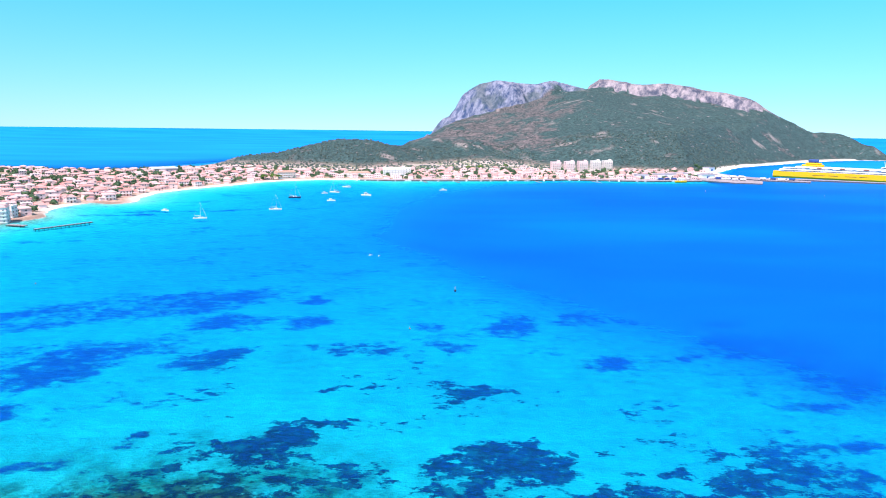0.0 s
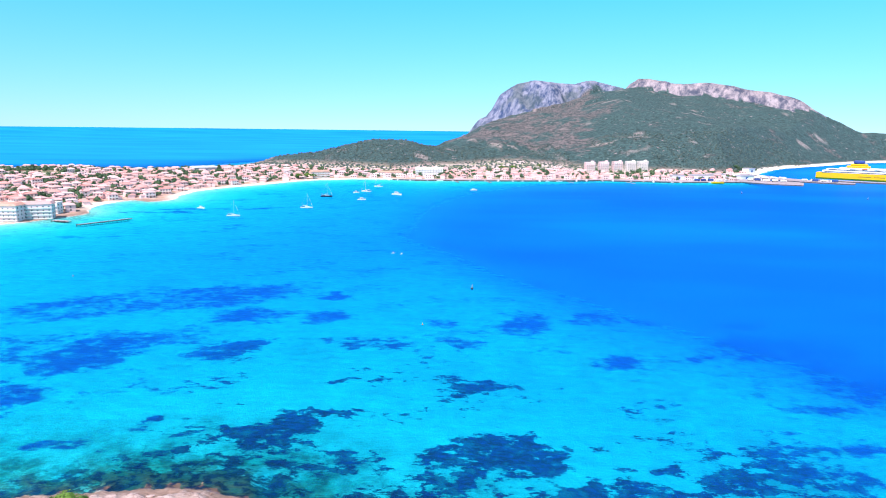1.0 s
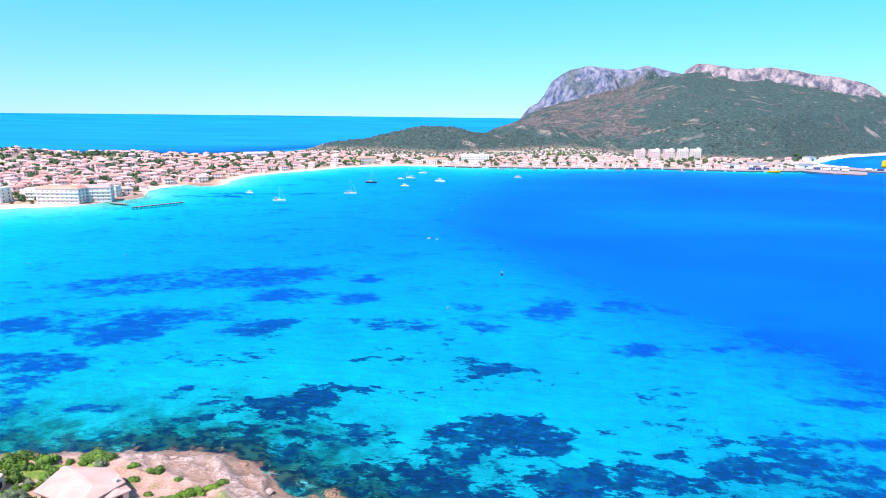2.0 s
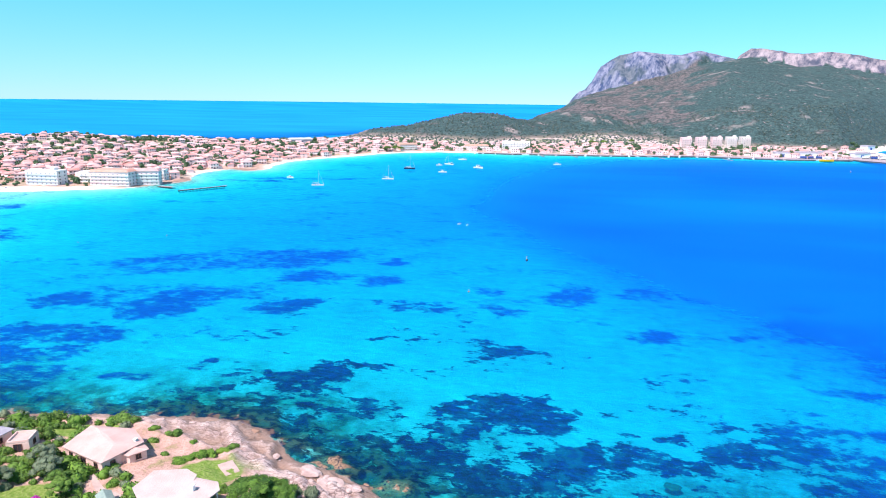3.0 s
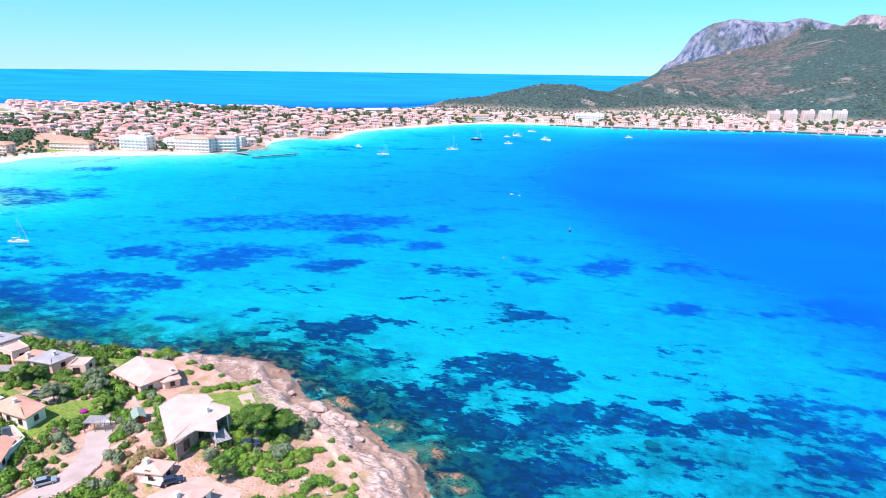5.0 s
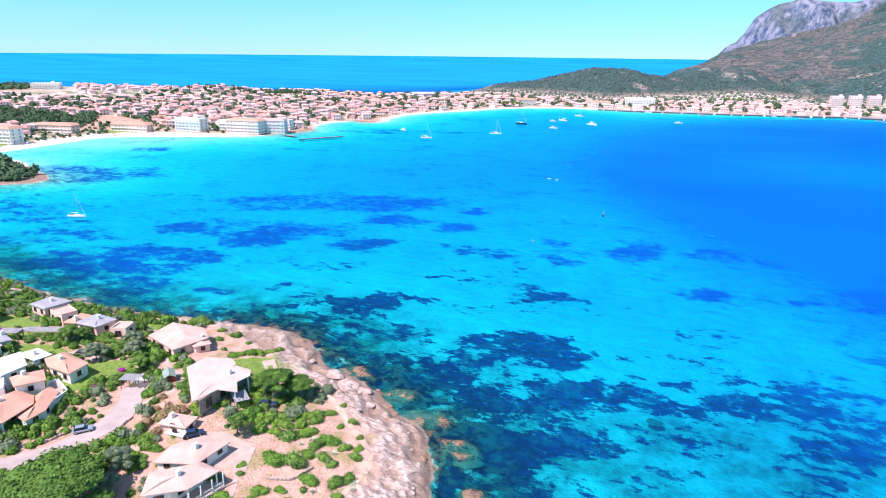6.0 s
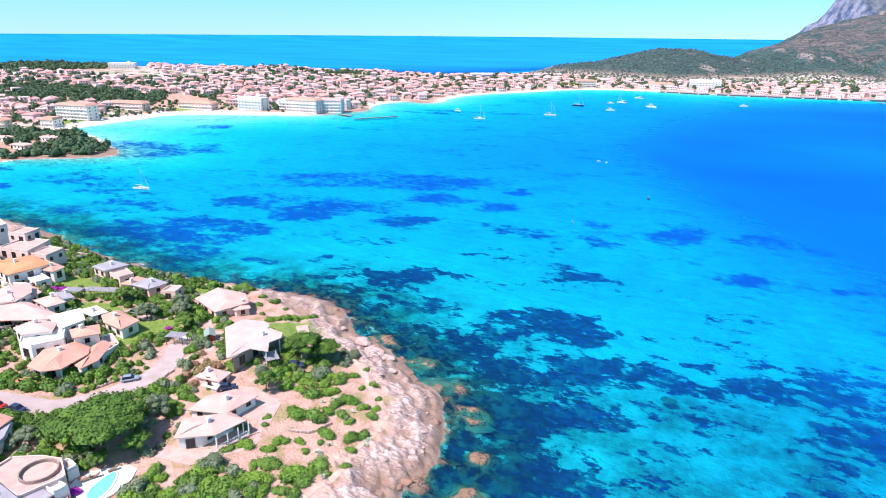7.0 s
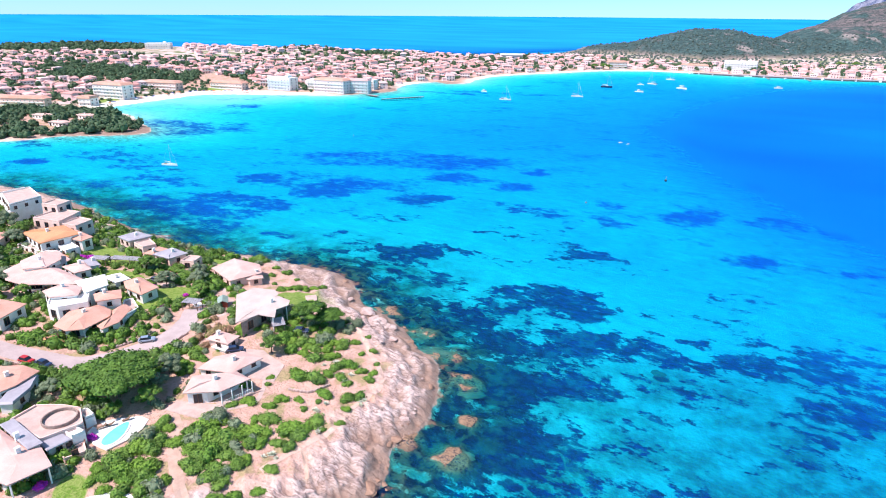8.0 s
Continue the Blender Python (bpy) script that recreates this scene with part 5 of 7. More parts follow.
PINE = tree_thing("broad umbrella pine with dense bright green crown", 3, LEAF_PINE, 8.5, 8.2, 34, True)
PINE.matrix_basis = pose(-34.5, 38.5, float(ground_at([(-34.5, 38.5)])[0]), 0, 0, 15)
SMALL_PINE = tree_thing("leaning umbrella pine beside the stone house", 4, LEAF_PINE, 6.6, 4.6, 18, True, 0.8)
SMALL_PINE.matrix_basis = pose(-24.0, 87.0, float(ground_at([(-24, 87)])[0]), 0, 0, 60)
OLIVE = tree_thing("grey-green olive tree with a loose crown", 5, LEAF_OLIVE, 5.0, 3.2, 14, False)
OLIVE.matrix_basis = pose(-33.5, 50.5, float(ground_at([(-33.5, 50.5)])[0]))
ROUND_TREE = tree_thing("round-crowned dark green tree", 6, LEAF_DARK, 4.6, 2.7, 12, False)
ROUND_TREE.matrix_basis = pose(-20.5, 70.6, float(ground_at([(-20.5, 70.6)])[0]))
MORE = [(OLIVE, -37, 46, 0.9), (OLIVE, -30, 45, 0.8), (ROUND_TREE, -26, 40.5, 1.0), (ROUND_TREE, -29, 33.5, 0.7), (SMALL_PINE, -18.8, 91, 0.8), (ROUND_TREE, -46, 34, 1.0), (OLIVE, -44, 38.5, 0.9), (OLIVE, -48, 31, 0.8),
        (OLIVE, -76.5, 92, 0.9), (OLIVE, -72, 88.5, 0.9), (ROUND_TREE, -67, 85.5, 0.9), (ROUND_TREE, -63.5, 82.5, 1.0), (OLIVE, -79, 82, 1.0), (ROUND_TREE, -95, 86, 1.1), (ROUND_TREE, -92, 88.5, 0.9),
        (ROUND_TREE, -155, 76, 1.2), (ROUND_TREE, -160, 80, 1.1), (OLIVE, -150, 72, 1.2), (OLIVE, -168, 78, 1.3), (ROUND_TREE, -175, 74, 1.2), (ROUND_TREE, -140, 62, 1.1), (OLIVE, -135, 58, 1.0), (ROUND_TREE, -110, 48, 1.1),
        (OLIVE, -118, 52, 0.9), (ROUND_TREE, -104, 30, 1.2), (ROUND_TREE, -86, 30, 1.0), (OLIVE, -80, 28, 1.0), (ROUND_TREE, -104, 52, 0.9), (OLIVE, -188, 72, 1.3)]
rng = random.Random(11)
zs = ground_at([(x, y) for _, x, y, _ in MORE])
for (src, x, y, s), z in zip(MORE, zs):
    copy_thing(src, pose(x, y, float(z), 0, 0, rng.uniform(0, 360)) @ Matrix.Diagonal((s, s, s * rng.uniform(0.9, 1.1), 1)))

# shrubs on the sandy garden above the rocks: x, y, radius
GARDEN = [(-12.9, 62.8, 0.9), (-11.3, 60.4, 1.0), (-8.1, 67.2, 2.6), (-4.5, 69.0, 2.6), (-10.5, 75.0, 2.4), (1.4, 65.6, 1.9), (2.3, 62.7, 1.0), (-1.3, 60.6, 1.2), (1.7, 59.0, 1.1), (-4.8, 58.4, 1.5), (-4.7, 55.0, 1.6),
          (-1.8, 51.9, 2.0), (-3.9, 49.9, 1.3), (7.1, 57.2, 2.2), (4.9, 52.7, 2.6), (7.5, 51.6, 2.4), (5.9, 47.3, 1.5), (8.5, 48.0, 1.6), (-0.4, 47.0, 2.5), (1.2, 44.3, 1.9), (-3.5, 42.1, 3.0), (-7.0, 41.0, 2.6),
          (-10.2, 42.2, 3.0), (-9.8, 53.5, 1.5), (-11.5, 50.6, 1.2), (-11.0, 35.7, 2.0)]
SLOPE = [(-7.9, 78.7, 1.9), (-3.6, 75.0, 1.7), (-2.0, 78.3, 2.0), (6.0, 76.4, 1.4), (2.2, 77.8, 1.3), (3.2, 71.9, 1.2), (-1.7, 87.6, 1.0), (-3.2, 84.8, 0.9), (3.3, 82.8, 1.0), (-25.0, 100.3, 1.6), (-18.8, 95.6, 1.0),
         (-7.4, 93.0, 0.9), (5.0, 79.0, 1.1), (8.5, 70.0, 1.6), (6.5, 67.5, 1.7), (9.5, 64.0, 1.0), (0.5, 72.5, 1.5), (-2.8, 71.8, 1.6), (11.0, 60.0, 1.0), (9.6, 56.0, 0.9)]
HEDGE = [(-22.5, 76.5, 2.0), (-20.5, 77.6, 2.1), (-18.4, 79.0, 2.2), (-16.2, 80.6, 2.2), (-14.0, 82.4, 2.2), (-12.2, 84.4, 2.0), (-10.4, 86.4, 2.0), (-8.4, 88.0, 1.7), (-11.5, 81.0, 2.1), (-9.2, 83.4, 1.8), (-13.6, 78.4, 2.0),
         (-49.5, 101.4, 1.6), (-48.0, 103.2, 1.7), (-46.4, 105.3, 1.8), (-45.0, 107.4, 1.8), (-43.4, 109.6, 1.7), (-41.9, 112.2, 1.5), (-54.4, 103.4, 1.1)]
SHORE_TUFTS = [(-75.7, 117.1, 3.0), (-78.5, 116.0, 2.4), (-72.5, 116.5, 1.8), (-61.7, 109.1, 1.5), (-57.7, 113.3, 2.0), (-60.2, 113.0, 1.3), (-64.9, 114.1, 1.4), (-51.5, 110.3, 1.0), (-50.2, 84.5, 1.2), (-61.7, 95.4, 1.5), (-33.0, 80.6, 0.0), (-100, 108, 2.2),
               (-96, 109, 2.0), (-92, 110.5, 1.8), (-105, 106.5, 2.4), (-110, 107, 2.4), (-128, 106, 3.0), (-133, 104, 3.2), (-138, 106, 3.0), (-145, 105, 3.2), (-152, 107, 3.2), (-160, 108, 3.4), (-168, 106, 3.4), (-176, 110, 3.6), (-150, 101, 2.6), (-122, 108, 2.4)]
MASSES = [(-6.3, 25.1, 2.6), (-9.2, 25.5, 2.4), (-4.0, 27.6, 2.3), (-0.6, 27.0, 2.4), (-9.7, 38.7, 3.0), (-7.2, 37.4, 2.8), (-4.3, 35.9, 3.0), (-2.2, 33.8, 2.4), (1.8, 33.0, 2.6), (4.4, 34.4, 2.5), (8.8, 33.1, 2.2), (0.3, 38.9, 2.6), (-1.6, 40.6, 2.4),
          (-5.0, 39.4, 2.7), (3.8, 39.8, 2.0), (10.2, 41.0, 1.8), (-14.7, 41.1, 2.2), (-17.2, 41.4, 2.1), (-13.2, 38.6, 2.2), (4.9, 28.8, 2.5), (7.6, 29.6, 2.2), (-6.9, 32.0, 2.2), (-15.8, 31.0, 1.9), (11.6, 36.4, 1.7), (-12.2, 44.6, 1.9)]
clear = line_distance(np.array([q[0] for q in MASSES]), np.array([q[1] for q in MASSES]), TRACK)[0]
tables = GARDEN + SLOPE + HEDGE + SHORE_TUFTS + [q for q, d in zip(MASSES, clear) if d > q[2] * 0.75 + 1.0]
zs = ground_at([(x, y) for x, y, _ in tables])
for k, ((x, y, r), z) in enumerate(zip(tables, zs)):
    if r > 0:
        key = rng.choice(["dark", "green"] if k < len(GARDEN) + len(SLOPE) else ["dark", "dark", "green"])
        shrub(key, x, y, float(z), r * (1.25 if k < len(GARDEN) + len(SLOPE) else 1.05), rng, 0.75 if k < len(GARDEN) else 0.85 if k < len(tables) - 25 else 0.55)

# garden planting between the villas: dense where no house, lane, lawn or terrace lies
PLANS = [[(o.matrix_world @ v.co).xy for v in c.data.vertices] for o in list(scene.objects) if o.name.startswith("house") for c in o.children if c.name.startswith("roof")]
BOXES = [(min(v.x for v in p), max(v.x for v in p), min(v.y for v in p), max(v.y for v in p)) for p in PLANS]
LANE = curve_through([(-150, 22), (-110, 28), (-79, 34), (-68, 37), (-57, 41), (-52, 48), (-50, 54), (-49, 62), (-52, 69), (-58, 76)], 4, closed=False)
cx, cy = [], []
for _ in range(7000):
    cx.append(rng.uniform(-200, 4)), cy.append(rng.uniform(4, 116))
cx, cy = np.array(cx), np.array(cy)
cz, cl, _, _, _ = terrain(cx, cy)
lane_d, _ = line_distance(cx, cy, LANE)
path_d = np.full(cx.shape, 99.0)
for way in (TRACK, [(-64, 92), (-58, 87), (-50, 84), (-46, 78), (-50, 68)], [(-19.6, 44), (-11.7, 48.8), (-8.7, 54)]):
    path_d = np.minimum(path_d, line_distance(cx, cy, way)[0])
keep = (cl > np.where(cx < -78, 4.5, 12)) & (lane_d > 3.9) & (blobs(cx, cy, LAWNS) < 0.45) & (fbm(cx, cy, 14, 3, 90) > -0.5) & (path_d > 1.5)
keep &= ~((cx > -31) & (cy > 58) & (cy < 74)) & ~((cx > -30) & (cx < -17) & (cy > 24) & (cy < 40)) & ~((cx > -14) & (cy > 46)) & ~((cx > -72) & (cy > 94) & (cx < -20)) & ~((cx > -24) & (cx < -12) & (cy > 40) & (cy < 50))
chosen, planted = [], []
for x, y, z, ok in zip(cx, cy, cz, keep):
    if not ok:
        continue
    if any(x0 - 0.6 < x < x1 + 0.6 and y0 - 0.6 < y < y1 + 0.6 for x0, x1, y0, y1 in BOXES):
        continue
    if any((x - a) ** 2 + (y - b) ** 2 < 1.65 ** 2 for a, b in chosen):
        continue
    chosen.append((x, y))
    rus = -52 < x < -32 and 60 < y < 74 and rng.random() < 0.4
    key = "russet" if rus else rng.choices(["dark", "green", "olive"], [3, 4, 2.4])[0]
    planted.append((key, float(x), float(y), float(z), min(2.9, rng.lognormvariate(0.58, 0.3))))
planted.sort(key=lambda q: -q[1] - 0.4 * q[2])
for key, x, y, z, r in planted[:190]:
    shrub(key, x, y, z, r, rng)
def data_of(me):
    co, li = np.empty(len(me.vertices) * 3), np.empty(len(me.loops), np.int32)
    me.vertices.foreach_get("co", co), me.loops.foreach_get("vertex_index", li)
    return co.reshape(-1, 3), li.reshape(-1, 3)


def joined(name, label, category, items, materials):
    """One mesh out of many turned and scaled copies. items: triangle mesh data, material slot, x, y, z, turn, scale xy, scale z."""
    vs, fs, sl, n = [], [], [], 0
    for (co, tri), slot, x, y, z, a, r, rz in items:
        c, s = math.cos(a) * r, math.sin(a) * r
        vs.append(np.stack([x + co[:, 0] * c - co[:, 1] * s, y + co[:, 0] * s + co[:, 1] * c, z + co[:, 2] * rz], 1))
        fs.append(tri + n), sl.append(np.full(len(tri), slot, np.int32))
        n += len(co)
    v, f = np.concatenate(vs), np.concatenate(fs).astype(np.int32)
    me = bpy.data.meshes.new(name)
    me.vertices.add(len(v)), me.vertices.foreach_set("co", v.ravel())
    me.loops.add(f.size), me.loops.foreach_set("vertex_index", f.ravel())
    me.polygons.add(len(f)), me.polygons.foreach_set("loop_start", np.arange(0, f.size, 3, dtype=np.int32))
    for mat in materials:
        me.materials.append(mat)
    me.polygons.foreach_set("material_index", np.concatenate(sl))
    me.update(calc_edges=True)
    return tagged(new(name, me), label, category, kind="stuff")


SHRUB_KINDS = ["dark", "green", "olive", "russet"]
SHRUB_DATA = {key: [data_of(shrub_mesh("low_shrub", LEAF_DARK, 500 + 7 * i, 2 + i % 2, 0.95, 66)) for i in range(4)] for key in SHRUB_KINDS}
joined("garden_shrubbery", "mixed green garden shrubs filling the gaps between villas", "shrubbery",
       [(rng.choice(SHRUB_DATA[key]), SHRUB_KINDS.index(key), x, y, z - 0.1 * r, rng.uniform(0, 6.28), r, r) for key, x, y, z, r in planted[190:]],
       (LEAF_DARK, LEAF_GREEN, LEAF_OLIVE, LEAF_RUSSET))
for x, y, r in [(-25.6, 27.0, 1.4), (-20.6, 14.4, 1.5), (-81, 78.5, 1.2), (-118.5, 81.0, 1.6), (-120.8, 79.5, 1.5), (-66.5, 72.0, 1.1), (-67.8, 80.6, 1.0), (-90.5, 62.2, 1.3), (-100.5, 52.0, 1.0)]:
    shrub("flower", x, y, float(ground_at([(x, y)])[0]) + 0.3, r, rng)

# ---- granite boulders ----
def boulder_mesh(seed):
    bm = bmesh.new()
    bmesh.ops.create_icosphere(bm, subdivisions=3, radius=1.0)
    off = Vector((seed * 3.1, seed * 1.7, -seed))
    for v in bm.verts:
        d = v.co.copy()
        k = 1 + 0.45 * noise.noise(d * 0.9 + off) + 0.2 * noise.noise(d * 2.3 + off)
        q = d * k
        v.co = Vector((round(q.x * 3.2) / 3.2 * 0.35 + q.x * 0.65, q.y, (round(q.z * 2.6) / 2.6 * 0.4 + q.z * 0.6) * 0.55))
    return mesh_of("boulder", bm, ROCK)


BOULDERS = [boulder_mesh(k) for k in range(6)]

# agaves: pale rosettes on the sandy garden
def agave_mesh(seed):
    r2, bm = random.Random(seed), bmesh.new()
    heart = [bm.verts.new((0.09 * math.cos(k * 0.785), 0.09 * math.sin(k * 0.785), 0.04)) for k in range(8)]
    for k in range(18):
        a, tilt = k * 2.4 + r2.uniform(-0.2, 0.2), r2.uniform(0.35, 1.25)
        out = Vector((math.cos(a) * math.cos(tilt), math.sin(a) * math.cos(tilt), math.sin(tilt)))
        side = Vector((-math.sin(a), math.cos(a), 0)) * 0.09
        up_ = out.cross(side).normalized() * 0.05
        mid, tip = out * 0.55 - Vector((0, 0, 0.04)), out - Vector((0, 0, 0.12))
        i0 = int(round(a / 0.785)) % 8
        v = [heart[i0 - 1], heart[i0]] + [bm.verts.new(p) for p in (mid + side * 1.2 + up_, mid - side * 1.2 + up_, tip, mid - up_)]
        for f in ((0, 1, 2, 3), (3, 2, 4), (1, 0, 5), (0, 3, 5), (2, 1, 5), (3, 4, 5), (4, 2, 5)):
            bm.faces.new([v[i] for i in f])
    return mesh_of("agave", bm, LEAF_AGAVE)


AGAVES = [agave_mesh(k) for k in range(3)]
spots = [(x0 + rng.gauss(0, 1.3), y0 + rng.gauss(0, 1.1)) for x0, y0, n in [(0.9, 73.4, 5), (-5.7, 76.9, 4), (10.3, 68.3, 6), (6.3, 43.5, 5), (4.0, 61.0, 7), (-1.5, 46.0, 4), (8.5, 54.5, 4)] for _ in range(n)]
for (x, y), z in zip(spots, ground_at(spots)):
    ob = new("agave", rng.choice(AGAVES))
    s = rng.uniform(0.6, 1.15)
    ob.matrix_basis = pose(x, y, float(z) - 0.03, 0, 0, rng.uniform(0, 360)) @ Matrix.Diagonal((s, s, s, 1))
    tagged(ob, "pale grey-green agave rosette on sandy soil", "agave", "agaves in the sandy garden")

# low dry-stone garden walls
for label, pts in [("low granite wall along the lane edge", [(-77, 30.4), (-67, 33), (-58, 36.8)]), ("low granite wall below the terraced villa", [(-62, 45.5), (-56.5, 49), (-54.5, 55), (-54.5, 61)]), ("low curved granite wall above the track", [(-46, 65), (-45, 58), (-46, 50)]),
                   ("low granite wall round the lawn", [(-72, 110), (-80, 112.5), (-90, 109.5)]), ("low stone wall beside the sandy garden", [(-6, 62), (-1.5, 64), (0, 69)])]:
    line = curve_through(pts, 7, closed=False)
    z = terrain(line[:, 0], line[:, 1])[0]
    wall = thing("garden_wall", label, "wall", pose(line[0][0], line[0][1], float(z[0])), "low garden walls")
    for (p, hp), (q, hq) in zip(zip(line, z), zip(line[1:], z[1:])):
        d = q - p
        n = max(1, int(np.linalg.norm(d) / 0.9))
        for i in range(n):
            c = p + d * ((i + 0.5) / n) - line[0]
            h = hp + (hq - hp) * (i + 0.5) / n - z[0]
            s = shared("stone", BOULDERS[(i + int(c[0] * 7)) % 6], wall)
            s.matrix_basis = pose(c[0], c[1], float(h) + 0.2, 0, 0, math.degrees(math.atan2(d[1], d[0]))) @ Matrix.Diagonal((0.52, 0.27, 0.75, 1))

# clipped hedges along the lots
for label, pts, w, h in [("long clipped dark green hedge beside the lane", [(-98, 90), (-90, 90.5), (-82, 92), (-74, 94.5)], 1.5, 1.5), ("clipped hedge round the seaside lawn", [(-92, 106), (-84, 110.5), (-77, 108)], 1.2, 1.2),
                         ("clipped hedge below the grey terrace", [(-46, 16), (-44, 22), (-41.5, 29), (-45, 33)], 1.6, 1.8), ("hedge along the pool terrace edge", [(-16.6, 26), (-16.8, 33), (-18.5, 39)], 1.8, 1.4)]:
    line = curve_through(pts, 8, closed=False)
    z = terrain(line[:, 0], line[:, 1])[0]
    bm, r2 = bmesh.new(), random.Random(len(pts) + int(w * 10))
    for (x, y), h0 in zip(line, z):
        clump(bm, (x - line[0][0], y - line[0][1], h0 - z[0] + h * 0.4), (w * 0.75, w * 0.75, h * 0.7), 60, 0.16, r2)
    one_mesh("hedge", bm, LEAF_DARK, label, "hedge", pose(line[0][0], line[0][1], float(z[0])), "clipped hedges")


WET_BOULDER = BOULDERS[2].copy()
WET_BOULDER.materials.clear()
WET_BOULDER.materials.append(ROCK_WET)
bx, by = [], []
for i in range(len(HEAD_SHORE[:20]) * 14):
    s = rng.uniform(0, 20)
    a, b = np.array(HEAD_SHORE[int(s)]), np.array(HEAD_SHORE[min(int(s) + 1, 20)])
    q = a + (b - a) * (s % 1)
    n = np.array([(b - a)[1], -(b - a)[0]]) / (np.linalg.norm(b - a) + 1e-6)
    q = q - n * rng.gauss(-3.0, 4.2)
    bx.append(q[0]), by.append(q[1])
bz, bl, _, _, _ = terrain(np.array(bx), np.array(by))
count = 0
for x, y, z, l in zip(bx, by, bz, bl):
    if -4 < l < 10 and count < 100:
        r = min(1.7, max(0.3, rng.lognormvariate(-0.55, 0.5)))
        ob = new("boulder", WET_BOULDER if l < 2.5 else rng.choice(BOULDERS))
        ob.matrix_basis = pose(x, y, max(float(z), -0.5), 0, 0, rng.uniform(0, 360)) @ Matrix.Diagonal((r * 1.25, r * 0.85, r * 0.5, 1))
        tagged(ob, "wet brown granite boulder at the waterline" if l < 2 else "pale pink granite boulder on shore rock", "boulder", "shore boulders")
        count += 1
for x, y, sx, sy, ang in [(8.5, 101.5, 4.5, 2.6, 20), (10, 93, 3.0, 2.0, 0), (26.5, 89.5, 3.4, 1.6, 25), (36, 69, 3.0, 2.0, 10), (-13.0, 103.5, 4.8, 2.8, -35), (-20, 108, 3.0, 2.0, -30), (62, 124, 2.0, 1.5, 0)]:
    ob = new("boulder", BOULDERS[int(abs(x)) % 6] if x < -5 else WET_BOULDER)
    ob.matrix_basis = pose(x, y, -0.42 if x > -5 else 1.7, 0, 0, ang) @ Matrix.Diagonal((sx, sy, 0.5 if x > -5 else 0.9, 1))
    tagged(ob, "low wave-washed granite slab" if x > -5 else "smooth broad granite slab above the water", "boulder", "shore boulders")


# ---- the town ----
def opening_mesh(w, h, material, d=0.1):
    return mesh_of("window", boxed(-w / 2, -d, 0, w / 2, 0.05, h), material)


PLAIN_WINDOW, PLAIN_DOOR = opening_mesh(1.3, 1.3, GLASS_DARK), opening_mesh(1.2, 2.1, SHUTTER)


def town_house(seed):
    """A house about the origin that looks along -y: body, wing, tiled or flat roof, windows, balcony, door."""
    rng = random.Random(seed)
    w, d, st = rng.uniform(8.5, 13), rng.uniform(7.5, 10), rng.choice([1, 1, 1, 2, 2, 2])
    h, flat = 3.0 * st + 0.2, rng.random() < 0.22
    tag = ("flat-roofed" if flat else "tile-roofed") + (" pastel house of %s in the seaside town" % ("one storey", "two storeys", "three storeys")[st - 1])
    house = thing("house", tag, "house", Matrix(), "houses of the town")
    plan = [(-w / 2, -d / 2), (w / 2, -d / 2), (w / 2, d / 2), (-w / 2, d / 2)]
    part("wall", prism(bmesh.new(), plan, -3, h), TOWN_WALL, house)
    ww = rng.uniform(3.5, 5.5)
    side = rng.choice((-1, 1))
    x0 = side * w / 2
    wing = ccw([(x0, -d * 0.3), (x0 + side * ww, -d * 0.3), (x0 + side * ww, d * 0.45), (x0, d * 0.45)])
    wh = 3.0 * max(1, st - 1)
    part("wing", prism(bmesh.new(), wing, -3, wh), TOWN_WALL, house)
    part("roof", hip_roof(grown(wing, 0.4), wh + 0.2, 1.0, 0.5), ROOF_TOWN, house)
    if flat:
        part("parapet", prism(bmesh.new(), grown(plan, 0.12), h, h + 0.5), TOWN_WALL, house)
    else:
        part("roof", hip_roof(grown(plan, 0.55), h + 0.2, 1.7, 0.6), ROOF_TOWN, house)
    n = int(w / 3.2)
    for s in range(st):
        for i in range(n):
            x = (i + 0.5) / n * w - w / 2
            if s == 0 and i == n // 2:
                shared("door", PLAIN_DOOR, house, m=pose(x, -d / 2, 0))
            else:
                shared("window", PLAIN_WINDOW, house, m=pose(x, -d / 2, 3 * s + 0.95))
        shared("window", PLAIN_WINDOW, house, m=pose(-side * w / 2, 0, 3 * s + 0.95, 0, 0, 90 if side < 0 else -90))
    if st > 1:
        bm = boxed(-w * 0.42, -d / 2 - 1.5, 2.9, w * 0.42, -d / 2, 3.05)
        box(bm, -w * 0.42, -d / 2 - 1.5, 3.05, w * 0.42, -d / 2 - 1.38, 3.9)
        part("balcony", bm, WHITE, house)
    return house


def spread_out(zones, tries, gap, rng, ok):
    """Random plan points in polygons, no nearer to each other than gap, where ok holds."""
    xs, ys = [], []
    for poly, n in zip(zones, tries):
        x0, x1 = min(p[0] for p in poly), max(p[0] for p in poly)
        y0, y1 = min(p[1] for p in poly), max(p[1] for p in poly)
        px, py = np.array([rng.uniform(x0, x1) for _ in range(n)]), np.array([rng.uniform(y0, y1) for _ in range(n)])
        k = inside(px, py, poly)
        xs.append(px[k]), ys.append(py[k])
    x, y = np.concatenate(xs), np.concatenate(ys)
    z, l, _, _, mk = terrain(x, y)
    good = ok(x, y, z, l, mk)
    cells, out = {}, []
    for a, b, c in zip(x[good], y[good], z[good]):
        i, j = int(a // gap), int(b // gap)
        near = [q for di in (-1, 0, 1) for dj in (-1, 0, 1) for q in cells.get((i + di, j + dj), [])]
        if all((a - u) ** 2 + (b - v) ** 2 > gap * gap for u, v in near):
            cells.setdefault((i, j), []).append((a, b))
            out.append((float(a), float(b), float(c)))
    return out


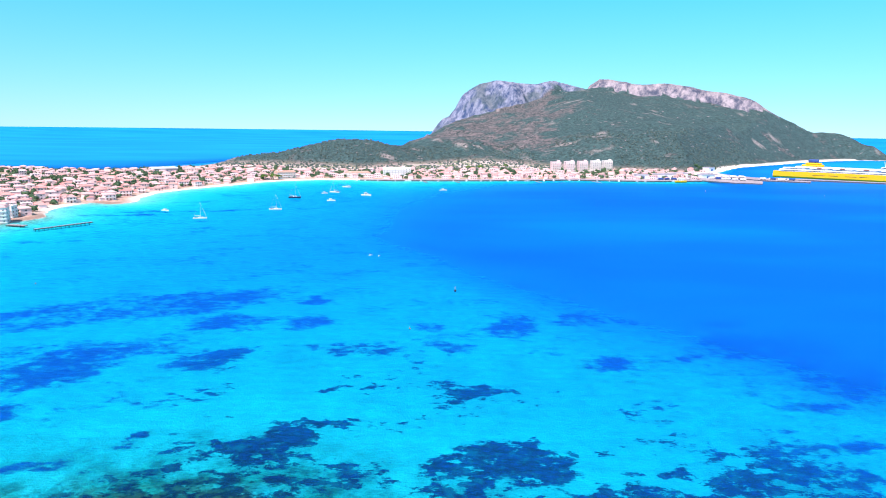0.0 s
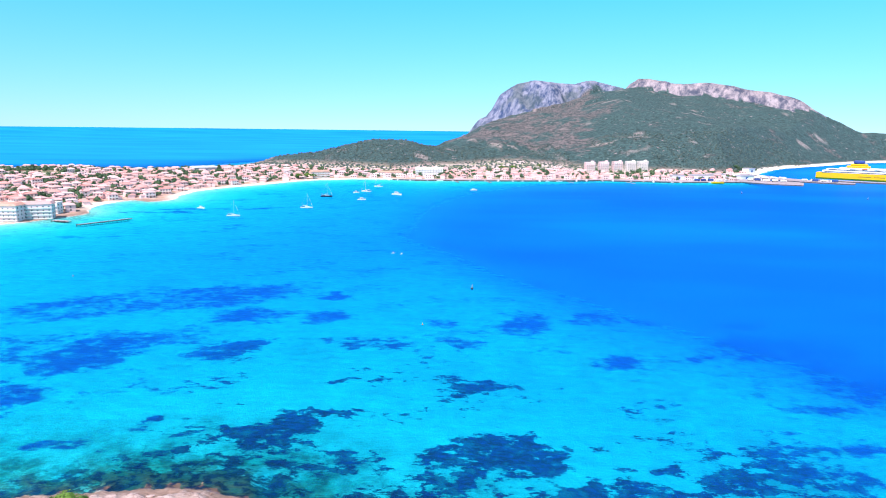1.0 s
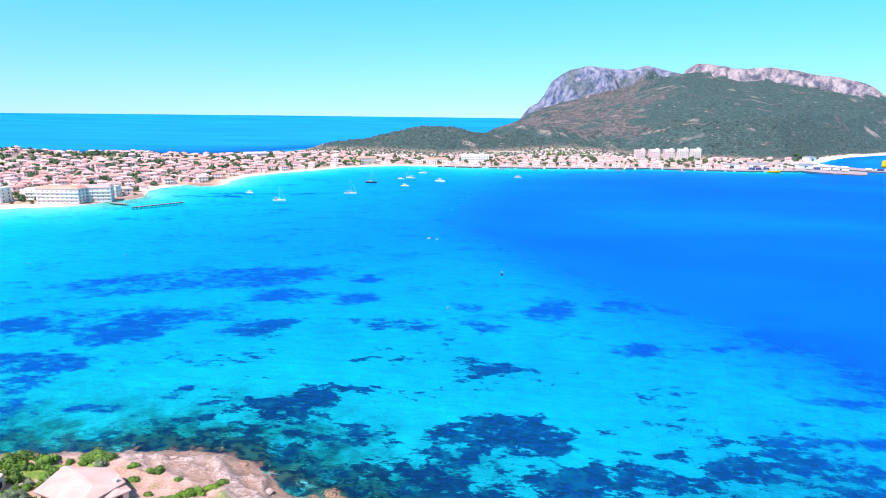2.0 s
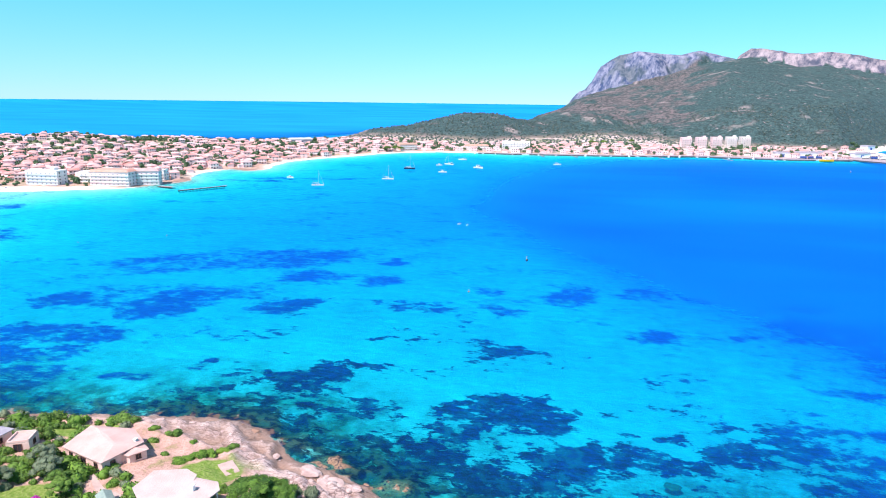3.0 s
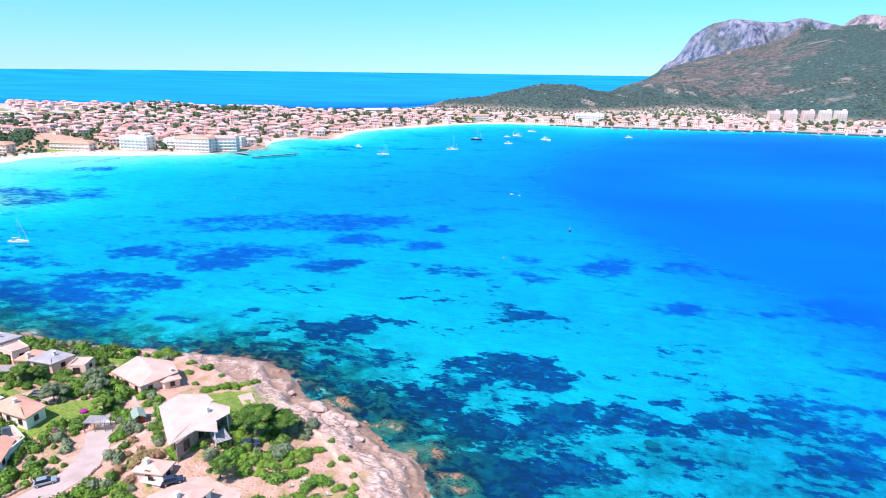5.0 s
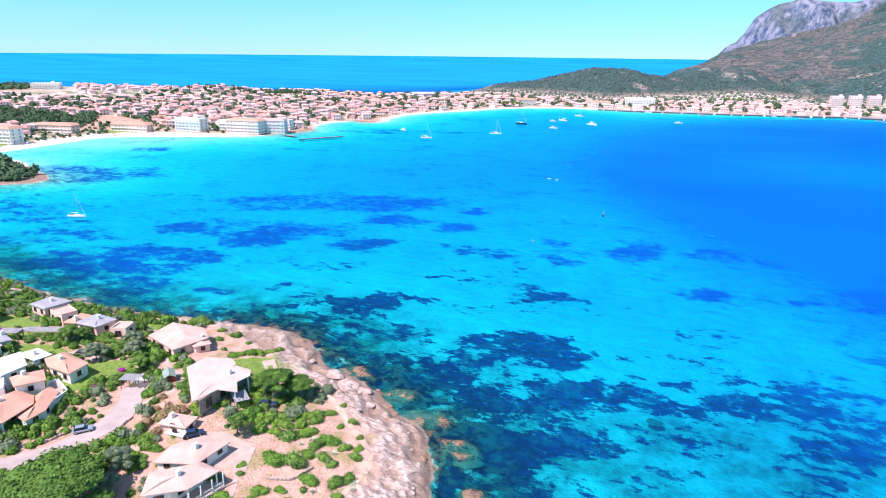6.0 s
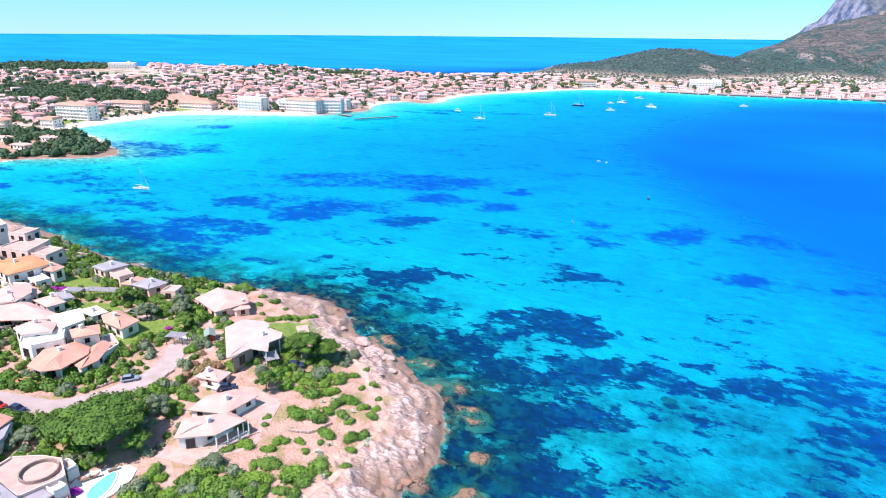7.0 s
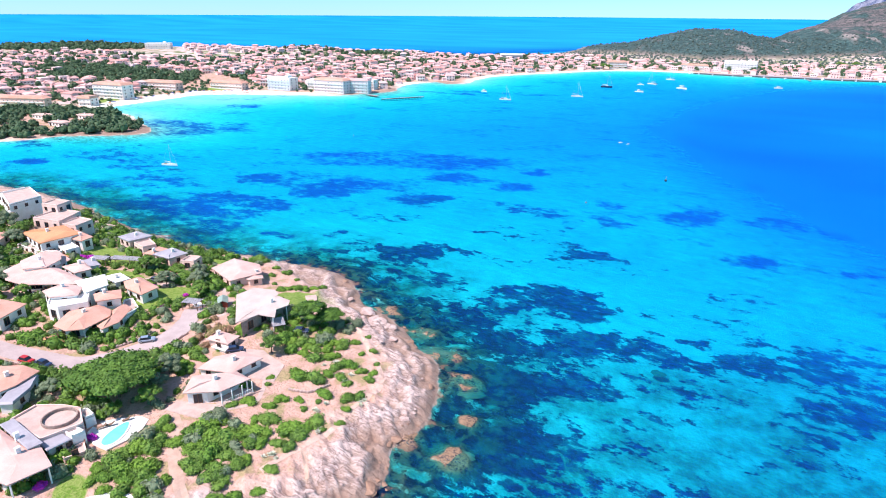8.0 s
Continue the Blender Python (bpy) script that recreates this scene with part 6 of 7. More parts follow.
OLD_TOWN = [(-370, 515), (-345, 560), (-372, 640), (-345, 720), (-345, 800), (-300, 890), (-245, 985), (-160, 1030), (-160, 1130), (-330, 1170), (-470, 1200), (-600, 1070), (-720, 1075), (-800, 900), (-780, 700), (-660, 560), (-480, 500)]
RESORT = [(-540, 330), (-570, 262), (-700, 260), (-1000, 400), (-1010, 560), (-860, 620), (-780, 700), (-660, 560), (-580, 470)]
HARBOUR = [(-160, 1027), (-65, 1016), (72, 1036), (215, 1075), (357, 1070), (445, 1092), (485, 1150), (480, 1240), (350, 1235), (200, 1230), (50, 1190), (-160, 1140)]
NORTH_SHORE = [(-780, 880), (-720, 1065), (-950, 965), (-1110, 870), (-1000, 770), (-860, 690)]
OUTSKIRTS = [(420, 1230), (520, 1260), (700, 1490), (760, 1570), (640, 1560), (450, 1350)]
BIG_PLOTS = [(-533, 345, 30), (-532, 268, 40), (-552, 420, 32), (-500, 458, 34), (-455, 492, 26), (-394, 512, 27), (-383, 552, 22), (-445, 1045, 34), (-640, 900, 40), (-240, 1000, 22), (-62, 1062, 34), (277, 1212, 62), (85, 1490, 40)]
rng = random.Random(21)


def free(x, y, z, l, mk):
    k = (l > 15) & (mk["upland"] < 0.4) & (blobs(x, y, WOODED) < 0.4)
    for a, b, r in BIG_PLOTS:
        k &= np.hypot(x - a, y - b) > r
    return k


plots = spread_out([OLD_TOWN, RESORT, HARBOUR, OUTSKIRTS, NORTH_SHORE], [6500, 2800, 2800, 460, 1200], 15.2, rng, free)
plots.sort(key=lambda q: math.hypot(q[0] + 60, q[1] - 250))
MODELS = [town_house(100 + k) for k in range(10)]
used = set()


def facing(x, y):
    """Fronts turn to the bay, with some quarter turns."""
    a = math.degrees(math.atan2(-60 - y * 0 + 330 - y, 20 - x)) + 90
    return round((a + rng.uniform(-18, 18)) / 15) * 15 + rng.choice((0, 0, 0, 90, -90))


for k, (x, y, z) in enumerate(plots[:285]):
    i = rng.randrange(len(MODELS))
    m = pose(x, y, z, 0, 0, facing(x, y))
    if i in used:
        copy_thing(MODELS[i], m)
    else:
        MODELS[i].matrix_basis = m
        used.add(i)
for i, ob in enumerate(MODELS):
    if i not in used:
        x, y, z = plots.pop()
        ob.matrix_basis = pose(x, y, z, 0, 0, facing(x, y))
verts, faces, slots = [], [], []


def add_block(m, w, d, z0, z1, slot):
    b = len(verts)
    verts.extend(m @ Vector((sx * w / 2, sy * d / 2, z)) for z in (z0, z1) for sx, sy in ((-1, -1), (1, -1), (1, 1), (-1, 1)))
    faces.extend([(b, b + 1, b + 5, b + 4), (b + 1, b + 2, b + 6, b + 5), (b + 2, b + 3, b + 7, b + 6), (b + 3, b, b + 4, b + 7), (b + 4, b + 5, b + 6, b + 7)])
    slots.extend([slot] * 5)


def add_roof(m, w, d, z, rise):
    b = len(verts)
    verts.extend(m @ Vector(c) for c in ((-w / 2, -d / 2, z), (w / 2, -d / 2, z), (w / 2, d / 2, z), (-w / 2, d / 2, z), (-w * 0.25, 0, z + rise), (w * 0.25, 0, z + rise)))
    faces.extend([(b, b + 1, b + 5, b + 4), (b + 1, b + 2, b + 5), (b + 2, b + 3, b + 4, b + 5), (b + 3, b, b + 4)])
    slots.extend([1] * 4)


for x, y, z in plots[285:]:
    m = pose(x, y, z, 0, 0, facing(x, y))
    w, d, st = rng.uniform(7.5, 13), rng.uniform(6.5, 10), rng.choice([1, 1, 1, 2, 2])
    h = 3.0 * st
    add_block(m, w, d, -3, h, 0)
    if rng.random() < 0.8:
        add_roof(m, w + 1, d + 1, h - 0.02, 1.8)
    m2 = m @ pose(rng.choice((-1, 1)) * w * 0.55, rng.uniform(-2, 2), 0)
    add_block(m2, 5, 6, -3, h - 2.6, 0), add_roof(m2, 5.8, 6.8, h - 2.62, 1.1)
    for s in range(st):
        for i in range(3):
            add_block(m @ pose((i - 1) * w * 0.3, -d / 2, 3 * s + 0.95), 1.3, 0.16, 0, 1.3, 2)
far_me = bpy.data.meshes.new("distant_houses")
far_me.from_pydata([tuple(v) for v in verts], [], faces)
for mat in (FAR_WALL, FAR_ROOF, GLASS_DARK):
    far_me.materials.append(mat)
far_me.polygons.foreach_set("material_index", np.array(slots, np.int32))
tagged(new("distant_houses", far_me), "crowded pastel houses with terracotta roofs across the town", "houses", kind="stuff")


HOTEL_FRAME, HOTEL_PANE = mesh_of("window", window_frame_bm(1.2, 1.7), WHITE), mesh_of("pane", boxed(-0.52, -0.06, 0, 0.52, 0.02, 1.6), GLASS_DARK)


def hotel(label, x, y, ang, w, d, floors, wall, roof, tiled=True, band=None):
    """A long building that looks along -y: body, roof, a balcony band and windows on each floor."""
    z = float(ground_at([(x, y)])[0])
    b = thing("hotel" if floors > 2 else "terrace_row", label, "building", pose(x, y, z, 0, 0, ang))
    h = floors * 3.1 + 0.3
    plan = [(-w / 2, -d / 2), (w / 2, -d / 2), (w / 2, d / 2), (-w / 2, d / 2)]
    part("wall", prism(bmesh.new(), plan, -4, h), wall, b)
    if tiled:
        part("roof", hip_roof(grown(plan, 0.7), h + 0.25, 1.9, 0.85), roof, b)
    else:
        part("parapet", prism(bmesh.new(), grown(plan, 0.15), h, h + 0.6), wall, b)
        part("stair_tower", boxed(w * 0.2, -d * 0.2, h + 0.6, w * 0.2 + 4, d * 0.25, h + 3), wall, b)
    n = max(3, int(w / 4.2))
    for s in range(floors):
        bm = boxed(-w / 2 + 0.4, -d / 2 - 1.0, 3.1 * s - 0.12, w / 2 - 0.4, -d / 2, 3.1 * s + 0.08)
        box(bm, -w / 2 + 0.4, -d / 2 - 1.0, 3.1 * s + 0.08, w / 2 - 0.4, -d / 2 - 0.9, 3.1 * s + 0.95)
        part("balcony", bm, band or WHITE, b)
        for i in range(n):
            f = shared("window", HOTEL_FRAME, b, m=pose((i + 0.5) / n * w - w / 2, -d / 2, 3.1 * s + 0.2))
            shared("pane", HOTEL_PANE, f)
        for i in range(max(1, int(d / 5))):
            for sd in (-1, 1):
                shared("window", PLAIN_WINDOW, b, m=pose(sd * w / 2, (i + 0.5) / max(1, int(d / 5)) * d - d / 2, 3.1 * s + 1, 0, 0, 90 * sd))
    return b


hotel("four-storey cream hotel with terracotta roof above the beach", -536, 346, 12, 38, 14, 4, CREAM, ROOF_SALMON)
hotel("low terracotta-roofed holiday row behind a lawn", -552, 262, 25, 64, 9, 2, PINK, ROOF_SALMON)
hotel("small cream beach lodge with tiled roof", -512, 306, 20, 13, 11, 2, CREAM, ROOF_SALMON)
hotel("reddish two-storey resort wing with tiled roof", -560, 418, 15, 44, 12, 2, PINK, ROOF_SALMON)
hotel("reddish resort wing along the beach", -508, 466, 14, 42, 12, 2, PINK, ROOF_SALMON)
hotel("white four-storey hotel with pale blue balconies", -455, 497, 5, 32, 14, 4, WHITE, ROOF_SALMON, False, PALE_BLUE)
hotel("white stepped hotel annexe above the low point", -424, 522, 6, 24, 12, 3, WHITE, ROOF_SALMON, False)
hotel("pink four-storey hotel wing with a tiled roof", -372, 532, 22, 22, 12, 4, TOWN_WALL, ROOF_TOWN)
hotel("white and pink hotel on the low point", -396, 514, 8, 38, 16, 4, TOWN_WALL, ROOF_SALMON)
hotel("white three-storey waterfront apartments", -388, 556, 10, 34, 11, 3, WHITE, ROOF_SALMON, False)
hotel("pink three-storey building beside dark trees", -238, 1004, 38, 30, 12, 3, PINK, ROOF_SALMON)
hotel("long white harbour hotel of four storeys", -66, 1066, 2, 46, 14, 4, WHITE, ROOF_SALMON, False)
hotel("cream two-storey harbour building", -130, 1050, 8, 40, 12, 2, CREAM, ROOF_SALMON)
for k, (x, y) in enumerate([(222, 1190), (250, 1204), (277, 1212), (305, 1226), (330, 1236)]):
    hotel("plain cream five-storey apartment block", x, y, 8, 17, 13, 6, CREAM if k > 2 else TOWN_WALL, ROOF_SALMON, False, CREAM)
hotel("long white building among the pines", -992, 716, 40, 44, 16, 3, WHITE, ROOF_SALMON, False)
z = float(ground_at([(-445, 1045)])[0])
ware = thing("warehouse", "long pale blue warehouse with low metal roof", "warehouse", pose(-445, 1045, z, 0, 0, 32))
part("wall", boxed(-19, -11, -3, 19, 11, 7.5), ROOF_GREY, ware)
part("roof", hip_roof([(-20, -12), (20, -12), (20, 12), (-20, 12)], 7.8, 1.6, 0.95), GEL, ware)
part("door", boxed(-4, -11.1, -0.2, 4, -10.95, 4.5), BLUE_PAINT, ware)

# trees of the town and woods behind, too many to count
LOW = []
for k in range(4):
    r2, bm = random.Random(300 + k), bmesh.new()
    for j in range(2):
        clump(bm, (r2.uniform(-0.5, 0.5), r2.uniform(-0.5, 0.5), 0.5 + r2.uniform(-0.1, 0.2)), (0.66, 0.66, 0.62), 22, 0.22, r2)
    LOW.append(data_of(mesh_of("low_tree", bm, LEAF_PINE)))


def scatter(name, label, category, spots, material, rng):
    return joined(name, label, category, [(rng.choice(LOW), 0, x, y, z - 0.15 * r, rng.uniform(0, 6.28), r, r * rng.uniform(0.8, 1.25)) for x, y, z, r in spots], (material,))


def in_woods(x, y, z, l, mk):
    return (l > 12) & (blobs(x, y, WOODED) > 0.3)


woods = spread_out([OLD_TOWN, RESORT, HARBOUR, OUTSKIRTS], [3500, 4000, 1500, 800], 6.0, rng, in_woods)
taken = np.array([(x, y) for x, y, _ in plots])
street = spread_out([OLD_TOWN, RESORT, HARBOUR, OUTSKIRTS], [3600, 2800, 900, 500], 8, rng, lambda x, y, z, l, mk: (l > 18) & (mk["upland"] < 0.5) & (np.hypot(x[:, None] - taken[:, 0], y[:, None] - taken[:, 1]).min(1) > 6.8))
BACK_WOODS = [(-1010, 540), (-1000, 700), (-1060, 760), (-1250, 760), (-1330, 560), (-1180, 500)]
backw = spread_out([BACK_WOODS], [900], 9, rng, lambda x, y, z, l, mk: l > 15)
SPIT = [(-620, 90), (-480, 150), (-400, 184), (-368, 232), (-352, 250), (-365, 262), (-440, 288), (-480, 286), (-560, 200), (-640, 160)]
spitw = spread_out([SPIT], [6000], 4.4, rng, lambda x, y, z, l, mk: (l > 6) & (fbm(x, y, 40, 2, 95) > -0.6) & np.all([np.hypot(x - a - 5, y - b + 8) > 15 for a, b in ((-455, 236), (-432, 258), (-415, 228))], axis=0))
spots = [(x, y, z, rng.uniform(3.5, 6)) for x, y, z in woods] + [(x, y, z + 0.8, rng.uniform(3.0, 5.8)) for x, y, z in street] + [(x, y, z, rng.uniform(5, 8)) for x, y, z in backw]
spots += [(x, y, z, rng.choice((2.6, 3.4, 4.2, 5.2, 6.0))) for x, y, z in spitw]
scatter("town_trees", "dark green pines and garden trees among the town houses", "trees", spots, LEAF_TOWN, rng)
GARDENS = [(-610, 290), (-515, 300), (-520, 360), (-516, 430), (-484, 474), (-420, 492), (-385, 520), (-400, 575), (-470, 570), (-560, 500), (-610, 420)]


def open_garden(x, y, z, l, mk):
    k = l > 14
    for a, b, r in BIG_PLOTS[:7]:
        k &= (np.abs(x - a) > r * 0.72 + 4) | (np.abs(y - b) > 13)
    return k & (np.hypot(x[:, None] - taken[:, 0], y[:, None] - taken[:, 1]).min(1) > 6.8)


grove = spread_out([GARDENS], [2600], 5.5, rng, open_garden)
scatter("garden_trees", "low green trees and shrubs in the hotel gardens", "trees", [(x, y, z, rng.uniform(1.8, 3.4)) for x, y, z in grove], LEAF_TOWN, rng)
FOOT = [(-470, 1260), (-160, 1150), (200, 1240), (480, 1250), (700, 1500), (850, 1640), (800, 1720), (500, 1560), (0, 1600), (-250, 1600), (-450, 1430)]
scrubby = spread_out([FOOT], [14000], 6, rng, lambda x, y, z, l, mk: (l > 15) & (fbm(x, y, 120, 4, 97) + 0.35 * (1 - mk["brownish"]) + 0.25 * smooth(1500, 1260, y) > 0.02))
r2 = random.Random(900)
for k in range(4):
    bm = bmesh.new()
    bmesh.ops.create_icosphere(bm, subdivisions=1, radius=0.85)
    for v in bm.verts:
        v.co *= 1 + 0.3 * noise.noise(v.co * 2 + Vector((k * 5.0, 0, 0)))
        v.co.z = v.co.z * 0.8 + 0.4
    for _ in range(12):
        d = Vector((r2.gauss(0, 1), r2.gauss(0, 1), abs(r2.gauss(0, 1)))).normalized()
        leaf(bm, d * 0.9 + Vector((0, 0, 0.3)), d, 0.32, r2)
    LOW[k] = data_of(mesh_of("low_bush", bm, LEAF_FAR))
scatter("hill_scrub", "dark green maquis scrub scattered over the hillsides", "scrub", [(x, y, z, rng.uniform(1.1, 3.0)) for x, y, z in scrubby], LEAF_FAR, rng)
for x, y, s in [(-250, 978, 1.6), (-262, 970, 1.5), (-243, 985, 1.3), (60, 1180, 1.7), (82, 1200, 1.6), (135, 1250, 1.5)]:
    copy_thing(ROUND_TREE, pose(x, y, float(ground_at([(x, y)])[0]), 0, 0, x) @ Matrix.Diagonal((s * 1.4, s * 1.4, s * 1.3, 1)))

# villas on the wooded spit
for x, y, a in [(-455, 236, 40), (-432, 258, 60), (-415, 228, 30)]:
    villa("low pale house half hidden by pines on the spit", [([(x - 8, y - 5), (x + 8, y - 3), (x + 7, y + 5), (x - 7, y + 4)], float(ground_at([(x, y)])[0]) + 3.2, 1.1, 0.5, WHITE, ROOF_PALE)], x, "villas on the spit")


# ---- boats ----
def hull_bm(length, beam, free, draft=0.5, sharp=0.55):
    """A lofted hull along x, bow forward, deck closed and slightly sheered."""
    bm, rows = bmesh.new(), []
    for i in range(13):
        s = i / 12
        x = (s - 0.5) * length
        half = beam / 2 * (1 - max(0, (s - sharp) / (1 - sharp)) ** 2.0) * (0.82 + 0.18 * min(1, s * 3))
        half = max(half, 0.03)
        top = free * (1 + 0.35 * max(0, s - 0.4))
        rows.append([bm.verts.new((x, yy, zz)) for yy, zz in ((-half, top), (-half * 0.92, free * 0.35), (-half * 0.55, -draft), (0, -draft * 1.25), (half * 0.55, -draft), (half * 0.92, free * 0.35), (half, top))])
    for a, b in zip(rows, rows[1:]):
        for j in range(6):
            bm.faces.new((a[j], b[j], b[j + 1], a[j + 1]))
        bm.faces.new((a[6], b[6], b[0], a[0]))
    bm.faces.new(rows[0]), bm.faces.new(rows[-1][::-1])
    bmesh.ops.recalc_face_normals(bm, faces=bm.faces)
    return bm


def sail_boat(label, hull_mat, length):
    t = thing("sailing_boat", label, "sailing boat", Matrix(), "boats at anchor")
    part("hull", hull_bm(length, length * 0.3, length * 0.095), hull_mat, t)
    f = length * 0.1
    bm = boxed(-length * 0.12, -length * 0.085, f, length * 0.18, length * 0.085, f + 0.55, bevel=0.12)
    part("cabin", bm, GEL, t)
    part("cockpit", boxed(-length * 0.4, -length * 0.08, f, -length * 0.14, length * 0.08, f + 0.22, bevel=0.06), WOOD, t)
    part("mast", rod(bmesh.new(), (length * 0.06, 0, f), (length * 0.06, 0, length * 1.25), 0.12, 0.08), ALLOY, t)
    part("boom", rod(bmesh.new(), (length * 0.05, 0, f + 1.5), (-length * 0.36, 0, f + 1.6), 0.16, 0.14), GEL, t, "boom with a furled white sail")
    part("forestay", rod(bmesh.new(), (length * 0.48, 0, f + 0.4), (length * 0.06, 0, length * 1.2), 0.07, 0.05, 5), GEL, t)
    part("backstay", rod(bmesh.new(), (-length * 0.48, 0, f), (length * 0.06, 0, length * 1.24), 0.025, 0.025, 4), ALLOY, t)
    part("window_band", boxed(-length * 0.08, -length * 0.088, f + 0.2, length * 0.14, length * 0.088, f + 0.4), GLASS_DARK, t)
    return t


def motor_boat(label, length):
    t = thing("motor_boat", label, "motor boat", Matrix(), "boats at anchor")
    part("hull", hull_bm(length, length * 0.34, length * 0.13, 0.4, 0.45), GEL, t)
    f = length * 0.14
    part("cabin", boxed(-length * 0.2, -length * 0.12, f, length * 0.2, length * 0.12, f + length * 0.11, bevel=0.15), GEL, t)
    part("windscreen", boxed(-length * 0.16, -length * 0.125, f + length * 0.05, length * 0.205, length * 0.125, f + length * 0.09), GLASS_DARK, t)
    part("hardtop", boxed(-length * 0.24, -length * 0.12, f + length * 0.17, length * 0.08, length * 0.12, f + length * 0.185), GEL, t)
    for sx in (-0.2, 0.04):
        part("hardtop_post", boxed(length * sx, -0.05, f + length * 0.1, length * sx + 0.1, 0.05, f + length * 0.17), ALLOY, t)
    part("bow_rail", rod(bmesh.new(), (length * 0.2, 0, f + 0.6), (length * 0.48, 0, f + 0.8), 0.03), ALLOY, t)
    return t


SLOOP = sail_boat("white sailing boat at anchor with bare mast", GEL, 12)
SLOOP.matrix_basis = pose(-213.5, 573, 0, 0, 0, 10)
DARK_SLOOP = sail_boat("dark-hulled sailing boat at anchor", NAVY, 14)
DARK_SLOOP.matrix_basis = pose(-166.8, 750, 0, 0, 0, 5)
CRUISER = motor_boat("white motor cruiser at anchor", 13)
CRUISER.matrix_basis = pose(-85.5, 782, 0, 0, 0, -20)
LAUNCH = motor_boat("small white motor boat at anchor", 8)
LAUNCH.matrix_basis = pose(-265.6, 622, 0, 0, 0, -15)
for src, x, y, a, s in [(SLOOP, -162, 641, 8, 1.05), (SLOOP, -130, 815, 160, 1.15), (LAUNCH, -119, 722, 5, 1.2), (SLOOP, -124.7, 886, 170, 1.0), (CRUISER, 10, 857, 10, 0.75), (SLOOP, -240.5, 198, 15, 0.85),
                        (CRUISER, -140, 800, 10, 0.6), (LAUNCH, -42, 416, 30, 0.35), (LAUNCH, -36, 414, 60, 0.3)]:
    copy_thing(src, pose(x, y, 0, 0, 0, a) @ Matrix.Diagonal((s, s, s, 1)))
r3 = random.Random(77)
for k in range(26):
    u = k / 25
    x = -150 + 540 * u + r3.uniform(-6, 6)
    y = float(np.interp(x, [-155, -65, 72, 140, 215, 357, 445], [1010, 1001, 1022, 1036, 1060, 1052, 1076])) - r3.uniform(7, 12)
    copy_thing(r3.choice([SLOOP, LAUNCH, CRUISER, CRUISER]), pose(x, y, 0, 0, 0, r3.choice([80, 95, -85, 10])) @ Matrix.Diagonal((0.8,) * 3 + (1,)))
for x, y, s in [(12.3, 325.5, 1.0), (-8.8, 260.5, 0.5), (376.7, 883, 1.2), (516, 835, 1.2), (-212, 330, 0.45), (-250, 300, 0.4)]:
    b = thing("buoy", "orange mooring buoy with a short topmark", "buoy", pose(x, y, 0) @ Matrix.Diagonal((s, s, s, 1)), "buoys")
    bm = bmesh.new()
    bmesh.ops.create_uvsphere(bm, u_segments=12, v_segments=8, radius=0.7)
    part("float", bm, ORANGE if s < 0.6 else TYRE, b)
    part("topmark", rod(bmesh.new(), (0, 0, 0.4), (0, 0, 2.4), 0.14, 0.08), YELLOW, b)


# ---- jetty, quays, ferry ----
def plank_jetty(label, x0, y0, x1, y1, width):
    d = Vector((x1 - x0, y1 - y0))
    j = thing("jetty", label, "jetty", pose(x0, y0, 0, 0, 0, math.degrees(math.atan2(d.y, d.x))))
    n = int(d.length / 3.4)
    pile = mesh_of("pile", rod(bmesh.new(), (0, 0, -4), (0, 0, 1.3), 0.22, sides=8), DARK_WOOD)
    deck = mesh_of("deck_section", boxed(0.06, -width / 2, 0.85, 3.34, width / 2, 1.05), CONCRETE)
    for i in range(n):
        shared("deck_section", deck, j, m=pose(i * 3.4, 0, 0))
        for s in (-1, 1):
            shared("pile", pile, j, m=pose(i * 3.4, s * width * 0.5, 0))
    for s in (-1, 1):
        part("beam", boxed(0, s * width * 0.5 - 0.12, 0.35, n * 3.4, s * width * 0.5 + 0.12, 0.85), DARK_WOOD, j)


plank_jetty("long narrow jetty on dark piles over shallow water", -318, 500, -293.5, 541.5, 2.2)
plank_jetty("short bathing jetty near the hotel point", -352, 520, -332, 516, 4)


def quay(label, poly, top=1.9):
    cx, cy = middle(poly)
    loc = ccw([(x - cx, y - cy) for x, y in poly])
    q = thing("quay", label, "quay", pose(cx, cy, 0), "harbour quays")
    part("deck", prism(bmesh.new(), grown(loc, 0.25), top - 0.35, top), CONCRETE, q, "pale concrete quay deck")
    part("quay_wall", prism(bmesh.new(), loc, -6, top - 0.35), QUAY_DARK, q, "dark wet quay wall")
    return q


quay("long concrete town quay with dark wall", [(-120, 1000), (-65, 995), (72, 1015), (140, 1029), (215, 1052), (215, 1068), (140, 1045), (72, 1031), (-65, 1012)])
quay("concrete harbour quay below the apartments", [(216, 1052), (357, 1044), (446, 1064), (455, 1110), (440, 1125), (350, 1075), (216, 1070)])
quay("low outer pier with a dark wall and square head", [(446, 1077), (486, 1032), (526, 1020), (549, 1066), (540, 1086), (513, 1092), (470, 1124), (452, 1112)])
quay("working pier between two basins", [(459, 1128), (531, 1131), (556, 1090), (624, 1055), (636, 1074), (590, 1122), (560, 1170), (548, 1270), (520, 1250), (470, 1150)], 2.3)
quay("narrow ferry berth along the moored hull", [(592, 1124), (654, 1099), (750, 1054), (795, 1024), (850, 990), (858, 1003), (802, 1038), (760, 1068), (664, 1116), (598, 1142)], 2.6)
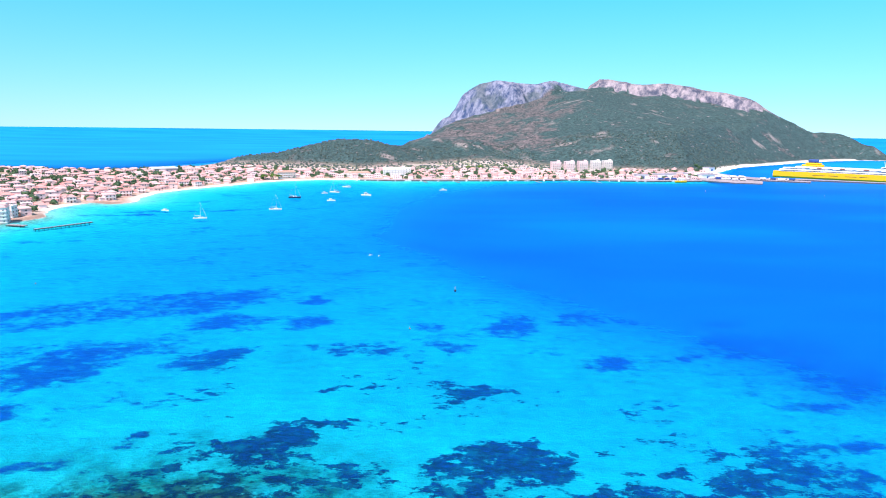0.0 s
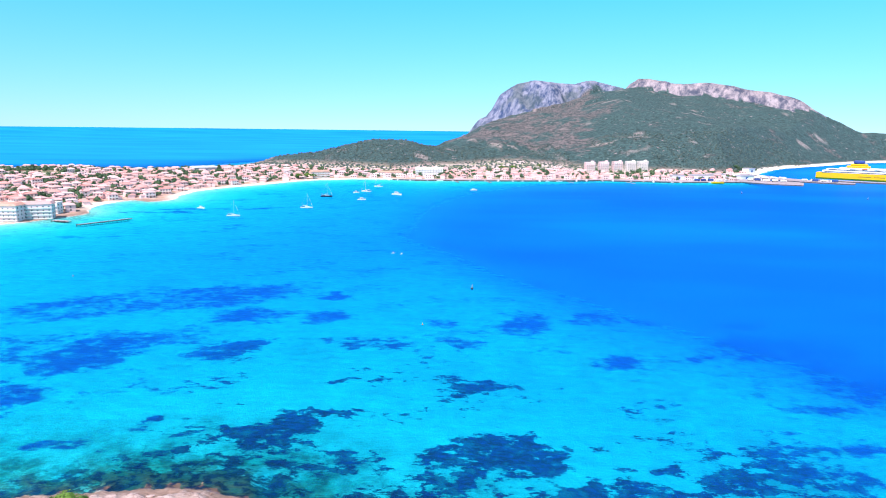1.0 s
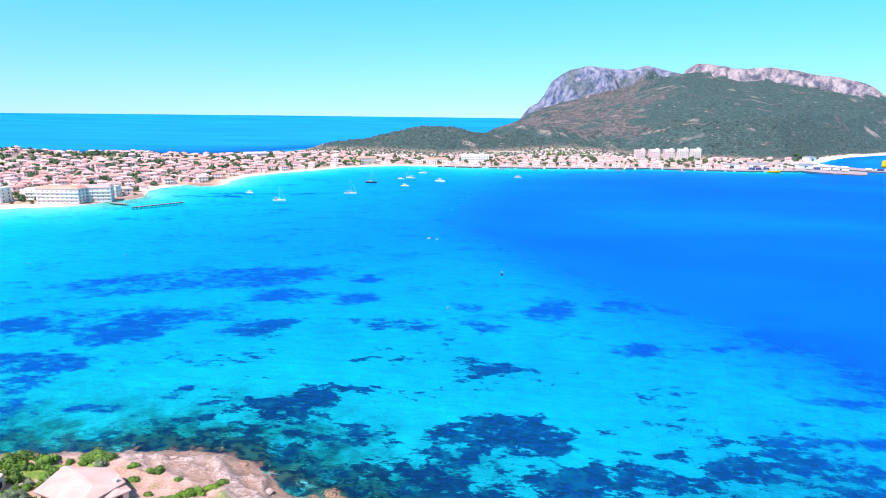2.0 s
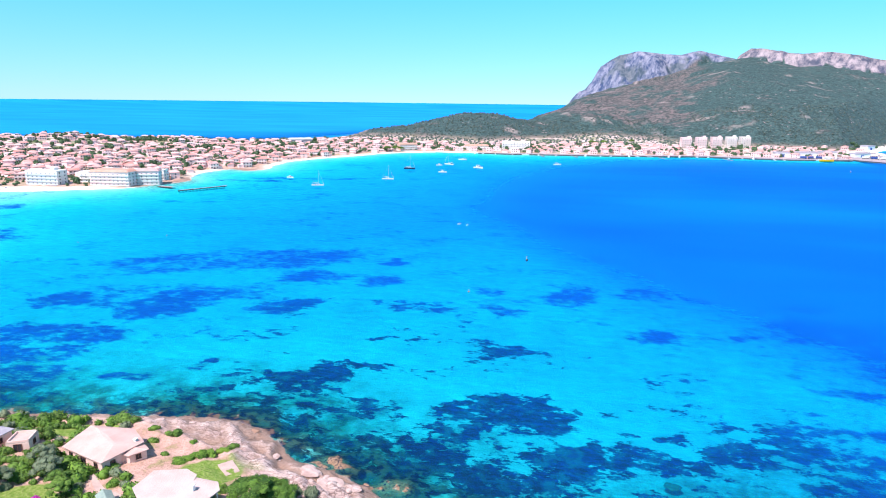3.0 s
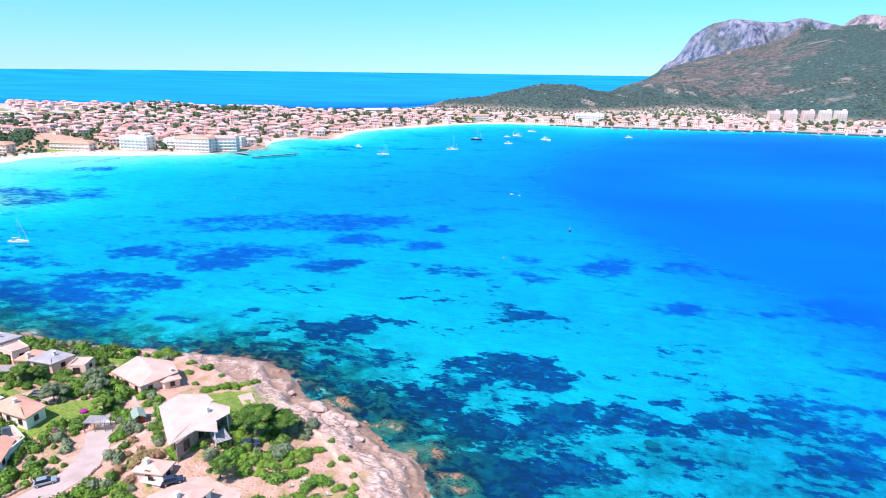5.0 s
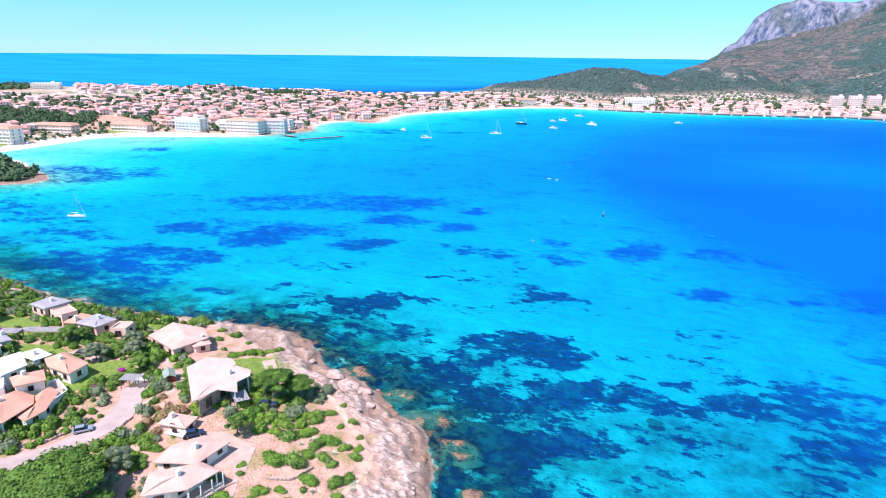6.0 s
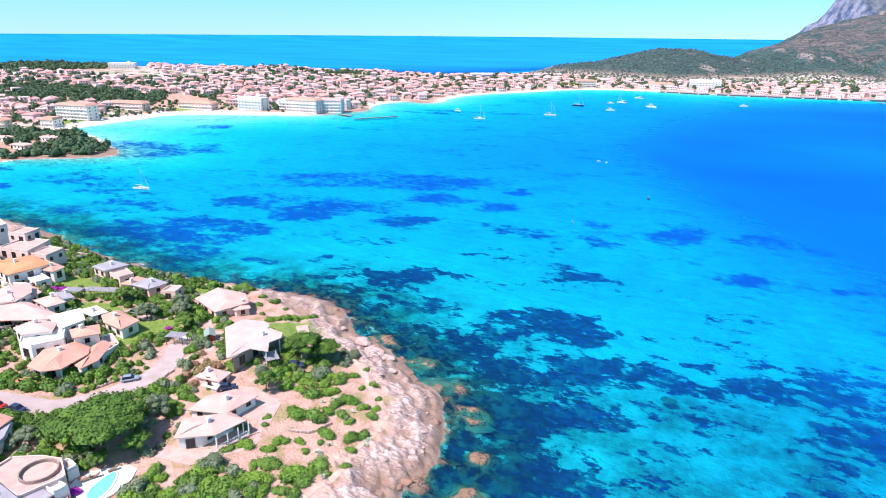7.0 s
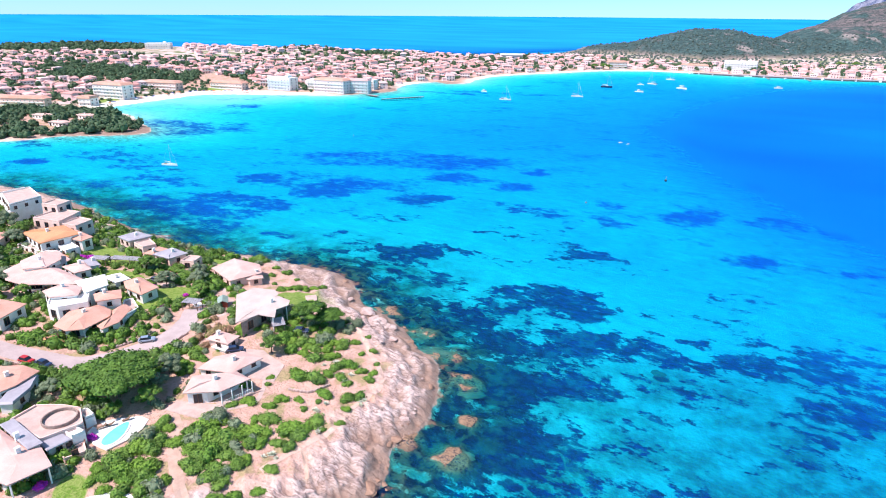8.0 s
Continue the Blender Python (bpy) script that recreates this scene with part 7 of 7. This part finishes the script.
for x, y, w in [(-20, 998, 20), (30, 1004, 22), (160, 1025, 24), (255, 1038, 30)]:
    pontoon = thing("pontoon", "low pale mooring pontoon off the quay", "pontoon", pose(x, y, 0, 0, 0, -75), "harbour pontoons")
    part("deck", boxed(0, -1.2, 0.1, w, 1.2, 0.5), CONCRETE, pontoon)
    for i in range(3):
        part("pile", rod(bmesh.new(), (w * (i + 0.5) / 3, 1.35, -4), (w * (i + 0.5) / 3, 1.35, 2.2), 0.15), DARK_WOOD, pontoon)
for x, y, w, d, h, a in [(392, 1096, 34, 16, 7, 10), (432, 1130, 24, 14, 6, 15), (480, 1132, 30, 12, 5, 25), (352, 1090, 22, 12, 6, 5), (560, 1310, 24, 14, 7, 40)]:
    z = max(1.9, float(ground_at([(x, y)])[0]))
    s = thing("harbour_shed", "white harbour shed with shallow metal roof", "shed", pose(x, y, z, 0, 0, a), "harbour sheds")
    part("wall", boxed(-w / 2, -d / 2, -2, w / 2, d / 2, h), GEL, s)
    part("roof", hip_roof([(-w / 2 - 0.5, -d / 2 - 0.5), (w / 2 + 0.5, -d / 2 - 0.5), (w / 2 + 0.5, d / 2 + 0.5), (-w / 2 - 0.5, d / 2 + 0.5)], h + 0.2, 1.4, 0.95), ROOF_GREY, s)
    part("door", boxed(-3, -d / 2 - 0.1, -0.1, 3, -d / 2 + 0.05, h * 0.7), BLUE_PAINT, s)

ferry = thing("ferry", "large yellow-hulled ferry with white upper decks, moored", "ferry", pose(728, 1144, 0, 0, 0, -35))
H = 13
bm = hull_bm(215, 27, H - 4.5, 4, 0.8)
for v in bm.verts:
    if v.co.z > 6:
        v.co.z = H - 1
    elif v.co.z > 0:
        v.co.y /= 0.92
part("hull", bm, YELLOW, ferry)
part("upper_deck", boxed(-98, -12.5, H - 1, 84, 12.5, H + 3.2, bevel=0.5), GEL, ferry)
part("upper_deck", boxed(-92, -12.2, H + 3.2, 82, 12.2, H + 6.2, bevel=0.5), GEL, ferry)
part("upper_deck", boxed(-72, -11.5, H + 6.2, 80, 11.5, H + 9.0, bevel=0.5), GEL, ferry)
part("bridge", boxed(60, -12, H + 9.0, 78, 12, H + 12.5, bevel=0.4), GEL, ferry)
part("bridge_window_band", boxed(61, -12.1, H + 10.4, 78.2, 12.1, H + 11.6), GLASS_DARK, ferry)
part("funnel_base", boxed(-62, -9, H + 9.0, -26, 9, H + 12.6, bevel=1.4), YELLOW, ferry)
part("funnel_base", boxed(-56, -7, H + 12.6, -30, 7, H + 16.0, bevel=1.2), YELLOW, ferry)
part("funnel", boxed(-52, -5.5, H + 16.0, -35, 5.5, H + 22.0, bevel=1.6), BLUE_PAINT, ferry, "dark blue funnel top")
part("mast", rod(bmesh.new(), (66, 0, H + 12), (64, 0, H + 22), 0.6, 0.3), GEL, ferry)
part("window_band", boxed(-94, -12.62, H + 0.2, 80, 12.62, H + 1.3), GLASS_DARK, ferry)
part("window_band", boxed(-88, -12.32, H + 4.2, 78, 12.32, H + 5.3), GLASS_DARK, ferry)
for x0, x1 in ((-42, -22), (-18, -2), (8, 26), (30, 44)):
    part("lettering_bar", boxed(x0, -13.62, 6.6, x1, -13.4, 7.4), SHUTTER, ferry)
for k in range(7):
    part("lifeboat", boxed(-55 + k * 18, -13.2, H + 6.4, -47 + k * 18, -11.4, H + 8.3, bevel=0.5), ORANGE if k % 2 else GEL, ferry)
tug = motor_boat("yellow workboat moored at the quay", 20)
tug.matrix_basis = pose(404, 1046, 0, 0, 0, 5)
for o in tug.children:
    if o.name.startswith("hull"):
        o.data.materials.clear()
        o.data.materials.append(YELLOW)


# raised vehicle ramp on the ferry quay
ramp_m = pose(470, 1120, 1.9, 0, 0, 150)
gang = thing("vehicle_ramp", "long pale raised vehicle ramp on the quay", "ramp", ramp_m)
deck = bmesh.new()
prism(deck, [(0, -3), (62, -3), (62, 3), (0, 3)], 0, 0.5)
for v in deck.verts:
    v.co.z += 7.5 * smooth(0, 55, v.co.x)
part("deck", deck, GEL, gang)
for x, h in ((20, 1.6), (34, 4.0), (48, 6.6), (60, 7.4)):
    for s in (-2.4, 2.4):
        part("post", boxed(x - 0.4, s - 0.4, -1, x + 0.4, s + 0.4, h), CONCRETE, gang)


# lorries and trailers waiting on the piers
def lorry(label, paint):
    t = thing("lorry", label, "lorry", Matrix(), "lorries on the piers")
    part("trailer", boxed(-5.5, -1.25, 1.1, 3.2, 1.25, 3.9, bevel=0.08), paint, t)
    part("cab", boxed(3.6, -1.2, 0.7, 5.8, 1.2, 3.3, bevel=0.2), GEL, t)
    part("windscreen", boxed(5.7, -1.05, 1.9, 5.84, 1.05, 2.9), GLASS_DARK, t)
    part("chassis", boxed(-5.4, -0.9, 0.6, 5.0, 0.9, 1.1), TYRE, t)
    for sx in (-3.8, 4.4):
        for sy in (-1.1, 1.1):
            part("wheel", rod(bmesh.new(), (sx, sy - 0.16, 0.5), (sx, sy + 0.16, 0.5), 0.5, sides=12), TYRE, t)
    return t


LORRIES = [lorry("white box lorry parked on the harbour quay", GEL), lorry("blue box lorry parked on the harbour quay", BLUE_PAINT)]
bays = [(476 + 11 * i, 1098 - 6 * i, 1.9) for i in range(5)] + [(490 + 14 * i, 1142 - 2 * i, 2.3) for i in range(5)] + [(525 + 3 * i, 1170 + 18 * i, 2.3) for i in range(5)] + [(375 + 13 * i, 1062 + 3 * i, 1.9) for i in range(5)] + [(566 + 13 * i, 1098 - 6 * i, 2.3) for i in range(4)]
for k, (x, y, z) in enumerate(bays):
    m = pose(x, y, z, 0, 0, r3.choice([-30, 60, 20, 150]))
    if k < 2:
        LORRIES[k].matrix_basis = m
    else:
        copy_thing(LORRIES[0 if r3.random() < 0.8 else 1], m)


# ---- cars on the lane ----
def car(label, paint, x, y, ang):
    c = thing("car", label, "car", pose(x, y, float(ground_at([(x, y)])[0]) + 0.12, 0, 0, ang), "parked cars")
    bm = boxed(-2.05, -0.86, 0.28, 2.05, 0.86, 0.86, bevel=0.14)
    part("body", bm, paint, c)
    cab = bmesh.new()
    lo = [cab.verts.new(p) for p in ((-1.75, -0.78, 0.84), (1.05, -0.78, 0.84), (1.05, 0.78, 0.84), (-1.75, 0.78, 0.84))]
    hi = [cab.verts.new(p) for p in ((-1.35, -0.62, 1.42), (0.35, -0.62, 1.42), (0.35, 0.62, 1.42), (-1.35, 0.62, 1.42))]
    for i in range(4):
        j = (i + 1) % 4
        cab.faces.new((lo[i], lo[j], hi[j], hi[i]))
    cab.faces.new(hi)
    part("glasshouse", cab, GLASS_DARK, c, "dark car glass")
    part("roof", boxed(-1.38, -0.64, 1.4, 0.38, 0.64, 1.46, bevel=0.02), paint, c)
    for sx in (-1.3, 1.3):
        for sy in (-0.8, 0.8):
            wheel = part("wheel", rod(bmesh.new(), (sx, sy - 0.11, 0.31), (sx, sy + 0.11, 0.31), 0.31, sides=14), TYRE, c)
            part("rim", rod(bmesh.new(), (sx, sy - 0.12, 0.31), (sx, sy + 0.12, 0.31), 0.18, sides=10), ALLOY, wheel)
    for sy in (-0.6, 0.6):
        part("headlight", boxed(1.98, sy - 0.16, 0.58, 2.07, sy + 0.16, 0.72), GEL, c)
    return c


car("silver-blue hatchback parked beside the lane", CAR_SILVER, -51.8, 57.0, 50)
car("dark blue car parked at the lane edge", CAR_BLUE, -61.5, 36.2, 10)
car("red car parked at the lane edge", CAR_RED, -66.5, 34.6, 12)
car("dark car parked under a garage canopy", CAR_BLUE, -28.0, 65.5, 45)
car("dark blue car in a paved yard", CAR_BLUE, -84, 82, 20)
car("blue car in the shade of the pine", CAR_BLUE, -22, 82.5, 30)

# parasols on the beach
canopy = bmesh.new()
bmesh.ops.create_cone(canopy, cap_ends=True, segments=10, radius1=1.4, radius2=0.05, depth=0.6, matrix=Matrix.Translation((0, 0, 2.2)))
CANOPY = [mesh_of("canopy", canopy, GEL)]
for paint in (BLUE_PAINT, ORANGE):
    c = CANOPY[0].copy()
    c.materials.clear()
    c.materials.append(paint)
    CANOPY.append(c)
POLE = mesh_of("pole", rod(bmesh.new(), (0, 0, -0.3), (0, 0, 2.0), 0.05), ALLOY)
BEACH = curve_through([(-495, 318), (-500, 360), (-506, 408), (-492, 436), (-455, 460)], 20, closed=False)
pts = [(q[0] - r3.uniform(4, 13), q[1] + r3.uniform(-2, 2)) for q in BEACH[::2]]
for (x, y), z in zip(pts, ground_at(pts)):
    b = thing("beach_umbrella", "open beach umbrella stuck in pale sand", "umbrella", pose(x, y, float(z)), "beach umbrellas")
    shared("pole", POLE, b)
    shared("canopy", r3.choice(CANOPY), b)
# garden furniture on the white patio
for x, y, a in [(-61.5, 80.8, 20), (-59.5, 80.2, 200), (-60.6, 82.0, 110), (-26.6, 31.4, 60), (-27.2, 30.0, 70), (-25.4, 34.4, 75)]:
    z = float(ground_at([(x, y)])[0]) + 0.15
    s = thing("sun_lounger", "pale reclining garden lounger on white paving", "lounger", pose(x, y, z, 0, 0, a), "garden loungers")
    part("bed", boxed(-0.9, -0.32, 0.28, 0.4, 0.32, 0.36), WOOD, s)
    part("backrest", boxed(0, -0.32, 0, 0.75, 0.32, 0.07), WOOD, s).matrix_basis = pose(0.4, 0, 0.32, 0, -35, 0)
    for sx in (-0.8, 0.3):
        for sy in (-0.26, 0.26):
            part("leg", boxed(sx - 0.03, sy - 0.03, 0, sx + 0.03, sy + 0.03, 0.28), WOOD, s)
